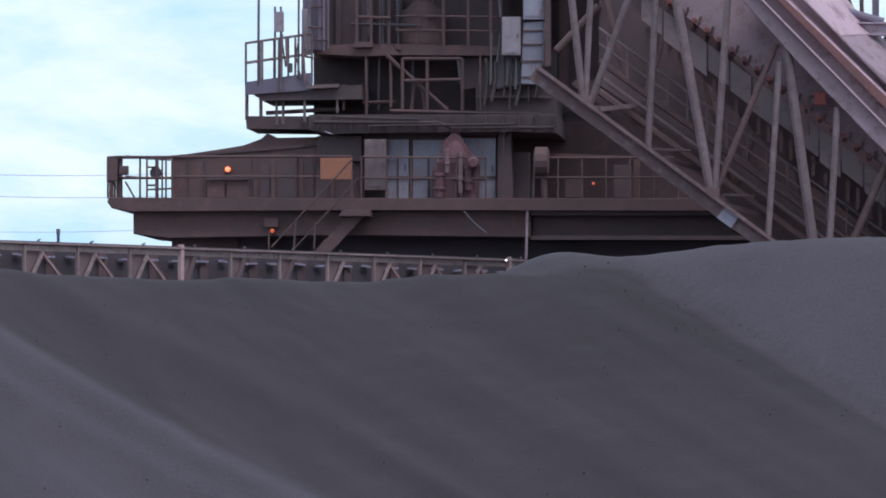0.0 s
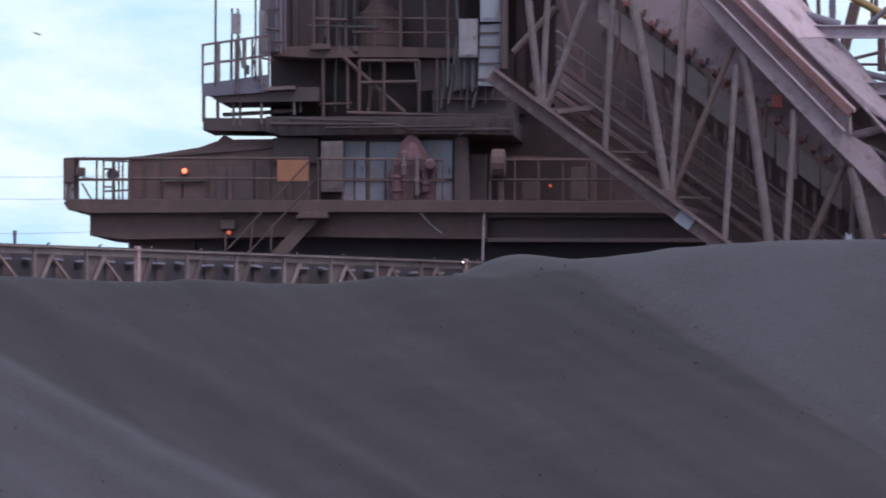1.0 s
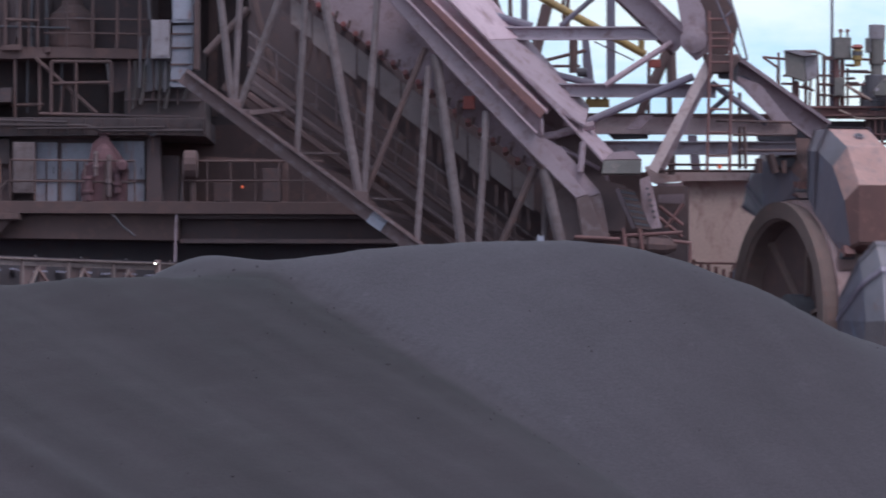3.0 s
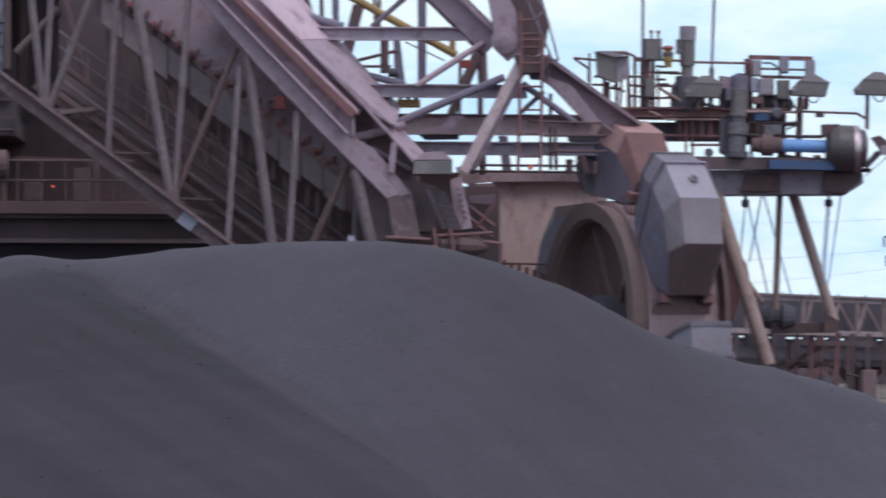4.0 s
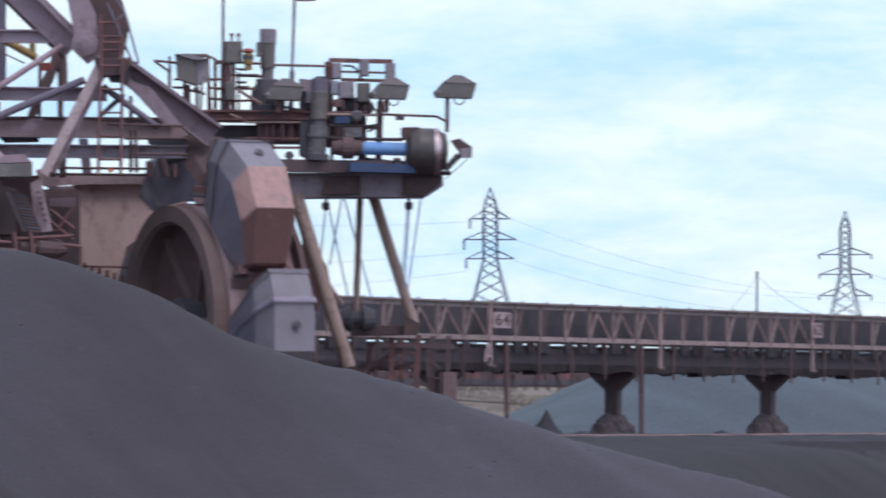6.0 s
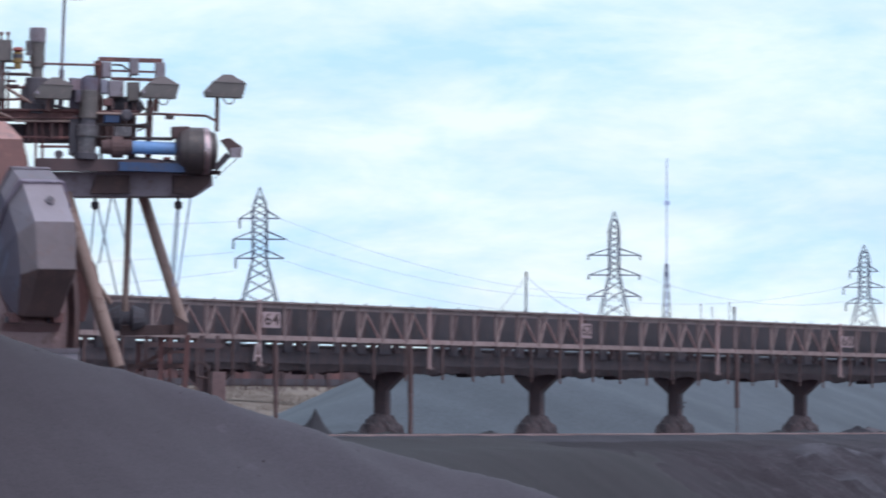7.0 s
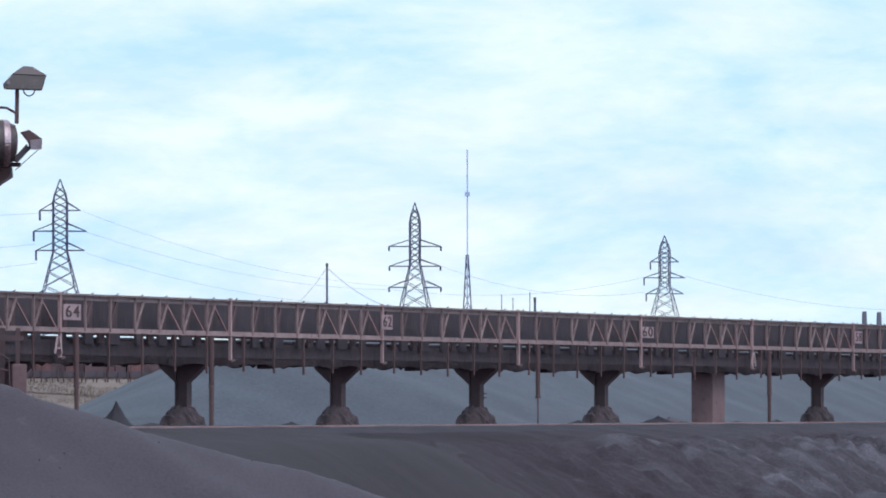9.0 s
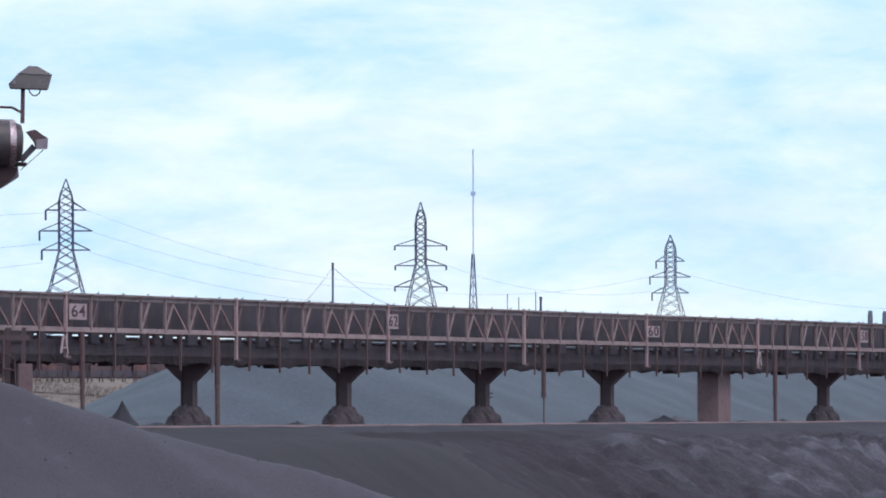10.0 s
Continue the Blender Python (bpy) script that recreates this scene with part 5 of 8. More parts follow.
# Slewing drive, caked in red dust.
drive = thing("slewing_drive", (-12.13, 186.30, 6.76), "bulky slewing drive caked in pink-red ore dust", "motor")
one("gear_case", lambda bm: slab(bm, [(-12.77, 186.20, 6.75), (-12.79, 186.20, 7.52), (-12.66, 186.20, 7.79), (-12.36, 186.20, 7.95), (-11.68, 186.20, 7.92), (-11.45, 186.20, 7.72), (-11.50, 186.20, 6.75)], 0.9, 0.06), M_REDDUST, drive)
one("motor", lambda bm: lathe(bm, (-12.13, 186.60, 7.77), (-12.13, 186.60, 8.78), [(0, 0.42), (0.25, 0.40), (0.5, 0.30), (0.72, 0.17), (0.9, 0.13), (0.92, 0.19), (1.0, 0.19)], 14), M_REDDUST, drive)
one("brake_hood", lambda bm: slab(bm, [(-12.47, 186.40, 8.42), (-12.21, 186.40, 8.65), (-11.99, 186.40, 8.58), (-11.53, 186.40, 7.93), (-12.62, 186.40, 7.74)], 0.4, 0.04), M_REDDUST, drive)
for x, y, z0, z1, r in ((-12.55, 186.1, 6.78, 7.5, 0.13), (-11.95, 186.05, 6.9, 8.1, 0.07), (-11.72, 186.1, 7.0, 7.7, 0.11), (-12.33, 186.0, 7.5, 8.2, 0.06)):
    one("oil_pipe", lambda bm: lathe(bm, (x, y, z0), (x, y, z1), [(0, r), (0.3, r), (0.32, r * 1.35), (0.4, r * 1.35), (0.42, r), (0.85, r), (0.87, r * 1.3), (1, r * 1.1)], 10), M_MID if r < 0.1 else M_REDDUST, drive)
one("guard_rib", lambda bm: bar(bm, (-12.06, 186.10, 7.84), (-12.10, 186.10, 6.78), 0.06, 0.06), M_BROWN, drive)
one("side_motor", lambda bm: lathe(bm, (-11.58, 186.10, 7.79), (-11.56, 185.80, 7.77), [(0, 0.17), (0.7, 0.17), (1, 0.12)], 12), M_REDDUST, drive)
drum = thing("cable_drum", (-9.65, 186.20, 6.75), "brown dust-caked cable drum on a post", "drum")
one("drum", lambda bm: lathe(bm, (-9.84, 186.20, 7.82), (-9.41, 186.20, 7.82), [(0, 0.3), (0.1, 0.42), (0.9, 0.42), (1, 0.3)], 14), M_BROWN, drum)
one("post", lambda bm: tube(bm, (-9.57, 186.20, 7.51), (-9.54, 186.20, 6.71), 0.09, 8), M_BROWN, drum)
one("bracket", lambda bm: bar(bm, (-9.86, 186.20, 7.30), (-9.86, 186.20, 6.71), 0.08, 0.1), M_DARK, drum)

# ---- slewing superstructure ----
house = thing("slewing_house", (-13.11, 190.00, 8.77), "tall dark brown slewing tower with platforms and cabinets", "machine tower")
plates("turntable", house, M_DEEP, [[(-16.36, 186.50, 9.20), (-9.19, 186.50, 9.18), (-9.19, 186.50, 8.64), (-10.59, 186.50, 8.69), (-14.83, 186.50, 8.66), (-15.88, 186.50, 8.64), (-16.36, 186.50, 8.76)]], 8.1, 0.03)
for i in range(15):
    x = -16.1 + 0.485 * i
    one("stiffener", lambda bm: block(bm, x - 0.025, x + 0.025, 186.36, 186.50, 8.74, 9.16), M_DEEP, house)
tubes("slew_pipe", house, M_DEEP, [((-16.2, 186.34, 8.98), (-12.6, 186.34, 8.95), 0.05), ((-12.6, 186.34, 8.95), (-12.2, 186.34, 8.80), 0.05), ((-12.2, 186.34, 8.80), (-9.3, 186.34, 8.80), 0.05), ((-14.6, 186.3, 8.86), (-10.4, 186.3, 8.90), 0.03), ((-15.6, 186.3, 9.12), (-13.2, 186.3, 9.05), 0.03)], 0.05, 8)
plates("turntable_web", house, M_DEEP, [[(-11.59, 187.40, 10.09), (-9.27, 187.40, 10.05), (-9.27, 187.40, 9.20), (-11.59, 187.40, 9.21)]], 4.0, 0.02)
plates("lower_platform", house, M_SHADE, [[(-18.28, 187.50, 9.21), (-16.45, 187.50, 9.20), (-16.45, 187.50, 8.82), (-18.26, 187.50, 8.85)]], 3.5)
bars("platform_ledge", house, M_MID, [((-17.76, 188.40, 9.34), (-15.64, 188.40, 9.45)), ((-16.45, 187.30, 10.03), (-15.55, 187.30, 10.07))], 0.1, 0.4)
tubes("hanger", house, M_TUBE, [((-18.26, 187.60, 9.88), (-18.26, 187.60, 9.11), 0.05), ((-17.85, 187.60, 9.96), (-17.85, 187.60, 8.95), 0.05), ((-17.38, 187.50, 9.96), (-17.38, 187.50, 8.96)), ((-17.19, 187.50, 9.96), (-17.19, 187.50, 8.97)),
                               ((-16.56, 187.40, 10.15), (-16.56, 187.40, 9.03)), ((-15.61, 187.40, 10.08), (-15.61, 187.40, 9.29))], 0.04)
plates("fascia", house, M_BLUEGREY, [[(-18.28, 187.20, 10.18), (-16.33, 187.20, 10.45), (-16.33, 187.20, 9.94), (-18.27, 187.20, 9.81)]], 0.08, 0.01)
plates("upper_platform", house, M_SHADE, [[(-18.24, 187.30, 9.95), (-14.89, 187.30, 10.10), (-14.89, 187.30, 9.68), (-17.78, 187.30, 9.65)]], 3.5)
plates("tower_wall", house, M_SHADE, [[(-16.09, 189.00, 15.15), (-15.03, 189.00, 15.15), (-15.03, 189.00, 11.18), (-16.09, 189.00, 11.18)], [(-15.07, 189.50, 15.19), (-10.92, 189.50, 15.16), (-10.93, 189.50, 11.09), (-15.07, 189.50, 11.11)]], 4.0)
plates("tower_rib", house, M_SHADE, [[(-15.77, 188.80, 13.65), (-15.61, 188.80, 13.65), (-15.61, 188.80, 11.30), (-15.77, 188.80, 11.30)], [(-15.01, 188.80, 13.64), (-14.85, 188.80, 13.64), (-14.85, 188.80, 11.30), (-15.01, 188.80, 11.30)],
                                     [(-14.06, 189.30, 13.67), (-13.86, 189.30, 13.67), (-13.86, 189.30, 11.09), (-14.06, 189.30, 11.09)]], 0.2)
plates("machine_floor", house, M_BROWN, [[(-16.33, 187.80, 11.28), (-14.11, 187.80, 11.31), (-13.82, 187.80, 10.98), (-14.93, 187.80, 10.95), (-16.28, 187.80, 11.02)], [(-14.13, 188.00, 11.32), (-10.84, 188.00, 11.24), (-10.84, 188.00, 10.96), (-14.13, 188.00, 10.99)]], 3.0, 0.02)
# Unseen slab added above the tower only to shade what lies below.
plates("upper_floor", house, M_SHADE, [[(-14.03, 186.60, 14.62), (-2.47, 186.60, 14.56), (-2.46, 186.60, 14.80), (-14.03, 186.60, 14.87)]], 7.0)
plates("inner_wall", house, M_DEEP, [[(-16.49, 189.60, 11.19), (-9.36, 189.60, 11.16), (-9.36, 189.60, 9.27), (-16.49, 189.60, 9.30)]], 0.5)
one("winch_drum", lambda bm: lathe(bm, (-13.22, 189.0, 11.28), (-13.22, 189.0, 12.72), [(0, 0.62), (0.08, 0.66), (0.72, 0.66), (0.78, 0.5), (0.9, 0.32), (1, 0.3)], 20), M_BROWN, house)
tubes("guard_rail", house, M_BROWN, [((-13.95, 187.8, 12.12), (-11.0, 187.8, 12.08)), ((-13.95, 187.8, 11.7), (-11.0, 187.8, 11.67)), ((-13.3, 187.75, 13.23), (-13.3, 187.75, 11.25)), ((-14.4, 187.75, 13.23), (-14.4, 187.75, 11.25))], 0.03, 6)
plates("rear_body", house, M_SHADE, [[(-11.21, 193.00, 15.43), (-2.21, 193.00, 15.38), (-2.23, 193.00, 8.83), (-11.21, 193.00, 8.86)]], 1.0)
plates("rear_rib", house, M_BROWN, [[(-9.42, 192.60, 14.22), (-9.15, 192.60, 14.21), (-9.16, 192.60, 9.51), (-9.43, 192.60, 9.51)], [(-7.74, 192.60, 14.21), (-7.54, 192.60, 14.21), (-7.55, 192.60, 9.50), (-7.75, 192.60, 9.50)]], 0.3)
plates("gusset", house, M_SHADE, [[(-12.10, 188.40, 10.89), (-10.94, 188.40, 10.96), (-11.19, 188.40, 10.14), (-12.10, 188.40, 9.98)], [(-15.48, 190.00, 10.94), (-14.78, 190.00, 10.94), (-14.78, 190.00, 9.57), (-15.11, 190.00, 9.58)]], 0.3)
tubes("stanchion", house, M_BROWN, [((-15.07, 187.70, 13.24), (-15.07, 187.70, 11.27)), ((-14.65, 187.70, 13.24), (-14.65, 187.70, 11.24)), ((-14.14, 187.80, 13.24), (-14.14, 187.80, 11.27)), ((-12.55, 187.80, 13.23), (-12.55, 187.80, 11.23)),
                                  ((-11.84, 187.80, 13.23), (-11.84, 187.80, 11.26)), ((-11.18, 187.70, 13.22), (-11.18, 187.70, 11.22)), ((-14.81, 187.90, 11.02), (-14.81, 187.90, 9.23)), ((-14.09, 187.90, 10.95), (-14.09, 187.90, 9.47)),
                                  ((-15.44, 187.60, 10.12), (-15.44, 187.60, 9.38))], 0.045)
tubes("guard_rail", house, M_BROWN, [((-15.07, 187.70, 12.09), (-14.10, 187.70, 12.05)), ((-13.74, 187.70, 10.87), (-12.00, 187.70, 10.86)), ((-13.74, 187.70, 10.23), (-12.00, 187.70, 10.26)), ((-13.74, 187.70, 10.87), (-13.74, 187.70, 9.36)),
                                   ((-13.02, 187.70, 10.87), (-13.02, 187.70, 9.36)), ((-12.00, 187.70, 10.86), (-12.00, 187.70, 9.32)), ((-14.10, 187.70, 9.36), (-11.48, 187.70, 9.29)), ((-14.97, 188.20, 9.62), (-13.98, 188.20, 9.65))], 0.05)
tubes("brace", house, M_BROWN, [((-14.21, 187.80, 10.98), (-12.44, 187.80, 9.38), 0.06), ((-13.39, 188.00, 10.30), (-13.50, 188.00, 9.38), 0.05), ((-13.22, 188.00, 10.29), (-13.11, 188.00, 9.37), 0.04)], 0.05)
plates("front_column", house, M_WHITE, [[(-10.26, 187.00, 10.10), (-10.19, 187.00, 11.86), (-9.61, 187.00, 11.89), (-9.64, 187.00, 10.72), (-9.84, 187.00, 10.07)]], 0.7, 0.03)
for z in (10.28, 10.74, 11.22, 11.62):
    one("column_seam", lambda bm: block(bm, -10.25, -9.62, 186.96, 187.0, z - 0.025, z + 0.025), M_BROWN, house)
plates("front_column", house, M_BROWN, [[(-9.55, 186.60, 13.30), (-9.39, 186.60, 13.30), (-9.39, 186.60, 10.57), (-9.55, 186.60, 10.57)]], 0.4, 0.02)
plates("cable_run", house, M_DARK, [[(-10.96, 187.20, 10.93), (-10.34, 187.20, 10.93), (-10.24, 187.20, 10.08), (-10.99, 187.20, 9.95)]], 0.5, 0.05)
for i, x in enumerate((-11.45, -11.28, -11.0, -10.78, -10.55, -10.3, -10.05, -9.8)):
    tubes("hose", house, M_OILBLACK if i % 3 else M_BROWN, [((x, 187.2, 10.95 - 0.1 * (i % 3)), (x + 0.05 * (i % 2), 187.15, 10.2)), ((x + 0.05 * (i % 2), 187.15, 10.2), (x - 0.06 * (i % 3), 187.2, 9.35 + 0.12 * (i % 4)))], 0.028 + 0.012 * (i % 3), 6)
bars("slew_ledge", house, M_SHADE, [((-12.5, 186.9, 9.27), (-9.7, 186.9, 9.24), 0.05, 0.3), ((-11.6, 187.3, 9.75), (-9.4, 187.3, 9.72), 0.06, 0.1)], 0.05, 0.2)
tubes("hose", house, M_DARK, [((-10.91, 187.00, 12.85), (-10.85, 187.00, 12.03)), ((-10.85, 187.00, 11.54), (-10.95, 187.00, 10.72)), ((-10.62, 187.00, 10.92), (-10.68, 187.00, 10.07)), ((-10.39, 187.00, 10.88), (-10.42, 187.00, 9.94)), ((-11.11, 187.00, 11.54), (-11.14, 187.00, 10.07))], 0.035, 6)
railing("platform_railing", [(-16.48, 190.50, 10.64), (-18.57, 190.50, 10.35), (-18.25, 187.20, 10.16), (-16.33, 187.20, 10.43)], 1.15, 0.45, None, M_TUBE, 0.035, (1.0, 0.5), "pale tubular railing round the upper platform", "railings of the machine")
boxed("white_cabinet", quad((-10.19, 186.90, 13.49), (-9.58, 186.90, 11.94)), 0.7, M_WHITE, "white sheet-steel cabinet high on the tower", "cabinet")
boxed("pale_cabinet", quad((-10.80, 186.80, 12.02), (-10.26, 186.80, 10.91)), 0.6, M_GREY, "pale grey cabinet hanging on the tower", "cabinet")
tubes("service_pipe", house, M_TUBE, [((-14.78, 188.40, 13.31), (-14.78, 188.40, 11.60)), ((-17.06, 187.00, 11.49), (-17.03, 187.00, 10.61))], 0.035)
tubes("service_pipe", house, M_DARK, [((-14.36, 188.50, 13.32), (-14.37, 188.50, 11.21)), ((-13.95, 188.60, 13.32), (-13.93, 188.60, 11.28)), ((-14.84, 188.60, 11.08), (-14.83, 188.60, 9.53)), ((-14.46, 188.40, 11.00), (-14.50, 188.40, 9.42)),
                                       ((-13.49, 188.60, 11.04), (-13.51, 188.60, 9.36)), ((-15.28, 188.30, 11.92), (-13.25, 188.30, 11.87)), ((-13.09, 188.30, 12.15), (-11.85, 188.30, 12.09)), ((-15.47, 188.20, 9.88), (-14.81, 188.20, 9.81)), ((-12.17, 188.10, 11.01), (-12.07, 188.10, 10.16))], 0.04)
tubes("riser_pipe", house, M_BLUEGREY, [((-16.12, 187.40, 13.23), (-16.12, 187.40, 11.13)), ((-16.00, 187.40, 13.23), (-16.00, 187.40, 11.09)), ((-15.90, 187.60, 13.24), (-15.90, 187.60, 11.17))], 0.04)
tubes("tower_bracket", house, M_BROWN, [((-16.40, 187.30, 12.34), (-16.04, 187.30, 12.37)), ((-16.44, 187.30, 11.78), (-16.01, 187.30, 11.74)), ((-16.27, 187.30, 11.42), (-15.88, 187.30, 11.38)), ((-16.54, 187.30, 10.93), (-16.21, 187.30, 10.86)), ((-16.34, 187.30, 10.86), (-16.34, 187.30, 10.11))], 0.03)
tubes("slack_cable", house, M_DARK, [((-16.68, 187.10, 11.57), (-16.78, 187.10, 10.92)), ((-16.78, 187.10, 10.92), (-16.65, 187.10, 10.29)), ((-16.65, 187.10, 10.29), (-16.39, 187.10, 10.10)), ((-17.17, 187.10, 11.25), (-17.08, 187.10, 10.62))], 0.022, 6)
plates("tower_fitting", house, M_BROWN, [[(-15.15, 187.60, 11.35), (-14.59, 187.60, 11.36), (-14.59, 187.60, 11.20), (-15.15, 187.60, 11.20)], [(-13.95, 187.90, 11.28), (-13.79, 187.90, 11.28), (-13.79, 187.90, 11.15), (-13.95, 187.90, 11.15)]], 0.3, 0.01)
tank = thing("air_tank", (-16.40, 188.00, 11.10), "tall pale blue-grey cylinder beside the tower", "tank")
one("shell", lambda bm: lathe(bm, (-16.33, 188.00, 11.10), (-16.33, 188.00, 13.27), [(0, 0.30), (0.02, 0.34), (0.97, 0.34), (1, 0.2)], 18), M_BLUEGREY, tank, smooth=False)
boxed("side_cabinet", quad((-16.66, 187.60, 12.32), (-16.40, 187.60, 11.07)), 0.5, M_GREY, "narrow pale cabinet by the platform railing", "cabinet")
lamp_box = thing("mast_device", (-17.31, 187.30, 10.18), "pale instrument box on twin rods at the platform", "instrument")
one("box", lambda bm: slab(bm, quad((-17.44, 187.30, 12.23), (-17.18, 187.30, 11.65)), 0.3, 0.03), M_GREY, lamp_box)
tubes("rod", lamp_box, M_DARK, [((-17.42, 187.40, 12.38), (-17.42, 187.40, 10.12)), ((-17.25, 187.40, 12.38), (-17.25, 187.40, 10.12))], 0.03)
rod = thing("aerial_rod", (-17.89, 187.20, 10.11), "thin dark aerial rod on the platform", "aerial", "rods on the tower")
tubes("rod", rod, M_DARK, [((-17.87, 187.20, 13.38), (-17.89, 187.20, 10.11))], 0.035)
rod = thing("aerial_rod", (-16.72, 187.20, 10.27), "thin dark aerial rod on the platform", "aerial", "rods on the tower")
tubes("rod", rod, M_DARK, [((-16.71, 187.20, 13.38), (-16.72, 187.20, 10.27))], 0.03)
pole = thing("leaning_pole", (-16.52, 187.10, 10.10), "pale bent pole leaning on the railing", "pole")
tubes("pole", pole, M_TUBE, [((-16.30, 187.10, 12.88), (-16.58, 187.10, 11.08)), ((-16.58, 187.10, 11.08), (-16.52, 187.10, 10.10)), ((-17.19, 187.10, 11.57), (-17.22, 187.10, 9.90))], 0.04)
boxed("hanging_lamp", quad((-17.04, 187.10, 10.72), (-16.90, 187.10, 10.46)), 0.2, M_DARK, "small dark lamp hung on the platform rail", "lamp", doors=False)

# ---- the boom ----
boom = thing("boom", (-2.85, 178.00, 5.20), "long dusty mauve lattice boom sloping down to the wheel", "boom")
one("bottom_chord", lambda bm: bar(bm, (-9.30, 176.00, 9.84), (-2.04, 176.00, 4.46), 0.44, 0.4), M_CHORD, boom)
one("chord_flange", lambda bm: bar(bm, (-9.18, 175.80, 9.94), (-1.93, 175.80, 4.56), 0.06, 0.5), M_CHORD, boom)
one("bottom_chord", lambda bm: bar(bm, (-8.38, 181.00, 9.91), (-0.84, 181.00, 4.54), 0.4, 0.4), M_BROWN, boom)
one("splice_plate", lambda bm: bar(bm, (-4.23, 175.75, 6.01), (-3.85, 175.75, 5.74), 0.36, 0.05), M_WHITE, boom, "pale bright splice plate")
tubes("lattice_tube", boom, M_TUBE, [((-8.38, 176.00, 12.72), (-7.95, 176.00, 8.96), 0.103), ((-7.72, 176.00, 12.72), (-7.91, 176.00, 8.96), 0.086), ((-6.46, 176.00, 12.56), (-7.80, 176.00, 8.91), 0.095), ((-5.94, 176.00, 12.71), (-6.21, 176.00, 7.73), 0.086),
                                    ((-5.60, 176.00, 12.71), (-4.52, 176.00, 6.65), 0.129), ((-3.98, 176.00, 12.70), (-4.40, 176.00, 6.65), 0.095), ((-2.65, 176.00, 10.09), (-2.98, 176.00, 5.04), 0.086),
                                    ((-2.45, 176.00, 10.40), (-1.70, 176.00, 4.88), 0.138), ((-1.08, 176.00, 8.86), (-1.32, 176.00, 4.88), 0.095)], 0.12, 10)
tubes("dark_brace", boom, M_BROWN, [((-2.73, 176.20, 10.59), (-4.45, 176.20, 6.43), 0.086), ((0.24, 176.20, 7.33), (-0.71, 176.20, 5.15), 0.103)], 0.1, 10)
tubes("lattice_tube", boom, M_TUBE, [((0.49, 176.00, 7.29), (0.98, 176.00, 5.07), 0.163), ((0.58, 177.00, 7.33), (0.48, 177.00, 5.10), 0.1)], 0.12, 10)
for g in ((-7.93, 9.06), (-4.46, 6.55),):
    one("gusset", lambda bm: slab(bm, [(g[0] - 0.2, 175.78, g[1] + 0.16), (g[0] + 0.2, 175.78, g[1] + 0.12), (g[0] + 0.16, 175.78, g[1] - 0.18), (g[0] - 0.14, 175.78, g[1] - 0.14)], 0.06, 0.01), M_CHORD, boom)
# Far side of the boom, in darker steel that paints the shade inside it.
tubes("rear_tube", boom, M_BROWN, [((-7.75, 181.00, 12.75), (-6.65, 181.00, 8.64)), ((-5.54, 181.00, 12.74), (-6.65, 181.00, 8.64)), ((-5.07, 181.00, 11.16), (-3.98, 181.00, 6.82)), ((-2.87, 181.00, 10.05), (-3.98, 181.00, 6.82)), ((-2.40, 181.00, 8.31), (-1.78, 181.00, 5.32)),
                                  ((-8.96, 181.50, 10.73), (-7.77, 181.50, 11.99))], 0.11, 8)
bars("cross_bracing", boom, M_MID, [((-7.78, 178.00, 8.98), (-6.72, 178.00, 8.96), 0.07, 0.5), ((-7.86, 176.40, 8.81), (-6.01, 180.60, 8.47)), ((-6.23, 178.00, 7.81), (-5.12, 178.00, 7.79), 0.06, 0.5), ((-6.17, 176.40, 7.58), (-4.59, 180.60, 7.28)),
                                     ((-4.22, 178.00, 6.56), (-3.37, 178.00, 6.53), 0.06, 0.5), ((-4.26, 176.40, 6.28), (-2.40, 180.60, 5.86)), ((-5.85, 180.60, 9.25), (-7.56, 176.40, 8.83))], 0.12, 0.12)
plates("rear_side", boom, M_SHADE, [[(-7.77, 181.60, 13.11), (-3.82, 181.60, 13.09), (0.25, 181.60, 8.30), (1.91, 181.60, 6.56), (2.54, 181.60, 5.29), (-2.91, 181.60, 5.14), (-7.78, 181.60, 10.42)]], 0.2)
# Belt cover, rollers, side boards and the walkway inside the boom.
plates("belt_hood", boom, M_MAUVE, [[(-6.66, 177.30, 12.81), (-3.42, 177.30, 12.79), (0.25, 177.30, 7.50), (0.83, 177.30, 6.65), (0.09, 177.30, 7.40), (-5.31, 177.30, 11.48)]], 0.5)
for i in range(20):
    p = V((-6.35, 177.20, 12.36)).lerp(V((0.12, 177.20, 7.34)), i / 19)
    r = one("idler_roller", lambda bm: (tube(bm, p, p + V(0, 2.4, 0), 0.078, 12), tube(bm, p - V(0, 0.06, 0), p, 0.045, 8)), M_ROLLER, boom)
    one("roller_bracket", lambda bm: bar(bm, p + V(0.13, 0.05, -0.1), p + V(0.18, 0.05, 0.1), 0.07, 0.12), M_BROWN, r)
lo, hi = V((-6.44, 177.60, 12.08)), V((0.25, 177.60, 6.97))
for i in range(11):
    a, b = lo.lerp(hi, i / 11), lo.lerp(hi, (i + 0.93) / 11)
    h = Vector((0, 0, -0.72 - 0.1 * (i % 3)))
    one("side_board", lambda bm: slab(bm, [tuple(a), tuple(b), tuple(b + h), tuple(a + h)], 0.05), M_BOARD, boom)
    for k in range(2):
        c = lo.lerp(hi, (i + 0.25 + 0.45 * k) / 11) + Vector((0, 0.3, -1.12))
        one("frame_post", lambda bm: bar(bm, c + V(0, 0, 0.3), c - V(0, 0, 0.32), 0.1, 0.1), M_BROWN, boom)
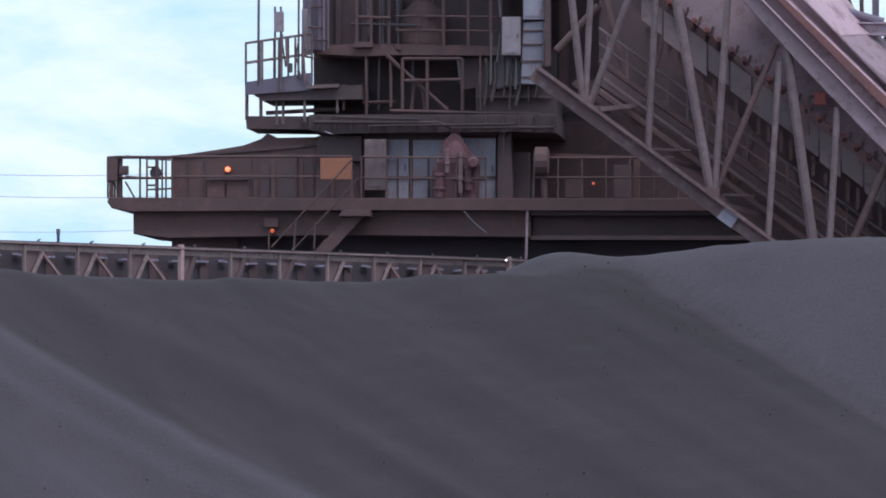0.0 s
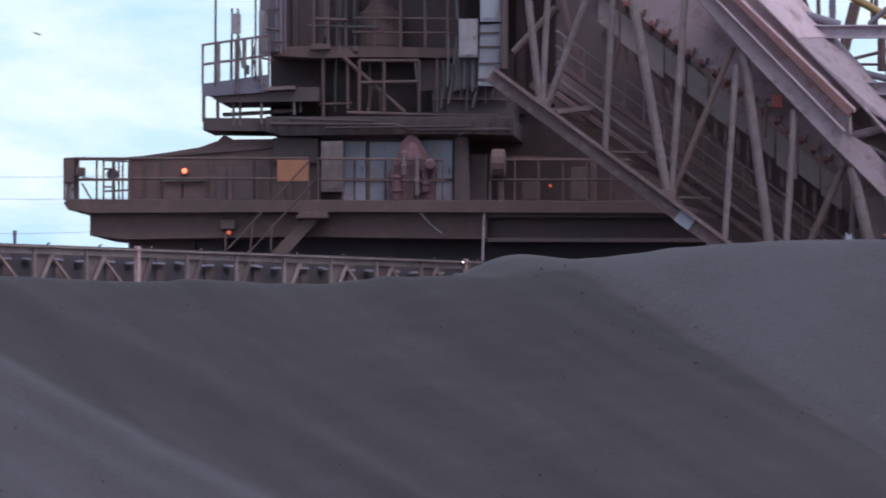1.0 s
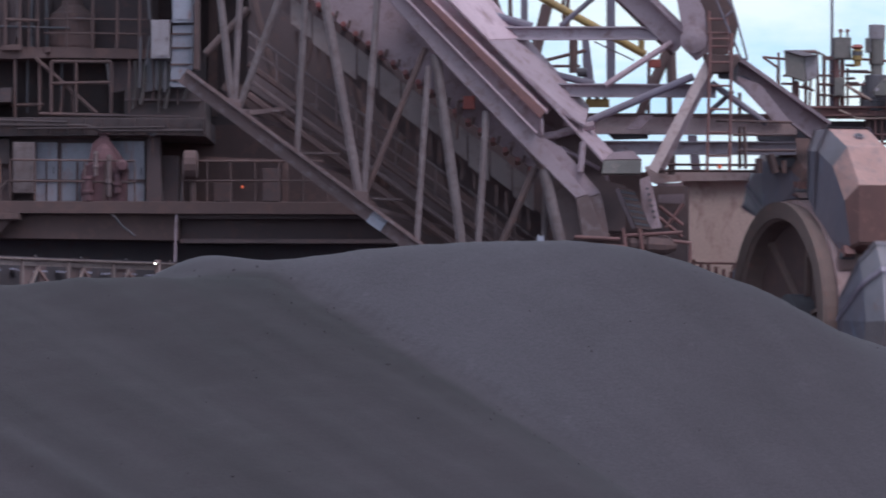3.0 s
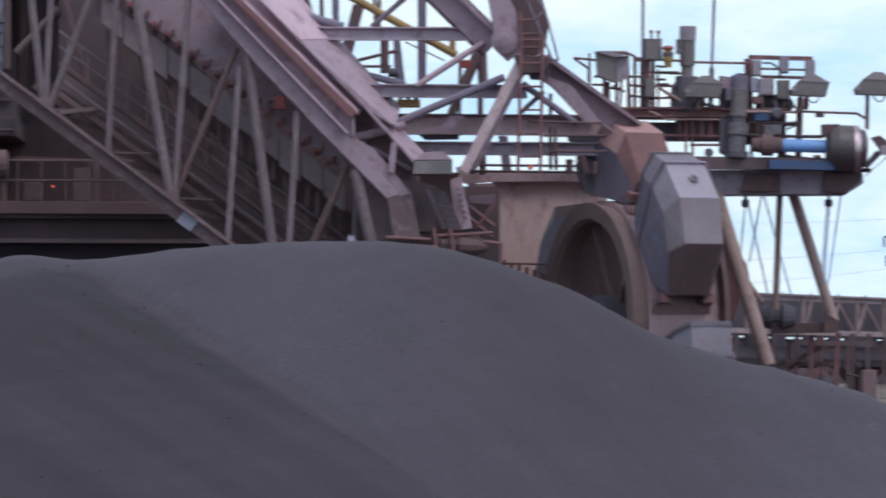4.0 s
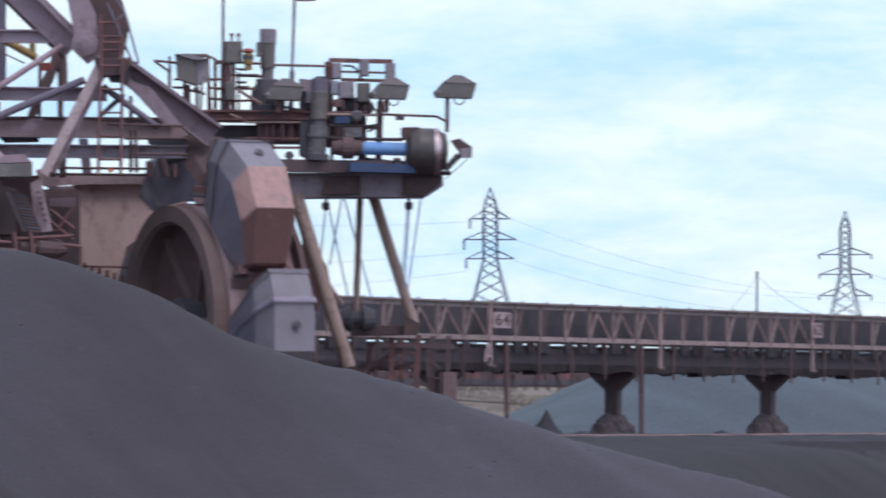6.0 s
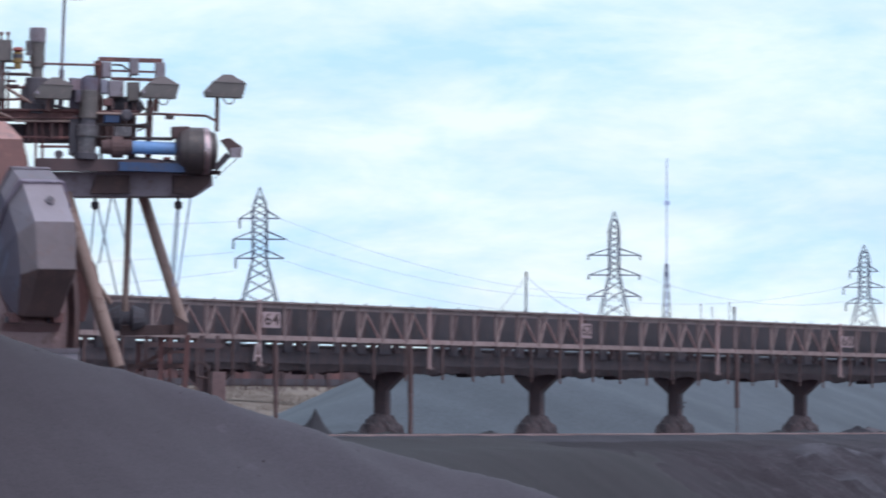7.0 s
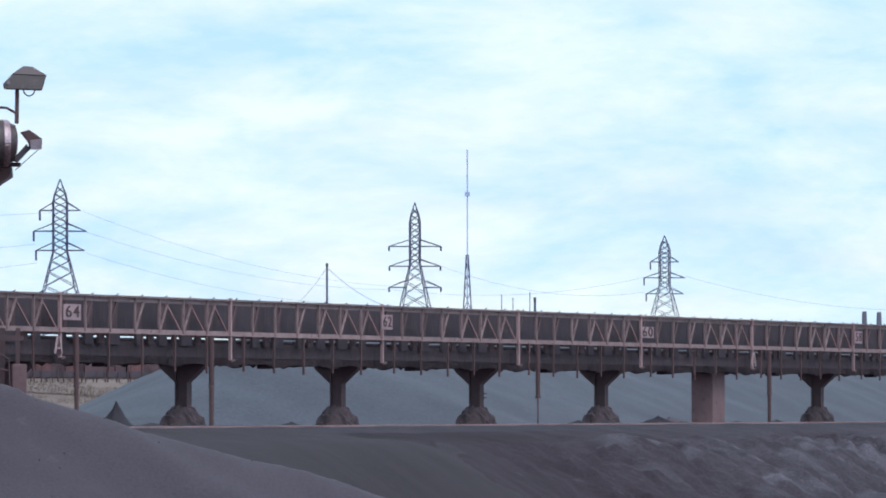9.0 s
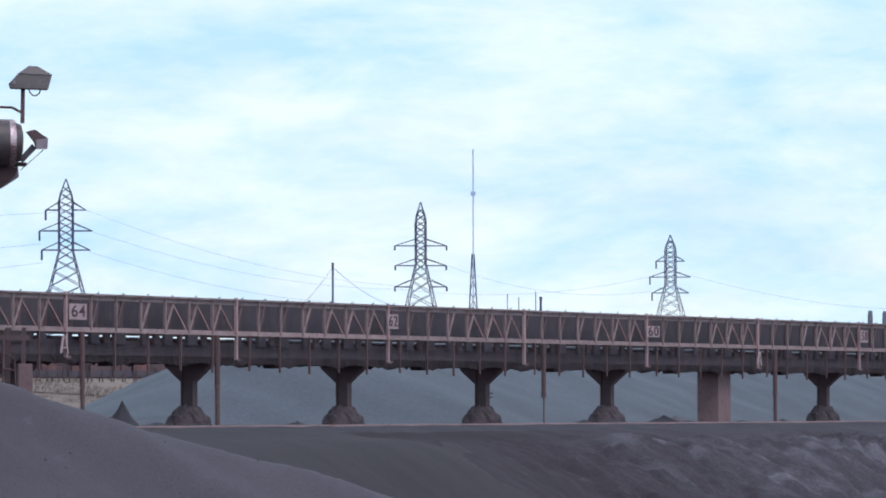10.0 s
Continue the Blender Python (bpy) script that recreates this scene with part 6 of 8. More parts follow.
# The underside's shade is put into its darker steel.
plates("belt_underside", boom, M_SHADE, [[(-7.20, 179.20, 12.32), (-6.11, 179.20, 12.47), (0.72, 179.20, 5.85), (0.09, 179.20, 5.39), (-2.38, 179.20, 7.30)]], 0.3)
for dz, r, m in ((0.0, 0.035, M_TUBE), (-0.42, 0.03, M_MID), (-0.9, 0.09, M_BROWN), (-1.32, 0.06, M_MID), (-1.75, 0.1, M_BROWN)):
    a, b = V((-7.65, 178.60, 11.19)) + V(0, 0, dz), V((0.71, 178.60, 5.14)) + V(0, 0, dz)
    one("walkway_rail" if dz > -0.8 else "walkway_stringer", lambda bm: tube(bm, a, b, r, 6), m, boom)
for i in range(15):
    p = V((-7.41, 178.60, 11.00)).lerp(V((0.25, 178.60, 5.45)), i / 14)
    one("walkway_post", lambda bm: tube(bm, p, p - V(0, 0, 0.95), 0.03, 6), M_MID, boom)
plates("walkway_plate", boom, M_MID, [[(-7.68, 179.40, 10.27), (0.25, 179.40, 5.00), (-0.69, 179.40, 5.00), (-7.68, 179.40, 9.67)]], 0.6)
own = thing("warning_horn", (-1.85, 176.60, 8.66), "small rust-red horn lamp on a bent bracket", "lamp")
one("horn", lambda bm: slab(bm, quad((-1.71, 176.60, 9.31), (-1.39, 176.60, 8.95)), 0.3, 0.04), M_RED, own)
tubes("bracket", own, M_BROWN, [((-1.85, 176.70, 9.17), (-1.88, 176.70, 8.13)), ((-1.85, 176.70, 9.17), (-1.64, 176.70, 9.20))], 0.045)

# Top covers of the boom.
plates("upper_chord", boom, M_MAUVE, [[(-4.27, 175.80, 12.49), (-3.81, 175.80, 12.49), (-1.44, 175.80, 10.07), (0.24, 175.80, 8.23), (1.67, 175.80, 6.60), (1.35, 175.80, 6.49),
                                          (-0.22, 175.80, 8.08), (-2.21, 175.80, 10.16)]], 0.5, 0.03)
plates("chord_web", boom, M_MAUVE, [[(-3.79, 176.00, 12.50), (-3.39, 176.00, 12.50), (0.38, 176.00, 8.70), (0.46, 176.00, 8.16), (0.98, 176.00, 7.87), (2.02, 176.00, 6.65), (1.55, 176.00, 6.49),
                                     (0.09, 176.00, 8.12), (-1.53, 176.00, 9.96)]], 0.3)
plates("leg_plate", boom, M_CHORD, [[(1.67, 175.82, 6.60), (2.16, 175.82, 5.37), (1.54, 175.82, 5.37), (1.35, 175.82, 6.49)], [(2.02, 176.02, 6.65), (2.27, 176.02, 5.38), (2.01, 176.02, 5.38), (1.55, 176.02, 6.49)]], 0.4, 0.02)
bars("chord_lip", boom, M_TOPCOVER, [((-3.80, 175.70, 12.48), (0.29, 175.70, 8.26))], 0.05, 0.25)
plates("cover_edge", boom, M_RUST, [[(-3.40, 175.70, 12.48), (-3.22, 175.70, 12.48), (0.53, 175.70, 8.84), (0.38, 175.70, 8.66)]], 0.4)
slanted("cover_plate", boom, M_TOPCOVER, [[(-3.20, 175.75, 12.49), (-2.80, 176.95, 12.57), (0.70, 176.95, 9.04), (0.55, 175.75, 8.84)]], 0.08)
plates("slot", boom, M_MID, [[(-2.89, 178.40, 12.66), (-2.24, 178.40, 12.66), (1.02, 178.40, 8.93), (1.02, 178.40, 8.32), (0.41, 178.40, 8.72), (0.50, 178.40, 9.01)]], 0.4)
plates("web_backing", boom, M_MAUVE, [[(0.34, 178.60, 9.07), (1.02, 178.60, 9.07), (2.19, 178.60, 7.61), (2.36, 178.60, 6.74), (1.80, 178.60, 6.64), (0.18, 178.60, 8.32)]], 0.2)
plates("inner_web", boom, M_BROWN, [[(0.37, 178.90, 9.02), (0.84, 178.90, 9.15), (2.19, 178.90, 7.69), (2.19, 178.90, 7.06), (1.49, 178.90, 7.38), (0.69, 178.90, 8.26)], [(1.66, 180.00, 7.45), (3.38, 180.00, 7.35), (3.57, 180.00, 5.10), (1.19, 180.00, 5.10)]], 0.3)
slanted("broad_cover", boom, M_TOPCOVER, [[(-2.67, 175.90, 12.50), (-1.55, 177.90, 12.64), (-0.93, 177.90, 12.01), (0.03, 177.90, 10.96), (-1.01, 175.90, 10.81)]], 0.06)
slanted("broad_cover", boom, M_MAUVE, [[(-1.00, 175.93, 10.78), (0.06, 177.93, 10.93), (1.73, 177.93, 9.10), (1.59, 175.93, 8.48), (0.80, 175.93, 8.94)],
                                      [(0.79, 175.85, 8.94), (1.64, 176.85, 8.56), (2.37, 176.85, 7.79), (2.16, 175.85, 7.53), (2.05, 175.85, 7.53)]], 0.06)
plates("chute_head", boom, M_PINK, [[(2.09, 175.60, 7.52), (2.32, 175.60, 7.73), (2.87, 175.60, 7.77), (3.12, 175.60, 7.54)]], 1.0, 0.02)
plates("chute_end", boom, M_OLIVE, [[(2.09, 175.55, 7.50), (3.12, 175.55, 7.52), (3.12, 175.55, 7.15), (2.05, 175.55, 7.15)]], 1.0, 0.02)
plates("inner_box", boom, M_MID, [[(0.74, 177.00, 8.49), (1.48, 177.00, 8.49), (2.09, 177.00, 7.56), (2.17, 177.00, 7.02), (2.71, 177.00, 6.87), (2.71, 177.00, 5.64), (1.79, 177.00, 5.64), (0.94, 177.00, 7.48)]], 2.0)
# Flat plates stand in for shade inside the hood.
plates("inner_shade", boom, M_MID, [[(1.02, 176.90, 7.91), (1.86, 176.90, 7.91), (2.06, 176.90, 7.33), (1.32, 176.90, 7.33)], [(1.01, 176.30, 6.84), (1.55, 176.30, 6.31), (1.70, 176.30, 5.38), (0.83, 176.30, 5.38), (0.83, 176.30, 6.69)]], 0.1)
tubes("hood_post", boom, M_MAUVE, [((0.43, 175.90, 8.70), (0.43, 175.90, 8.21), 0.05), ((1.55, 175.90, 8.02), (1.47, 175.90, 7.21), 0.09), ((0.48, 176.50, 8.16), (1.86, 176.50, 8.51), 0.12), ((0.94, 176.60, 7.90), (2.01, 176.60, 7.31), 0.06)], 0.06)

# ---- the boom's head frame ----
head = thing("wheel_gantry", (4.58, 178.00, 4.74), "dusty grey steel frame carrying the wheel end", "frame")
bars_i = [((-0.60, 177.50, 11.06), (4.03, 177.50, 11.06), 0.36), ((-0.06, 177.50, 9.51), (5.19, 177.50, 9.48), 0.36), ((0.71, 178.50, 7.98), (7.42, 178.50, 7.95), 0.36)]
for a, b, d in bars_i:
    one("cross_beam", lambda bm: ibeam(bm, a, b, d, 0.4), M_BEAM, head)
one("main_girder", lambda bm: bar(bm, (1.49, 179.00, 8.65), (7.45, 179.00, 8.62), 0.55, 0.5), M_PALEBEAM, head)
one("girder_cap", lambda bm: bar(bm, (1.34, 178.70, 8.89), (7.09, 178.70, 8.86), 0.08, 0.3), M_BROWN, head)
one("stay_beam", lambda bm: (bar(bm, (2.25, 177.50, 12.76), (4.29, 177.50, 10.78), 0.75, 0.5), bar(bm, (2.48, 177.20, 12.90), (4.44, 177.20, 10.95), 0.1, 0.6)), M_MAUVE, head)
# A darker bar stands in for the shaded underside of the stay beam.
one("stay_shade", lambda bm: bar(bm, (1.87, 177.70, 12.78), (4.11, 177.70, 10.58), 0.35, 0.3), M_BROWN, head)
one("strut", lambda bm: bar(bm, (5.04, 176.60, 10.33), (3.44, 176.60, 7.25), 0.27, 0.3), M_PALEBEAM, head)
one("strut_edge", lambda bm: bar(bm, (5.17, 176.80, 10.25), (3.69, 176.80, 7.32), 0.2, 0.3), M_MAUVE, head)
one("strut", lambda bm: slab(bm, [(3.32, 181.50, 7.57), (3.69, 181.50, 7.63), (3.85, 181.50, 7.46), (7.67, 181.50, 7.41), (7.67, 181.50, 7.19), (4.36, 181.50, 7.16), (3.60, 181.50, 7.09), (3.38, 181.50, 7.22)], 0.12, 0.02), M_PALEBEAM, head)
one("hanger_plate", lambda bm: slab(bm, [(3.09, 176.50, 7.03), (3.36, 176.50, 7.13), (3.68, 176.50, 5.71), (3.41, 176.50, 5.68), (3.16, 176.50, 6.24)], 0.2, 0.01), M_PINK, head)
for i in range(6):
    p = V((3.31, 176.40, 6.77)).lerp(V((3.51, 176.40, 6.00)), i / 5)
    one("slot_hole", lambda bm: block(bm, p.x - 0.06, p.x + 0.02, p.y - 0.01, p.y + 0.05, p.z - 0.03, p.z + 0.03), M_DARK, head)
one("arch", lambda bm: slab(bm, [(3.66, 181.30, 7.09), (4.38, 181.30, 7.12), (4.38, 181.30, 6.96), (3.79, 181.30, 6.87), (3.66, 181.30, 6.55)], 0.3), M_MAUVE, head)
plates("dark_bay", head, M_MID, [[(3.16, 181.00, 7.01), (4.54, 181.00, 7.01), (4.53, 181.00, 4.65), (3.16, 181.00, 4.65)]], 0.3)
plates("bay_sill", head, M_MAUVE, [[(3.68, 180.60, 6.75), (4.40, 180.60, 6.78), (4.40, 180.60, 6.50), (3.68, 180.60, 6.53)]], 0.2)
tubes("bay_pipe", head, M_RUST, [((3.63, 177.00, 6.31), (4.28, 177.00, 5.79)), ((3.60, 177.00, 6.02), (4.25, 177.00, 5.48)), ((4.28, 177.00, 6.38), (3.79, 177.00, 5.71)), ((2.61, 175.60, 5.47), (4.22, 175.60, 5.56)), ((1.31, 175.00, 5.42), (2.53, 175.00, 5.36)),
                                ((1.31, 175.00, 5.24), (2.68, 175.00, 5.15)), ((2.61, 175.50, 5.67), (2.69, 175.50, 5.13)), ((3.07, 175.50, 5.67), (3.14, 175.50, 5.06)), ((3.98, 175.20, 5.31), (4.45, 175.20, 5.25)), ((4.42, 175.20, 5.28), (4.42, 175.20, 4.79))], 0.05)
one("pump_body", lambda bm: lathe(bm, (2.69, 175.80, 5.29), (4.07, 175.80, 5.20), [(0, 0.1), (0.1, 0.24), (0.4, 0.22), (0.45, 0.3), (0.8, 0.26), (1, 0.12)], 12), M_BROWN, head)
# energy chain hanging in links
for i in range(13):
    p = V((2.73, 176.20, 6.72)).lerp(V((3.19, 176.20, 5.69)), i / 12)
    one("chain_link", lambda bm: bar(bm, p + V(-0.2, 0, 0.05), p + V(0.2, 0, -0.02), 0.055, 0.25), M_DARK if i % 2 else M_BROWN, head)
one("chain_guide", lambda bm: bar(bm, (2.47, 176.40, 6.77), (2.93, 176.40, 5.69), 0.1, 0.2), M_MAUVE, head)
# chute wall
one("chute_wall", lambda bm: slab(bm, [(4.42, 184.20, 7.29), (7.66, 184.20, 7.26), (7.66, 184.20, 3.76), (5.86, 184.20, 3.76), (4.39, 184.20, 4.88)], 1.6, 0.02), M_BEIGE, head, "rust-stained beige chute plate")
one("chute_rim", lambda bm: bar(bm, (4.39, 184.05, 7.31), (7.65, 184.05, 7.28), 0.07, 0.3), M_PALEBEAM, head)
for i in range(7):
    p = V((4.67, 181.40, 4.75)).lerp(V((5.93, 181.40, 4.34)), i / 6)
    one("tooth", lambda bm: bar(bm, p, p + V(0, 0, 0.22), 0.1, 0.08), M_RUST, head)
one("tooth_bar", lambda bm: tube(bm, (4.59, 181.50, 4.88), (6.09, 181.50, 4.85), 0.03, 6), M_RUST, head)
# sheave block
one("cheek_plate", lambda bm: slab(bm, [(3.94, 176.70, 12.86), (4.28, 176.70, 12.86), (4.86, 176.70, 11.63), (5.01, 176.70, 10.52), (4.64, 176.70, 10.27), (4.31, 176.70, 10.58), (4.27, 176.70, 11.09)], 0.2, 0.03), M_MAUVE, head)
one("cheek_plate", lambda bm: slab(bm, [(4.54, 177.40, 12.91), (5.19, 177.40, 12.91), (5.62, 177.40, 11.98), (5.81, 177.40, 11.37), (5.68, 177.40, 10.68), (5.37, 177.40, 10.38), (5.00, 177.40, 10.44), (4.85, 177.40, 11.37)], 0.3, 0.03), M_BROWN, head)
one("sheave", lambda bm: lathe(bm, (4.55, 176.50, 10.82), (4.57, 177.60, 10.88), [(0, 0.12), (0.05, 0.36), (0.3, 0.3), (0.7, 0.3), (0.9, 0.36), (1, 0.2)], 20), M_MAUVE, head)
one("node_block", lambda bm: slab(bm, [(4.82, 176.40, 10.44), (5.77, 176.40, 10.38), (5.83, 176.40, 10.26), (5.59, 176.40, 9.95), (5.00, 176.40, 9.92), (4.88, 176.40, 10.20)], 0.9, 0.03), M_BROWN, head)
tubes("cage_rail", head, M_BLUEGREY, [((5.39, 176.50, 12.08), (5.65, 176.50, 11.65)), ((5.65, 176.50, 11.65), (6.02, 176.50, 10.29)), ((6.02, 176.50, 10.29), (5.62, 176.50, 10.33)), ((5.16, 176.50, 11.93), (5.85, 176.50, 10.31)), ((5.65, 176.50, 11.65), (5.44, 176.50, 11.46))], 0.03)
tubes("rung", head, M_RUST, [((4.93, 176.60, 11.39), (5.40, 176.60, 11.39)), ((4.92, 176.60, 11.01), (5.47, 176.60, 11.01)), ((4.98, 176.60, 11.62), (5.01, 176.60, 10.45)), ((5.47, 176.60, 11.55), (5.50, 176.60, 10.39)), ((4.98, 176.60, 10.64), (5.50, 176.60, 10.64))], 0.035)
one("raker", lambda bm: (bar(bm, (5.57, 177.40, 10.25), (8.17, 178.40, 8.44), 0.62, 0.06), bar(bm, (5.68, 177.30, 10.43), (8.29, 178.30, 8.66), 0.09, 0.5), bar(bm, (5.43, 177.30, 9.97), (7.93, 178.30, 8.16), 0.07, 0.5)), M_MAUVE, head)
tubes("thin_brace", head, M_BLUEGREY, [((1.48, 176.90, 8.53), (4.56, 176.90, 9.85), 0.105), ((-1.46, 177.60, 11.72), (0.17, 177.60, 11.25), 0.120), ((0.48, 177.90, 10.03), (1.87, 177.90, 9.69), 0.098),
                                  ((5.06, 177.40, 9.70), (6.58, 177.40, 8.58), 0.090), ((5.01, 177.60, 8.90), (5.66, 177.60, 9.49), 0.068), ((5.66, 177.60, 10.02), (6.51, 177.60, 9.44), 0.098), ((0.94, 178.00, 11.28), (1.98, 178.00, 12.18), 0.075)], 0.1, 10)
tubes("pale_brace", head, M_PINK, [((2.17, 177.20, 9.62), (3.98, 177.20, 10.80), 0.083)], 0.083, 10)
plates("node_web", head, M_DARK, [[(5.11, 177.00, 10.23), (5.79, 177.00, 10.23), (5.76, 177.00, 9.77), (5.27, 177.00, 9.80)]], 0.3)
plates("gusset", head, M_MAUVE, [[(5.52, 177.30, 9.97), (6.39, 177.30, 9.66), (7.19, 177.30, 8.66), (6.76, 177.30, 8.64)], [(2.72, 177.70, 8.44), (3.11, 177.70, 8.83), (3.49, 177.70, 8.83), (3.11, 177.70, 8.44)]], 0.08)
# frame members further back
plates("rear_post", head, M_BLUEGREY, [[(2.26, 182.00, 13.07), (2.50, 182.00, 13.07), (2.50, 182.00, 9.90), (2.26, 182.00, 9.90)], [(1.57, 182.00, 11.33), (1.74, 182.00, 11.33), (1.92, 182.00, 9.90), (1.61, 182.00, 9.90)], [(4.53, 182.00, 8.47), (4.78, 182.00, 8.47), (4.91, 182.00, 7.37), (4.66, 182.00, 7.37)],
                                       [(-0.15, 182.00, 12.91), (0.05, 182.00, 12.91), (0.05, 182.00, 11.49), (-0.14, 182.00, 11.49)]], 0.3)
tubes("rear_tube", head, M_BROWN, [((0.60, 182.00, 12.12), (0.25, 182.00, 10.73), 0.16), ((1.33, 182.00, 11.25), (1.33, 182.00, 10.22), 0.12), ((1.18, 183.00, 12.98), (1.18, 183.00, 11.55), 0.06), ((1.02, 183.00, 12.98), (1.08, 183.00, 11.58), 0.05), ((3.98, 182.00, 10.85), (3.50, 182.00, 9.74), 0.15),
                                  ((4.05, 182.00, 11.01), (4.09, 182.00, 9.90), 0.14), ((3.47, 183.00, 10.83), (3.44, 183.00, 8.52), 0.05), ((4.04, 183.00, 9.63), (4.04, 183.00, 9.08), 0.08), ((4.06, 181.00, 8.43), (4.06, 181.00, 7.33), 0.1), ((3.80, 181.00, 7.83), (3.79, 181.00, 7.36), 0.09),
                                  ((0.54, 182.00, 10.57), (1.68, 182.00, 10.85), 0.05), ((0.57, 182.00, 10.41), (1.52, 182.00, 10.41), 0.04), ((3.38, 180.00, 9.48), (3.15, 180.00, 8.94), 0.12), ((5.92, 180.00, 9.56), (5.92, 180.00, 8.94), 0.05), ((-1.02, 182.00, 12.76), (-0.70, 182.00, 11.80), 0.08),
                                  ((-0.46, 182.00, 12.76), (-0.43, 182.00, 11.80), 0.06)], 0.1)
one("rear_motor", lambda bm: lathe(bm, (1.42, 181.50, 10.21), (1.70, 181.50, 10.21), [(0, 0.08), (0.1, 0.13), (1, 0.13)], 10), M_DARK, head)
tubes("low_rail", head, M_BROWN, [((3.54, 180.00, 7.57), (7.45, 180.00, 7.54)), ((3.54, 180.00, 7.40), (7.45, 180.00, 7.37)), ((5.18, 177.30, 8.66), (7.27, 177.30, 8.61)), ((5.65, 177.30, 8.27), (7.34, 177.30, 8.27)), ((5.80, 177.30, 7.84), (7.37, 177.30, 7.84)),
                                 ((6.37, 178.00, 7.65), (6.37, 178.00, 7.25), 0.1), ((6.68, 178.00, 7.76), (6.83, 178.00, 7.25), 0.12), ((7.06, 178.00, 7.60), (7.06, 178.00, 7.25), 0.07), ((5.84, 177.50, 8.51), (5.84, 177.50, 7.35), 0.05), ((5.96, 177.30, 8.50), (5.99, 177.30, 7.34), 0.05)], 0.035)
plates("rear_box", head, M_DARK, [[(6.31, 178.60, 8.36), (7.40, 178.60, 8.36), (7.40, 178.60, 8.14), (6.39, 178.60, 8.17)], [(6.62, 178.60, 7.70), (7.43, 178.60, 7.70), (7.43, 178.60, 7.46), (6.70, 178.60, 7.39)],
                                  [(2.27, 179.00, 8.37), (3.36, 179.00, 8.37), (3.36, 179.00, 8.25), (2.43, 179.00, 8.23)]], 0.4)
jib = thing("yellow_jib", (3.22, 179.50, 10.55), "yellow maintenance jib pole inside the frame", "jib crane")
tubes("pole", jib, M_YELLOW, [((0.25, 179.50, 12.27), (3.30, 179.50, 10.59), 0.11), ((3.19, 179.50, 10.99), (3.19, 179.50, 10.62), 0.09)], 0.1, 10)
tubes("rope", jib, M_DARK, [((1.89, 179.50, 10.95), (2.98, 179.50, 10.43))], 0.02, 6)
hoist = thing("chain_hoist", (1.93, 179.00, 9.09), "small yellow chain hoist under the beam", "hoist")
one("case", lambda bm: slab(bm, quad((1.65, 179.00, 9.34), (2.30, 179.00, 9.12)), 0.3, 0.03), M_YELLOW, hoist)
for i in range(3):
    p = V((1.74, 178.90, 9.40)) + V(0.22 * i, 0, 0)
    one("wheel", lambda bm: tube(bm, p, p + V(0, 0.3, 0), 0.07, 10), M_DARK, hoist)
boxed("red_box", quad((3.40, 179.00, 10.43), (3.71, 179.00, 10.21)), 0.2, M_RED, "small red box in the frame", "box", doors=False)
signal_lamp((5.32, 178.40, 7.45), 0.05, M_LAMP_DIM, "small red lamp on the frame's lower rail")
ladder = thing("head_ladder", (4.97, 176.20, 7.30), "rusty vertical ladder on the head frame", "ladder")
tubes("stile", ladder, M_RUST, [((5.00, 176.20, 10.98), (4.91, 176.20, 7.22)), ((5.58, 176.20, 10.98), (5.52, 176.20, 7.22))], 0.045)
for i in range(12):
    y = i / 11
    a, b = V((5.00, 176.20, 10.83)).lerp(V((4.91, 176.20, 7.33)), y), V((5.58, 176.20, 10.83)).lerp(V((5.52, 176.20, 7.33)), y)
    if i % 2 == 0:
        one("rung", lambda bm: tube(bm, a, b, 0.028, 6), M_RUST, ladder)

# ---- the wheel-drive platform ----
plat = thing("drive_platform", (10.65, 180.00, 6.76), "rust-brown drive platform behind the bucket wheel", "platform")
one("main_beam", lambda bm: slab(bm, [(8.58, 179.50, 7.43), (14.54, 179.50, 7.42), (14.57, 179.50, 7.07), (14.10, 179.50, 6.76), (10.31, 179.50, 6.74), (8.59, 179.50, 6.77)], 1.5, 0.03), M_BEAM, plat)
one("beam_liner", lambda bm: slab(bm, [(11.31, 179.30, 7.33), (12.25, 179.30, 7.34), (12.25, 179.30, 6.82), (11.16, 179.30, 6.82)], 0.2, 0.02), M_BROWN, plat)
one("end_bracket", lambda bm: slab(bm, [(13.43, 179.30, 7.33), (14.53, 179.30, 7.33), (14.45, 179.30, 7.09), (14.03, 179.30, 6.76), (13.43, 179.30, 6.83)], 0.3, 0.02), M_BROWN, plat)
one("upper_beam", lambda bm: bar(bm, (9.66, 179.20, 7.61), (13.73, 179.20, 7.57), 0.34, 0.5), M_COLUMN, plat)
one("deck_beam", lambda bm: bar(bm, (7.51, 180.00, 9.01), (10.96, 180.00, 9.02), 0.3, 1.2), M_BROWN, plat)
one("deck_beam", lambda bm: bar(bm, (6.58, 180.40, 8.52), (10.75, 180.40, 8.51), 0.5, 0.8), M_DARK, plat)
one("end_pin", lambda bm: tube(bm, (14.37, 179.30, 7.42), (14.76, 179.30, 7.41), 0.06, 8), M_BROWN, plat)
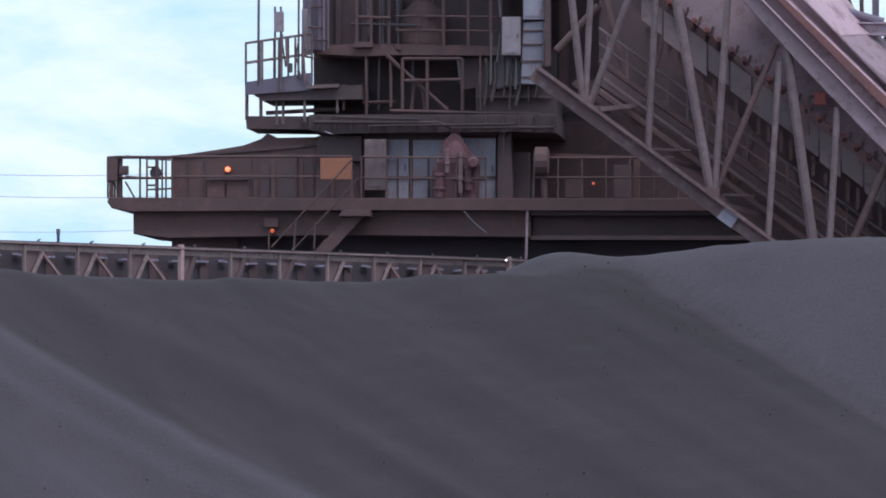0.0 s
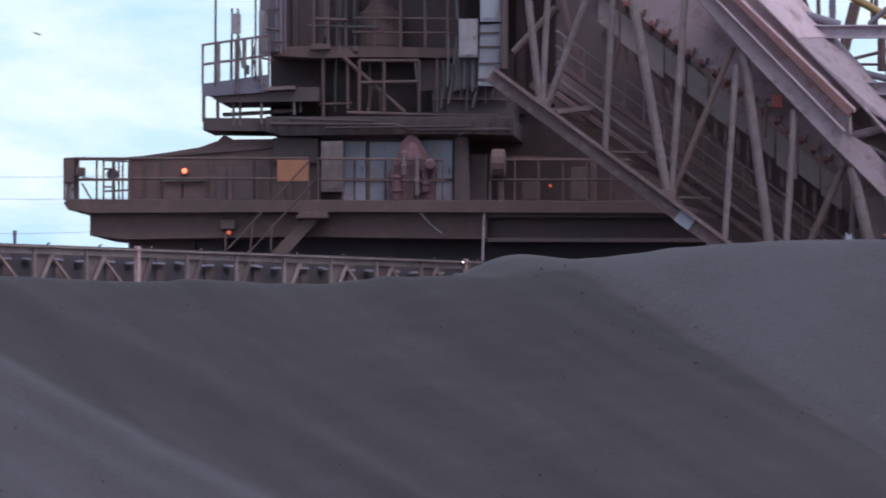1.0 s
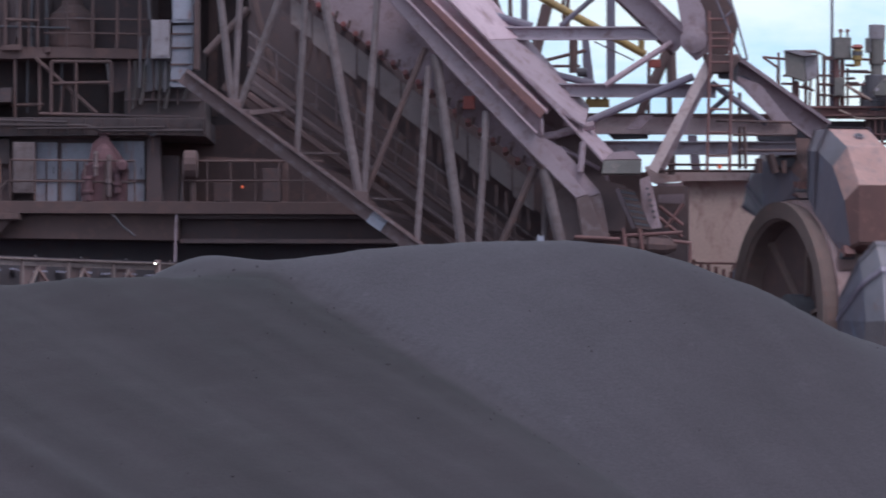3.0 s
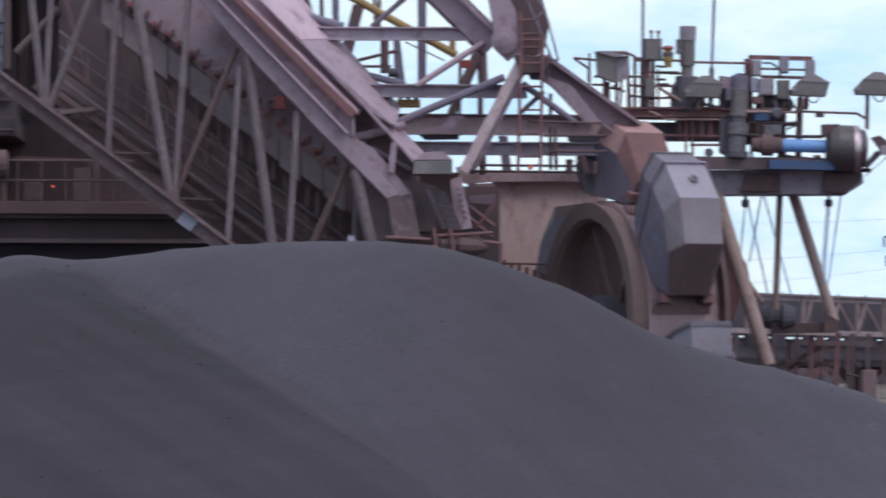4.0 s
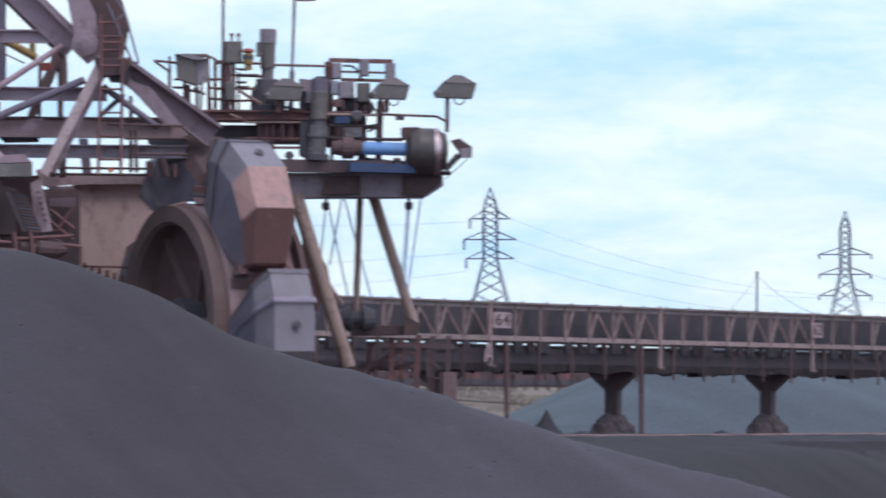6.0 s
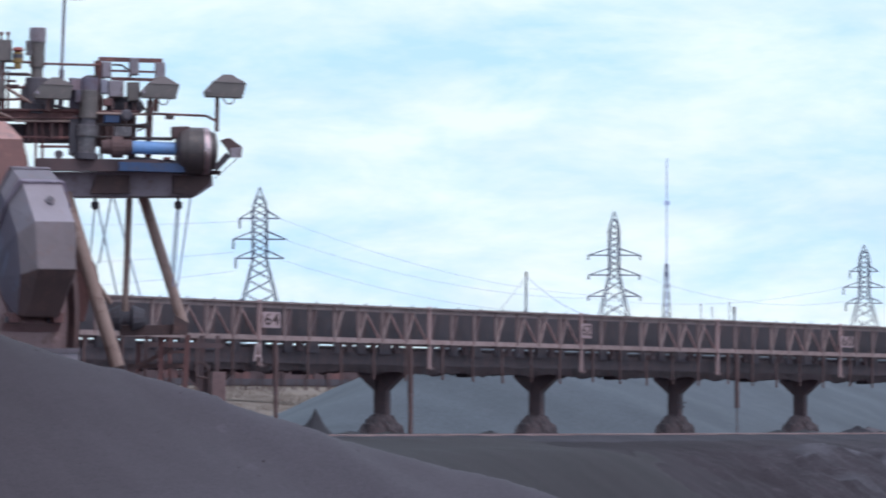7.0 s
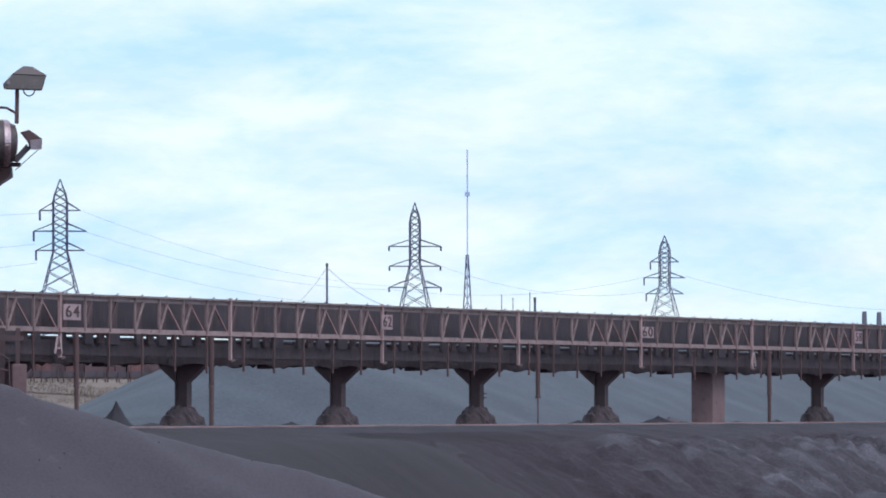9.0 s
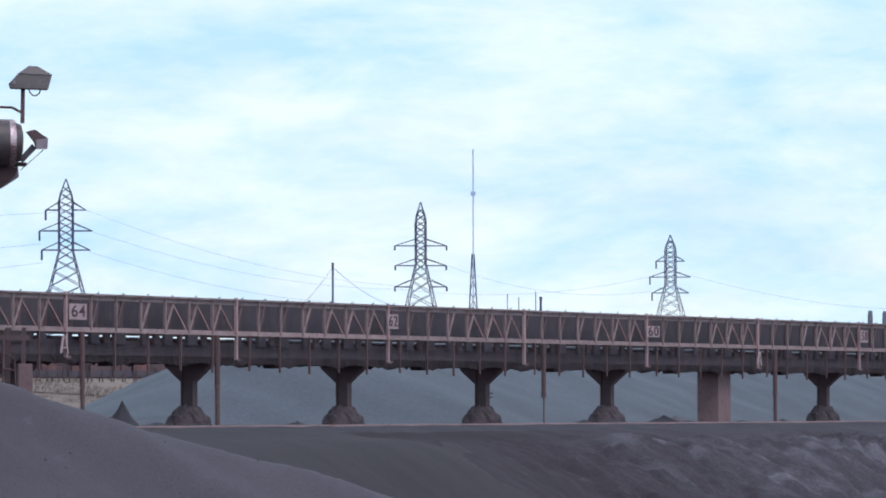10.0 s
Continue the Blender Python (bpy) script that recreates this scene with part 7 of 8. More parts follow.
tubes("rail", plat, M_RUST, [((7.32, 179.30, 9.12), (10.61, 179.30, 9.08)), ((8.57, 179.30, 8.83), (10.45, 179.30, 8.83)), ((9.04, 179.30, 8.37), (10.61, 179.30, 8.35)), ((9.75, 179.30, 8.11), (10.76, 179.30, 8.11)), ((10.60, 179.20, 9.08), (12.48, 179.20, 9.09)), ((12.64, 179.20, 9.04), (14.36, 179.20, 8.98)),
                            ((14.36, 179.20, 8.98), (14.67, 179.20, 8.81)), ((9.83, 179.50, 10.41), (11.40, 179.50, 10.38)), ((8.19, 179.50, 10.52), (9.52, 179.50, 10.44)), ((8.42, 179.50, 10.13), (9.52, 179.50, 10.09)), ((8.27, 179.50, 9.74), (9.36, 179.50, 9.75)), ((8.55, 179.50, 9.40), (9.36, 179.50, 9.43)),
                            ((8.89, 179.50, 9.71), (9.68, 179.50, 9.15)), ((6.54, 179.50, 10.52), (7.17, 179.50, 10.46)), ((6.54, 179.50, 10.52), (6.98, 179.50, 10.21)), ((7.05, 179.50, 9.78), (7.48, 179.50, 9.77)), ((7.18, 179.80, 10.69), (8.04, 179.80, 10.70)), ((8.04, 179.80, 10.70), (8.13, 179.80, 9.10)),
                            ((7.49, 179.50, 9.71), (7.88, 179.50, 9.63)), ((11.54, 179.20, 8.35), (13.42, 179.20, 8.32)), ((12.19, 179.50, 8.66), (12.74, 179.50, 8.73), 0.06)], 0.035)
tubes("stanchion", plat, M_RUST, [((6.98, 179.50, 10.64), (6.99, 179.50, 9.08)), ((8.22, 179.50, 10.57), (8.22, 179.50, 9.08)), ((7.48, 179.50, 9.86), (7.49, 179.50, 9.00), 0.07), ((8.58, 179.50, 10.49), (8.58, 179.50, 9.01), 0.09), ((8.74, 179.50, 10.50), (8.74, 179.50, 9.01), 0.06), ((10.07, 179.30, 9.08), (10.08, 179.30, 8.30)),
                                 ((9.82, 179.30, 9.08), (9.83, 179.30, 7.75)), ((9.64, 179.30, 9.08), (9.64, 179.30, 7.52)), ((10.33, 179.30, 9.08), (10.33, 179.30, 8.30)), ((7.72, 179.60, 9.87), (7.73, 179.60, 9.09)), ((7.88, 179.60, 10.03), (7.83, 179.60, 9.09)), ((12.81, 179.40, 9.41), (12.75, 179.40, 7.69), 0.09), ((12.35, 179.60, 9.10), (12.26, 179.60, 7.69), 0.08),
                                 ((11.33, 179.60, 10.51), (11.38, 179.60, 9.10), 0.06)], 0.035)
one("valve_wheel", lambda bm: tube(bm, (10.27, 179.20, 7.89), (10.28, 179.30, 7.89), 0.12, 12), M_DARK, plat)
one("machinery_block", lambda bm: slab(bm, [(11.33, 179.60, 9.10), (12.35, 179.60, 9.03), (12.27, 179.60, 8.16), (11.25, 179.60, 8.16)], 0.8, 0.06), M_BROWN, plat)
tubes("hose", plat, M_DARK, [((11.54, 179.20, 7.99), (11.93, 179.20, 7.86)), ((11.93, 179.20, 7.86), (12.17, 179.20, 7.99)), ((10.14, 179.40, 9.24), (10.61, 179.40, 9.15)), ((11.95, 179.40, 9.02), (12.42, 179.40, 8.88)), ((12.17, 179.20, 7.83), (13.73, 179.20, 7.65)), ((10.70, 179.50, 9.88), (11.09, 179.50, 10.07)), ((11.09, 179.50, 10.07), (11.56, 179.50, 10.04))], 0.04, 6)
frame_top = thing("switch_rack", (11.49, 179.60, 9.10), "red-brown pipe rack with grey switch boxes", "rack")
bars("rack_bar", frame_top, M_RUST, [((11.40, 179.50, 10.55), (13.16, 179.50, 10.51), 0.12, 0.12), ((11.43, 179.50, 10.59), (11.43, 179.50, 9.10), 0.09, 0.1), ((13.05, 179.50, 10.55), (12.97, 179.50, 9.10), 0.14, 0.1), ((11.72, 179.50, 10.23), (12.97, 179.50, 10.20), 0.06, 0.06), ((11.72, 179.50, 10.01), (12.97, 179.50, 9.98), 0.09, 0.08),
                                     ((12.26, 179.50, 10.51), (12.26, 179.50, 9.96), 0.07, 0.07)], 0.1, 0.1)
for nm, a, b, m, lb in (("switch_box", (11.48, 179.30, 10.46), (11.73, 179.30, 10.03), M_GREY, "grey switch box on the pipe rack"), ("switch_box", (12.25, 179.30, 10.58), (12.49, 179.30, 10.11), M_GREY, "grey switch box on the pipe rack"),
                        ("switch_box", (12.96, 179.30, 10.46), (13.22, 179.30, 10.00), M_GREY, "grey switch box on the pipe rack"), ("switch_box", (11.43, 179.20, 9.97), (11.63, 179.20, 9.58), M_WHITE, "bright white switch box on the rack"),
                        ("switch_box", (11.65, 179.20, 9.94), (12.07, 179.20, 9.48), M_GREY, "dusty grey motor starter box"), ("switch_box", (12.17, 179.20, 9.90), (12.51, 179.20, 9.37), M_OLIVE, "olive motor starter box"),
                        ("switch_box", (8.49, 179.30, 11.05), (8.98, 179.30, 10.45), M_OLIVE, "olive-grey control box on a post"), ("switch_box", (8.50, 179.20, 9.93), (8.79, 179.20, 9.42), M_OLIVE, "slim olive box below the control box")):
    boxed(nm, quad(a, b), 0.45, m, lb, "switch box", "switch boxes on the drive platform")
cab = thing("terminal_cabinet", (7.47, 179.20, 9.85), "olive-grey terminal cabinet turned askew on posts", "cabinet")
one("body", lambda bm: slab(bm, [(7.14, 179.20, 10.67), (7.66, 179.20, 10.52), (7.72, 179.20, 9.82), (7.19, 179.20, 10.00)], 0.5, 0.02), M_OLIVE, cab)
one("side", lambda bm: slab(bm, [(7.68, 179.30, 10.51), (8.04, 179.30, 10.54), (8.04, 179.30, 9.96), (7.74, 179.30, 9.84)], 0.5, 0.02), M_GREY, cab)
one("lid", lambda bm: slab(bm, [(7.12, 179.10, 10.68), (7.47, 179.10, 10.70), (8.03, 179.10, 10.55), (7.65, 179.10, 10.52)], 0.6), M_GREY, cab)
beacon = thing("warning_beacon", (9.13, 179.20, 10.09), "small yellow-orange warning beacon", "beacon")
one("top", lambda bm: lathe(bm, (9.14, 179.20, 10.72), (9.14, 179.20, 10.84), [(0, 0.12), (0.4, 0.17), (1, 0.12)], 12), M_RED, beacon)
one("cap", lambda bm: lathe(bm, (9.14, 179.20, 10.25), (9.14, 179.20, 10.73), [(0, 0.10), (0.3, 0.10), (0.35, 0.14), (0.9, 0.14), (1, 0.07)], 12), M_YELLOW, beacon)
one("cage", lambda bm: tube(bm, (9.14, 179.20, 10.54), (9.14, 179.20, 10.65), 0.15, 12), M_DARK, beacon)


def motor(name, foot, top, r, m1, m2, label, sections):
    own = thing(name, foot, label, "motor", "motors on the drive platform")
    a, b = V(foot), V(top)
    for nm, s0, s1, k, m in sections:
        one(nm, lambda bm: lathe(bm, a.lerp(b, s0), a.lerp(b, s1), [(0, r * k * 0.96), (0.04, r * k), (0.96, r * k), (1, r * k * 0.92)], 16), m, own)
    return own


motor("vertical_motor", (9.67, 179.60, 9.02), (9.71, 179.60, 11.41), 0.22, M_OLIVE, M_GREY, "tall vertical olive drive motor", (("base", 0, 0.12, 1.7, M_DARK), ("gear_case", 0.1, 0.42, 1.45, M_DARK), ("neck", 0.4, 0.55, 0.75, M_OLIVE), ("stator", 0.54, 0.84, 0.95, M_OLIVE), ("fan_cowl", 0.83, 1.0, 1.05, M_GREY)))
motor("vertical_gearbox", (11.02, 179.10, 7.75), (11.13, 179.10, 10.01), 0.27, M_GREY, M_OLIVE, "scuffed grey vertical gear motor", (("foot", 0, 0.08, 1.25, M_DARK), ("gear_case", 0.07, 0.3, 0.95, M_GREYGREEN), ("flange", 0.28, 0.42, 1.15, M_GREYGREEN), ("coupling", 0.4, 0.52, 0.8, M_DARK), ("stator", 0.5, 0.85, 0.95, M_OLIVE), ("fan_cowl", 0.84, 1.0, 0.9, M_BLUEGREY)))
one("gear_drum", lambda bm: lathe(bm, (9.26, 179.90, 9.48), (10.20, 179.90, 9.42), [(0, 0.3), (0.1, 0.42), (0.5, 0.45), (0.9, 0.4), (1, 0.28)], 20), M_DARK, plat)
one("rack_motor", lambda bm: lathe(bm, (11.61, 179.80, 9.30), (12.65, 179.80, 9.24), [(0, 0.15), (0.06, 0.25), (0.6, 0.27), (0.62, 0.2), (0.9, 0.2), (1, 0.1)], 18), M_DARK, plat)
one("cooling_fin_block", lambda bm: slab(bm, [(10.58, 179.40, 10.03), (10.89, 179.40, 10.00), (10.89, 179.40, 9.09), (10.58, 179.40, 9.15)], 0.4, 0.04), M_BLUEGREY, plat)
one("side_gear", lambda bm: slab(bm, [(10.57, 179.20, 8.92), (10.88, 179.20, 9.00), (10.88, 179.20, 7.75), (10.57, 179.20, 7.91)], 0.5, 0.05), M_DARK, plat)
# Rails, posts, hoses and small boxes crowded on the platform.
tubes("handrail", plat, M_BROWN, [((7.61, 179.4, 10.67), (8.08, 179.4, 10.63)), ((8.08, 179.4, 10.63), (8.25, 179.4, 10.55)), ((8.04, 179.4, 10.0), (8.45, 179.4, 10.0)), ((8.04, 179.4, 9.76), (8.45, 179.4, 9.75)), ((8.04, 179.4, 9.47), (8.5, 179.4, 9.44)),
                                ((8.24, 179.4, 10.45), (8.53, 179.4, 10.45)), ((8.82, 179.4, 10.29), (9.09, 179.4, 10.27)), ((8.82, 179.4, 10.12), (9.46, 179.4, 10.12)), ((8.82, 179.4, 9.92), (9.09, 179.4, 9.92)), ((8.82, 179.4, 9.79), (9.19, 179.4, 9.79)),
                                ((7.1, 179.4, 10.0), (7.39, 179.4, 10.0)), ((7.63, 179.3, 9.75), (7.95, 179.3, 9.57))], 0.034, 6)
tubes("handrail", plat, M_TAN, [((9.09, 179.2, 8.81), (10.57, 179.2, 8.81)), ((8.82, 179.2, 9.73), (9.53, 179.2, 9.3)), ((8.63, 179.2, 9.04), (9.08, 179.2, 8.83)), ((10.9, 179.0, 9.03), (12.8, 179.0, 9.0))], 0.036, 6)
tubes("stanchion", plat, M_BROWN, [((8.25, 179.4, 10.55), (8.25, 179.4, 9.15)), ((8.04, 179.4, 10.63), (8.04, 179.4, 9.15)), ((9.46, 179.3, 9.16), (9.46, 179.3, 8.2)), ((10.09, 179.2, 8.79), (10.09, 179.2, 8.31)), ((7.39, 179.4, 10.0), (7.4, 179.4, 7.57), 0.05), ((7.5, 179.4, 8.2), (7.5, 179.4, 7.57)),
                                 ((8.88, 179.4, 10.21), (8.88, 179.4, 9.15)), ((6.95, 179.4, 10.26), (6.95, 179.4, 9.84)), ((7.74, 179.4, 9.84), (7.74, 179.4, 9.2)), ((12.36, 179.3, 9.33), (12.36, 179.3, 7.72), 0.06), ((11.45, 179.3, 9.55), (11.45, 179.3, 7.72), 0.05),
                                 ((11.61, 179.1, 8.89), (11.61, 179.1, 8.17)), ((11.75, 179.1, 9.44), (11.75, 179.1, 8.39)), ((12.11, 179.1, 9.33), (12.11, 179.1, 8.5))], 0.036, 6)
tubes("conduit", plat, M_OILBLACK, [((11.75, 179.2, 10.38), (12.0, 179.2, 10.37)), ((12.0, 179.2, 10.37), (12.19, 179.2, 10.24)), ((11.33, 179.1, 8.72), (12.77, 179.1, 8.71)), ((11.33, 179.1, 8.38), (12.27, 179.1, 8.38)), ((12.3, 179.1, 8.36), (13.72, 179.1, 8.35)), ((10.91, 179.2, 9.96), (11.33, 179.2, 10.08)),
                                  ((12.5, 179.1, 9.33), (12.8, 179.1, 8.97)), ((12.44, 179.1, 8.55), (12.77, 179.1, 8.69))], 0.028, 6)
one("tan_deck_beam", lambda bm: ibeam(bm, (8.15, 179.3, 9.0), (10.8, 179.3, 9.01), 0.26, 0.3), M_RUST, plat)
one("gear_housing", lambda bm: slab(bm, quad((9.38, 179.6, 8.81), (10.7, 179.6, 8.28)), 0.5, 0.05), M_COLUMN, plat)
for a, b, m in (((10.61, 179.1, 9.96), (10.91, 179.1, 9.66), M_MAUVE), ((11.80, 179.0, 8.66), (12.27, 179.0, 8.39), M_GREYGREEN), ((11.52, 179.0, 9.05), (11.94, 179.0, 8.77), M_BLUE_DULL), ((13.13, 178.7, 7.81), (13.33, 178.7, 7.67), M_RUST),
                ((13.22, 179.1, 8.99), (13.45, 179.1, 8.88), M_OILBLACK), ((11.50, 179.1, 9.44), (11.77, 179.1, 9.24), M_RUST), ((10.72, 179.0, 9.66), (10.94, 179.0, 9.33), M_BLUEGREY), ((9.38, 179.4, 11.04), (9.54, 179.4, 10.64), M_GREYGREEN)):
    one("junction_box", lambda bm: slab(bm, quad(a, b), 0.25, 0.02), m, plat)
one("fan_guard", lambda bm: (lathe(bm, (12.12, 179.05, 8.98), (12.14, 178.9, 8.98), [(0, 0.16), (0.7, 0.16), (1, 0.1)], 16)), M_DARK, plat)
for x in (8.69, 8.88):
    one("sensor_knob", lambda bm: lathe(bm, (x, 179.4, 11.05), (x, 179.4, 11.28), [(0, 0.03), (0.6, 0.03), (0.65, 0.06), (1, 0.05)], 8), M_RUST, plat)
# cardan shaft in blue guards, and the end brake
shaft = thing("drive_shaft", (12.78, 179.00, 7.52), "blue-guarded drive shaft with a dark end gearbox", "drive shaft")
one("guard", lambda bm: tube(bm, (12.23, 179.00, 8.09), (13.72, 179.00, 8.05), 0.18, 18), M_BLUE, shaft, "bright blue tubular guard")
one("lower_guard", lambda bm: bar(bm, (11.91, 178.80, 7.55), (13.70, 178.80, 7.51), 0.24, 0.3), M_BLUE_DULL, shaft, "dull blue box guard")
one("coupling", lambda bm: lathe(bm, (11.45, 179.00, 8.10), (12.28, 179.00, 8.09), [(0, 0.18), (0.3, 0.22), (0.32, 0.3), (0.7, 0.3), (0.72, 0.22), (1, 0.22)], 16), M_BROWN, shaft)
one("end_gearbox", lambda bm: lathe(bm, (13.48, 179.00, 8.02), (14.63, 179.00, 7.99), [(0, 0.34), (0.1, 0.56), (0.3, 0.64), (0.72, 0.64), (0.78, 0.58), (0.95, 0.5), (1, 0.3)], 44), M_OILBLACK, shaft, smooth=False)
one("bright_ring", lambda bm: lathe(bm, (14.25, 179.00, 7.99), (14.42, 179.00, 7.99), [(0, 0.655), (0.5, 0.66), (1, 0.62)], 44), M_SHINY, shaft)
one("case_top", lambda bm: slab(bm, [(13.39, 178.80, 8.66), (13.86, 178.80, 8.67), (13.86, 178.80, 8.29), (13.39, 178.80, 8.35)], 0.7, 0.03), M_BROWN, shaft)
one("case_base", lambda bm: slab(bm, [(13.36, 178.80, 7.74), (14.49, 178.80, 7.67), (14.46, 178.80, 7.39), (13.47, 178.80, 7.39)], 0.9, 0.03), M_DARK, shaft)
one("limit_box", lambda bm: slab(bm, quad((13.13, 178.70, 7.75), (13.32, 178.70, 7.63)), 0.2, 0.01), M_DARK, shaft)


def floodlight(c, w, label, stem=None):
    """A hooded floodlight: wedge-shaped housing, glass below, bracket."""
    own = thing("floodlight", c, label, "floodlight", "floodlights on the drive platform")
    x, y, z = c
    one("housing", lambda bm: slab(bm, [(x - 0.5 * w, y, z), (x - 0.28 * w, y, z + 0.24 * w), (x + 0.54 * w, y, z + 0.2 * w), (x + 0.44 * w, y, z - 0.16 * w), (x - 0.46 * w, y, z - 0.13 * w)], 0.5, 0.02), M_OLIVE, own)

    def lid(bm):
        low = [bm.verts.new(p) for p in ((x - 0.29 * w, y - 0.02, z + 0.24 * w), (x + 0.55 * w, y - 0.02, z + 0.2 * w), (x + 0.55 * w, y + 0.52, z + 0.2 * w), (x - 0.29 * w, y + 0.52, z + 0.24 * w))]
        up = [bm.verts.new(p) for p in ((x - 0.02 * w, y + 0.16, z + 0.43 * w), (x + 0.2 * w, y + 0.16, z + 0.42 * w), (x + 0.2 * w, y + 0.36, z + 0.42 * w), (x - 0.02 * w, y + 0.36, z + 0.43 * w))]
        bm.faces.new(up), bm.faces.new(low[::-1])
        for i in range(4):
            bm.faces.new((low[i], low[(i + 1) % 4], up[(i + 1) % 4], up[i]))

    one("lid", lid, M_LID, own)
    one("pivot", lambda bm: tube(bm, (x - 0.4 * w, y - 0.03, z + 0.02), (x - 0.4 * w, y + 0.1, z + 0.02), 0.05, 10), M_GREY, own)
    if stem:
        one("stem", lambda bm: tube(bm, (stem[0], stem[1], stem[2]), (stem[0] + 0.02, y + 0.25, z - 0.1 * w), 0.06, 8), M_BROWN, own)
        last = None
        for i in range(9):
            a = math.pi * i / 8
            p = Vector((x + 0.12 * w - 0.16 * math.cos(a), y + 0.1, z - 0.13 * w - 0.2 * math.sin(a)))
            if last:
                one("lead", lambda bm: tube(bm, last, p, 0.018, 6), M_DARK, own)
            last = p


floodlight((14.81, 178.60, 9.63), 1.12, "olive hooded floodlight on a tall stem", (14.61, 178.80, 8.53))
floodlight((13.00, 178.60, 9.59), 1.05, "olive hooded floodlight above the shaft", (12.76, 178.80, 8.99))
floodlight((10.07, 178.60, 9.55), 1.05, "dusty olive floodlight beside the motors", (9.95, 178.80, 9.06))
camera_box = thing("end_lamp", (14.64, 178.80, 7.90), "boxy brown lamp on the platform's end arm", "lamp")
one("housing", lambda bm: slab(bm, [(14.74, 178.80, 8.30), (14.96, 178.80, 8.36), (15.32, 178.80, 8.11), (15.30, 178.80, 7.83), (14.99, 178.80, 7.83), (14.96, 178.80, 8.01)], 0.4, 0.02), M_BROWN, camera_box)
one("face", lambda bm: slab(bm, [(14.98, 178.70, 8.07), (15.31, 178.70, 8.11), (15.29, 178.70, 7.82), (14.99, 178.70, 7.82)], 0.05), M_GREY, camera_box)
one("arm", lambda bm: slab(bm, [(14.49, 178.90, 7.52), (14.89, 178.90, 7.96), (15.00, 178.90, 7.83), (14.65, 178.90, 7.46)], 0.2), M_DARK, camera_box)
tubes("lead", camera_box, M_DARK, [((15.20, 178.90, 7.80), (14.57, 178.90, 7.24))], 0.012, 5)
for a, b, r in (((8.45, 179.60, 9.01), (8.47, 179.60, 13.16), 0.05), ((10.33, 179.60, 9.10), (10.45, 179.60, 12.39), 0.05)):
    own = thing("lamp_mast", a, "thin grey mast rod above the platform", "mast", "masts on the drive platform")
    one("rod", lambda bm: tube(bm, a, b, 0.04, 8), M_BLUEGREY, own)
    one("sleeve", lambda bm: tube(bm, a, V(a).lerp(V(b), 0.35), 0.07, 8), M_BLUEGREY, own)
own = thing("dome_lamp", (10.73, 179.40, 12.25), "pinkish dome lamp on a bent mast", "lamp")
one("dome", lambda bm: lathe(bm, (10.73, 179.40, 12.19), (10.73, 179.40, 12.41), [(0, 0.3), (0.3, 0.3), (0.8, 0.18), (1, 0.05)], 14), M_PINK, own)
one("arm", lambda bm: tube(bm, (10.44, 179.50, 12.32), (10.74, 179.50, 12.29), 0.04, 6), M_BLUEGREY, own)

# ---- props, ropes and the walkway tower at the trestle ----
props = thing("support_props", (13.16, 182.00, 3.03), "rust-brown pipe props standing between platform and trestle", "props")
tubes("prop", props, M_TAN, [((12.35, 181.00, 6.80), (12.23, 181.00, 3.49), 0.09), ((12.73, 181.00, 6.80), (13.86, 181.00, 3.25), 0.15)], 0.1, 12)
tubes("prop", props, M_TAN, [((10.47, 179.60, 6.83), (11.90, 179.00, 2.02), 0.2), ((11.36, 180.00, 4.41), (11.79, 180.00, 3.78), 0.06)], 0.1, 12)
one("bearing_bracket", lambda bm: slab(bm, [(10.70, 180.20, 5.75), (10.98, 180.20, 5.55), (11.12, 180.20, 5.15), (11.38, 180.20, 4.85), (11.46, 180.20, 4.45), (11.22, 180.20, 4.15), (11.05, 180.20, 3.3), (10.75, 180.20, 3.3)], 0.5, 0.03), M_RUST, props, "rust-brown bearing bracket")
one("shoe", lambda bm: slab(bm, [(12.06, 181.00, 3.20), (13.96, 181.00, 3.24), (13.96, 181.00, 2.96), (12.14, 181.00, 2.92)], 0.7, 0.03), M_BROWN, props)
one("shoe_bracket", lambda bm: slab(bm, [(13.61, 180.80, 3.49), (13.96, 180.80, 3.30), (13.96, 180.80, 2.95), (13.55, 180.80, 2.95)], 0.3, 0.02), M_BROWN, props)
one("drum", lambda bm: lathe(bm, (11.79, 181.00, 3.41), (12.77, 181.00, 3.41), [(0, 0.25), (0.3, 0.38), (0.35, 0.2), (0.6, 0.2), (0.65, 0.38), (1, 0.25)], 14), M_DARK, props)
legs = thing("walkway_tower", (13.64, 182.00, 0.97), "rusty walkway tower below the trestle edge", "tower")
bars("leg", legs, M_RUST, [((13.28, 181.50, 2.87), (13.25, 181.50, 1.44), 0.14, 0.14), ((14.03, 181.50, 2.95), (13.93, 181.50, 1.21), 0.14, 0.14), ((12.68, 182.00, 2.71), (12.65, 182.00, 1.60), 0.12, 0.12), ((13.65, 183.00, 2.89), (13.62, 183.00, 1.61), 0.1, 0.1)], 0.14, 0.14)
bars("brace", legs, M_BROWN, [((12.35, 181.80, 1.92), (13.62, 181.80, 2.58), 0.12, 0.1), ((12.36, 182.00, 2.08), (14.11, 182.00, 2.08), 0.12, 0.1), ((13.20, 182.50, 2.48), (14.15, 182.50, 2.48), 0.08, 0.1)], 0.12, 0.1)
bars("leg", legs, M_COLUMN, [((13.01, 183.50, 2.95), (12.95, 183.50, 1.45), 0.12, 0.12), ((14.62, 184.00, 2.96), (14.59, 184.00, 0.98), 0.16, 0.16), ((15.11, 184.50, 2.97), (15.08, 184.50, 0.82), 0.12, 0.12)], 0.12, 0.12)
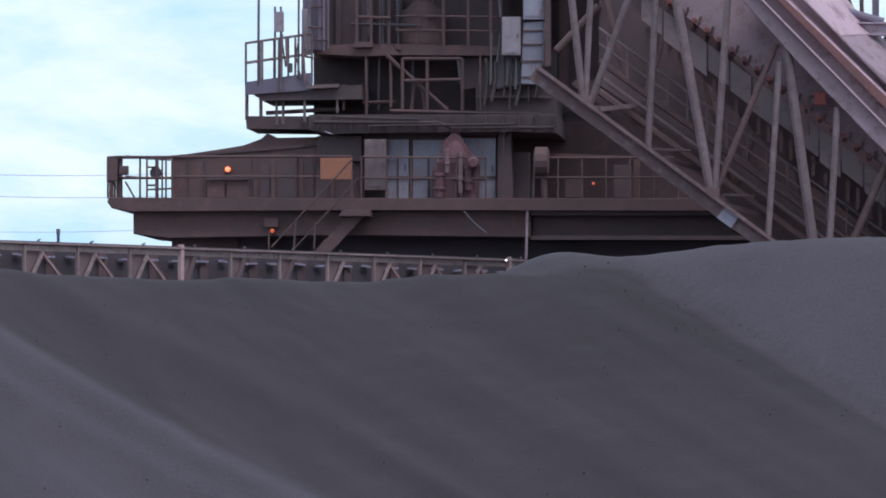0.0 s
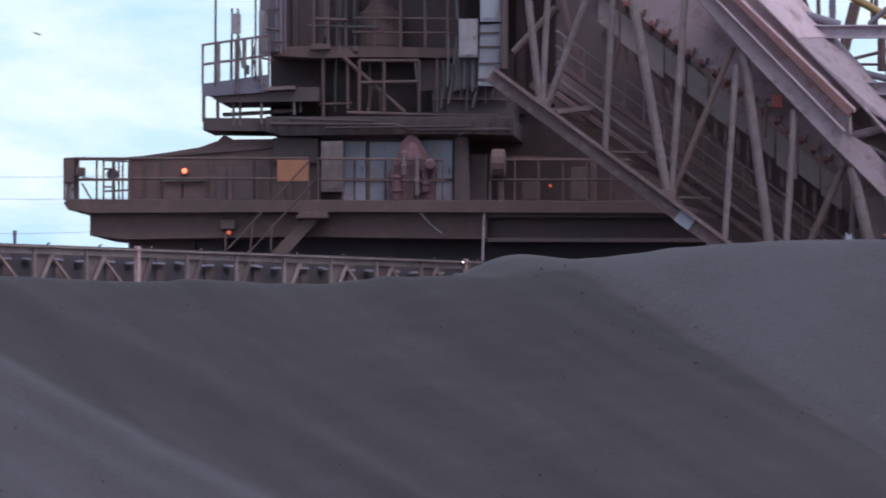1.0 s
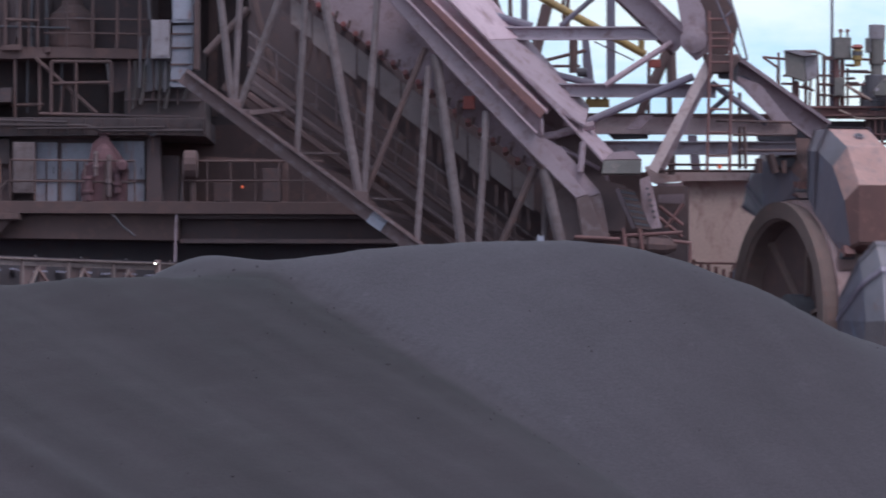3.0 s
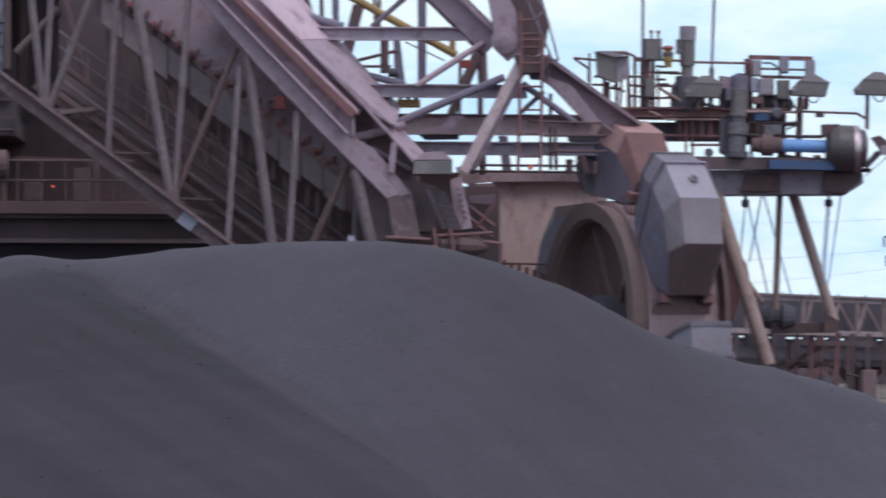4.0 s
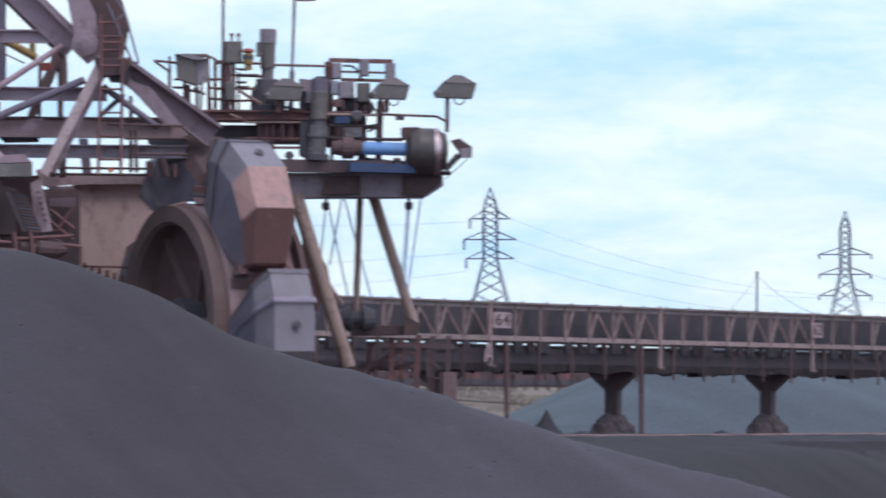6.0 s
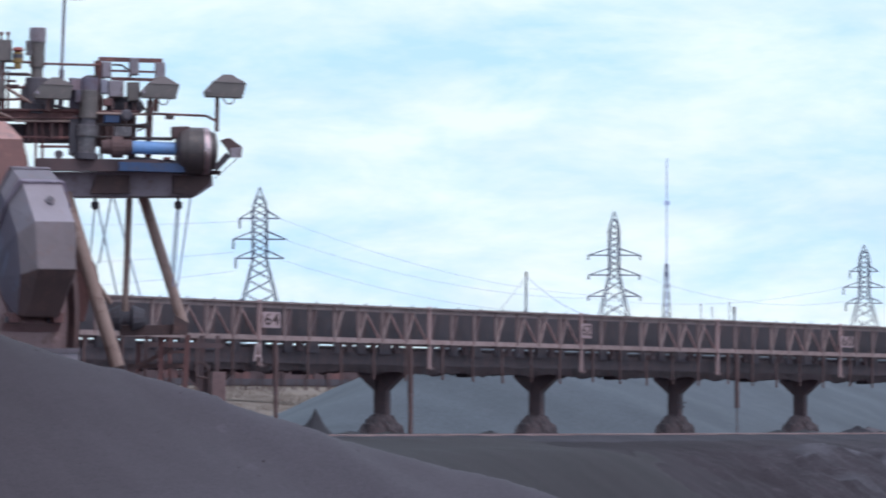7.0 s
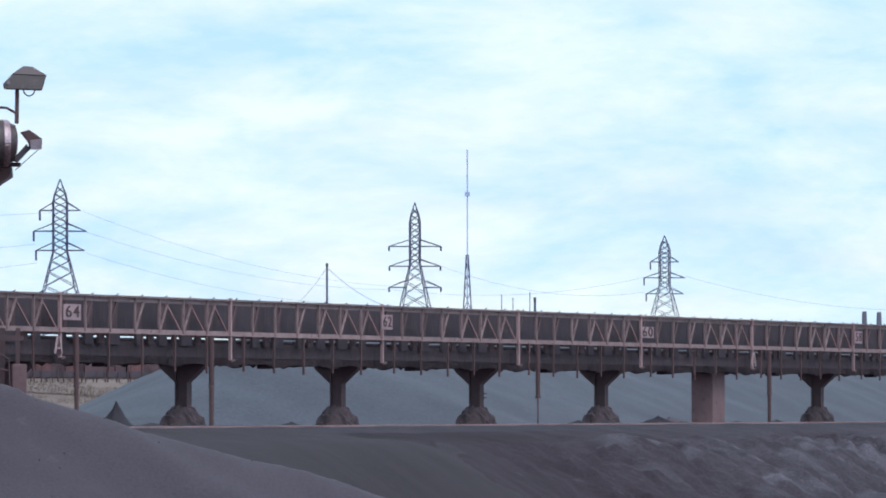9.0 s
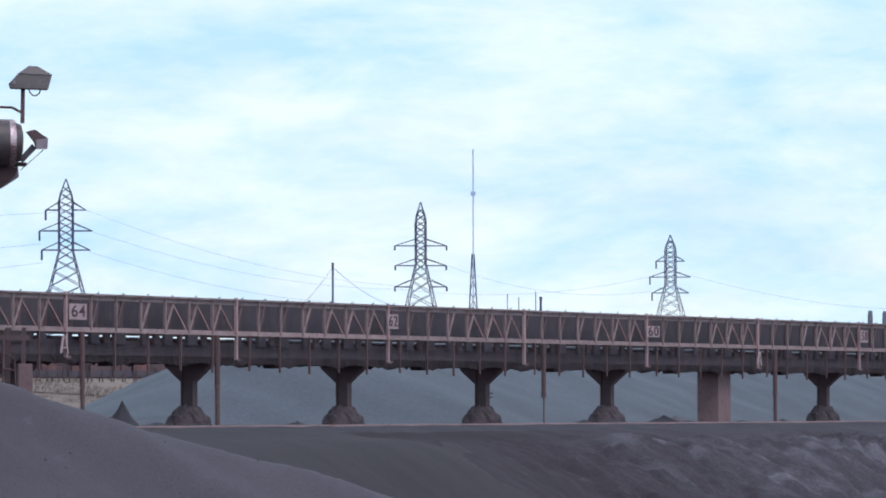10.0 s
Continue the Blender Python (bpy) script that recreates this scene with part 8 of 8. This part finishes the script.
bars("brace", legs, M_COLUMN, [((13.01, 183.50, 2.70), (15.19, 183.50, 2.67), 0.14, 0.1), ((13.43, 183.50, 2.25), (14.55, 183.50, 1.45), 0.08, 0.08)], 0.1, 0.1)
plates("pier", legs, M_CONCRETE, [[(14.83, 183.00, 1.93), (15.23, 183.00, 1.93), (15.23, 183.00, 0.81), (14.83, 183.00, 0.81)]], 0.5, 0.02)
tubes("hoop_rail", legs, M_BROWN, [((14.27, 181.50, 1.29), (14.27, 181.50, 2.11)), ((14.27, 181.50, 2.11), (14.36, 181.50, 2.20)), ((14.36, 181.50, 2.20), (14.60, 181.50, 2.05)), ((14.60, 181.50, 2.05), (14.63, 181.50, 1.13)), ((14.27, 181.50, 1.79), (14.61, 181.50, 1.73))], 0.026)
ropes = [((11.34, 180.00, 6.64), (11.25, 181.00, 5.14)), ((11.37, 180.00, 6.64), (12.01, 181.00, 4.05)), ((11.85, 181.00, 6.80), (11.50, 181.00, 4.91)), ((11.90, 181.00, 6.80), (12.66, 181.00, 4.02)), ((13.61, 180.00, 6.58), (13.53, 181.00, 4.60)), ((14.06, 181.00, 6.81), (13.65, 181.00, 4.00)), ((13.67, 180.00, 6.58), (13.56, 181.00, 3.96))]
for a, b in ropes:
    own = thing("wire_rope", a, "thin steel wire rope hanging from the platform", "rope", "hanging ropes")
    one("strand", lambda bm: tube(bm, a, b, 0.022, 6), M_CABLE, own)
for c in ((11.33, 180.00, 6.76), (13.64, 180.00, 6.77)):
    own = thing("rope_hook", c, "black hook block under the platform", "hook", "hook blocks")
    p = V(c)
    one("swivel", lambda bm: tube(bm, p, p - V(0, 0, 0.12), 0.04, 8), M_DARK, own)
    one("block", lambda bm: lathe(bm, p - V(0, 0, 0.12), p - V(0, 0, 0.36), [(0, 0.05), (0.2, 0.11), (0.8, 0.11), (1, 0.05)], 10), M_DARK, own)

# ---- the bucket wheel ----
HUB = V((7.22, 178.00, 3.32))
FACE = radians(68.5)
AXIS = Vector((-math.sin(FACE), -math.cos(FACE), 0))
LEAD = Vector((math.cos(FACE), -math.sin(FACE), 0))
wheel = thing("bucket_wheel", (0, 0, 0), "huge rusty bucket wheel digging into the ore pile", "bucket wheel")


def on_wheel(angle, radius, across):
    """A point of the wheel in its own space: x towards the pile, z up at rest, the axle along y."""
    a = radians(angle)
    return Vector((math.cos(a) * radius, -across, math.sin(a) * radius))


def ring(bm, section, n=48):
    """A closed ring with the given section of (radius, across)."""
    loops = [[bm.verts.new(on_wheel(360 * i / n, r, y)) for r, y in section] for i in range(n)]
    k = len(section)
    for i in range(n):
        a, b = loops[i], loops[(i + 1) % n]
        for j in range(k):
            bm.faces.new((a[j], b[j], b[(j + 1) % k], a[(j + 1) % k]))


one("rim", lambda bm: ring(bm, [(3.10, 0.36), (3.08, -0.15), (2.70, -0.95), (2.58, -0.95), (2.62, 0.28), (2.70, 0.36)]), M_WHEEL, wheel, "broad rust-brown rim")
one("rim_flange", lambda bm: ring(bm, [(3.14, 0.40), (3.14, 0.30), (2.70, 0.30), (2.70, 0.40)]), M_WHEEL, wheel)
one("cone_plate", lambda bm: ring(bm, [(2.64, -0.22), (0.55, -0.52), (0.55, -0.64), (2.64, -0.34)]), M_BROWN, wheel, "brown dusty cone plate")
one("hub", lambda bm: ring(bm, [(0.62, 0.1), (0.62, -1.0), (0.05, -1.0), (0.05, 0.15)], 20), M_DARK, wheel)
for i in range(6):
    a = 60 * i + 4
    one("spoke", lambda bm: bar(bm, on_wheel(a, 0.5, -0.44), on_wheel(a, 2.64, -0.15), 0.10, 0.14, (0, 1, 0)), M_WHEEL, wheel)
one("drum_shell", lambda bm: ring(bm, [(3.20, -0.05), (3.20, -2.15), (3.05, -2.15), (3.05, -0.05)]), M_DRUM, wheel, "pale rust drum between the buckets")
one("rear_flange", lambda bm: ring(bm, [(3.62, -2.10), (3.62, -2.25), (2.7, -2.25), (2.7, -2.10)]), M_BROWN, wheel)

# A bucket from its cutting lip to its tail: for each station the angle and radius of the outer plate, the shoulder and the foot of the
# side plate, and how far each lies from the bucket's middle plane.
MIDDLE = -0.95
STATIONS = [((17.5, 5.14, 0.56), (14, 4.62, 0.86), (3, 3.52, 1.04)),
            ((8, 5.38, 0.58), (5, 4.80, 0.90), (-7, 3.34, 1.04)),
            ((-6.5, 5.44, 0.58), (-7, 4.84, 0.87), (-15, 3.28, 0.94)),
            ((-20, 5.12, 0.56), (-20, 4.52, 0.80), (-24, 3.27, 0.84)),
            ((-34, 4.05, 0.48), (-33.5, 3.78, 0.62), (-32, 3.25, 0.62))]


def bucket(angle, rusty, scraped):
    """A bucket of five bent plates, open towards the way that the wheel turns."""
    def loop(st, out=0.0):
        o, h, f = st
        left = [on_wheel(angle + p[0], p[1] + out, MIDDLE + (p[2] + out)) for p in (f, h, o)]
        right = [on_wheel(angle + p[0], p[1] + out, MIDDLE - (p[2] + out)) for p in (o, h, f)]
        return left + right

    def plating(rows, cols, close=False):
        def make(bm):
            vs = [[bm.verts.new(p) for p in loop(st)] for st in rows]
            for a, b in zip(vs, vs[1:]):
                for j in cols:
                    bm.faces.new((a[j], b[j], b[j + 1], a[j + 1]))
            if close:
                bm.faces.new(vs[-1])
            bmesh.ops.delete(bm, geom=[v for v in bm.verts if not v.link_faces], context="VERTS")
            bmesh.ops.solidify(bm, geom=bm.faces[:], thickness=0.05)
        return make

    outer, sides = (1, 2, 3), (0, 4)
    body = one("bucket", plating(STATIONS[:2], outer), M_BUCKET, wheel, "faceted grey steel bucket with a worn lip")
    one("face_plate", plating(STATIONS[1:3], (2,)), M_BUCKET_RUST if scraped else M_BUCKET_PALE, body)
    for j in (1, 3):
        one("shoulder_plate", plating(STATIONS[1:3], (j,)), M_BUCKET, body)
    one("back_plate", plating(STATIONS[2:4], outer), M_BUCKET_RUST if rusty else M_LIP, body)
    one("tail_plate", plating(STATIONS[3:], outer, True), M_TAIL if rusty else M_BROWN, body, "dark rust-brown tail plate")
    for j in sides:
        one("side_plate", plating(STATIONS, (j,)), M_BUCKET_SIDE, body, "blue-black scoured side plate")

    def strip(lead, lag, out):
        def make(bm):
            def between(k):
                p, q = loop(STATIONS[0], out), loop(STATIONS[1], out)
                return [bm.verts.new(u.lerp(v, k)) for u, v in zip(p, q)]
            a, b = between(lead), between(lag)
            for j in range(5):
                bm.faces.new((a[j], b[j], b[j + 1], a[j + 1]))
            bmesh.ops.solidify(bm, geom=bm.faces[:], thickness=0.05)
        return make

    one("band", strip(0.90, 1.06, 0.05), M_BAND if not rusty else M_BUCKET_PALE, body, "pale worn wear band")
    one("lip_edge", strip(-0.02, 0.12, 0.03), M_BUCKET_PALE, body)
    one("shackle_hole", lambda bm: tube(bm, on_wheel(angle + 1, 5.3, MIDDLE - 0.05), on_wheel(angle + 1, 5.47, MIDDLE - 0.05), 0.085, 10), M_DARK, body)
    one("hole_ring", lambda bm: tube(bm, on_wheel(angle + 1, 5.3, MIDDLE - 0.05), on_wheel(angle + 1, 5.445, MIDDLE - 0.05), 0.13, 12), M_BUCKET, body)
    def heel(bm):
        rows = [[bm.verts.new(on_wheel(angle + d, r, MIDDLE + u)) for u in (-0.85, -0.7, 0.7, 0.85)] for d, r in ((-33, 3.34), (-37, 3.40), (-41, 3.26))]
        for a, b in zip(rows, rows[1:]):
            for j in range(3):
                bm.faces.new((a[j], b[j], b[j + 1], a[j + 1]))
        bmesh.ops.solidify(bm, geom=bm.faces[:], thickness=0.07)

    one("heel_plate", heel, M_DRUM, body, "pale dusty hinge plate")
    for u in (-0.62, 0.62):
        one("foot_lug", lambda bm: bar(bm, on_wheel(angle - 34.5, 3.30, MIDDLE + u), on_wheel(angle - 34.5, 3.70, MIDDLE + u), 0.26, 0.3), M_RUST, body)
        one("lug_pin", lambda bm: tube(bm, on_wheel(angle - 35.5, 3.45, MIDDLE + u - 0.2), on_wheel(angle - 35.5, 3.45, MIDDLE + u + 0.2), 0.09, 8), M_DARK, body)


for i in range(6):
    bucket(60 * i - 1.5 * (i % 2), i % 2 == 1, i == 1)

SPIN, PHASE = 37.5, 23.2


def wheel_pose(t):
    turn = Matrix((LEAD, -AXIS, Vector((0, 0, 1)))).transposed().to_4x4()
    return Matrix.Translation(HUB) @ turn @ Matrix.Rotation(-radians(PHASE + SPIN * (t - 3.5)), 4, "Y")


# ---- a pale scrap behind the pile's crest ----
scrap = thing("scrap_sheet", (0.35, 172.00, 5.04), "small torn white sheet stuck behind the pile's crest", "scrap")
one("sheet", lambda bm: slab(bm, [(0.26, 172.00, 5.04), (0.31, 172.00, 5.43), (0.38, 172.00, 5.34), (0.46, 172.00, 5.40), (0.49, 172.00, 5.04)], 0.02), M_WHITE, scrap)
one("fold", lambda bm: slab(bm, [(0.46, 171.90, 5.04), (0.52, 171.90, 5.27), (0.61, 171.90, 5.04)], 0.02), M_SIGN, scrap)

# ---- a small bird ----
bird = thing("bird", (0, 0, 0), "small grey bird flying past the tower", "bird")


def feathered(name, material, build):
    return one(name, build, material, bird)


feathered("body", M_GREY, lambda bm: lathe(bm, (0.09, 0, -0.01), (-0.08, 0, 0.01), [(0, 0.008), (0.25, 0.026), (0.6, 0.03), (0.9, 0.02), (1.0, 0.012)], 10))
feathered("head", M_GREY, lambda bm: lathe(bm, (-0.07, 0, 0.012), (-0.135, 0, 0.014), [(0, 0.014), (0.3, 0.021), (0.6, 0.016), (0.72, 0.006), (1.0, 0.001)], 8))
feathered("tail", M_GREY, lambda bm: slab(bm, [(0.08, -0.012, -0.012), (0.16, -0.025, -0.018), (0.16, -0.025, -0.012), (0.08, -0.012, -0.004)], 0.05))


def wing(bm, side):
    pts = [(-0.04, 0.0), (-0.045, 0.06), (-0.015, 0.12), (0.045, 0.15), (0.02, 0.08), (0.035, 0.0)]
    up = [bm.verts.new((x, side * y, 0.004)) for x, y in pts]
    low = [bm.verts.new((x, side * y, -0.004)) for x, y in pts]
    bm.faces.new(up), bm.faces.new(low[::-1])
    for i in range(6):
        bm.faces.new((up[i], low[i], low[(i + 1) % 6], up[(i + 1) % 6]))


wings = [(side, feathered("wing", M_GREY, lambda bm: wing(bm, side))) for side in (-1, 1)]
BIRD_A, BIRD_B = V((-18.70, 180.00, 9.80)), V((-22.18, 180.00, 11.22))


def bird_pose(t):
    return Matrix.Translation(BIRD_A.lerp(BIRD_B, (t - 0.5) / 0.5)) @ Matrix.Rotation(radians(14), 4, "Y") @ Matrix.Rotation(radians(-12), 4, "Z")


def motions():
    walk(wheel, [(t, wheel_pose(t)) for t in range(11)])
    walk(bird, [(t, bird_pose(t)) for t in (0, 2.5, 5, 7.5, 10)])
    for side, ob in wings:
        walk(ob, [(k / 10, Matrix.Rotation(side * radians(35 * math.sin(2.2 * k)), 4, "X")) for k in range(101)])


motions()
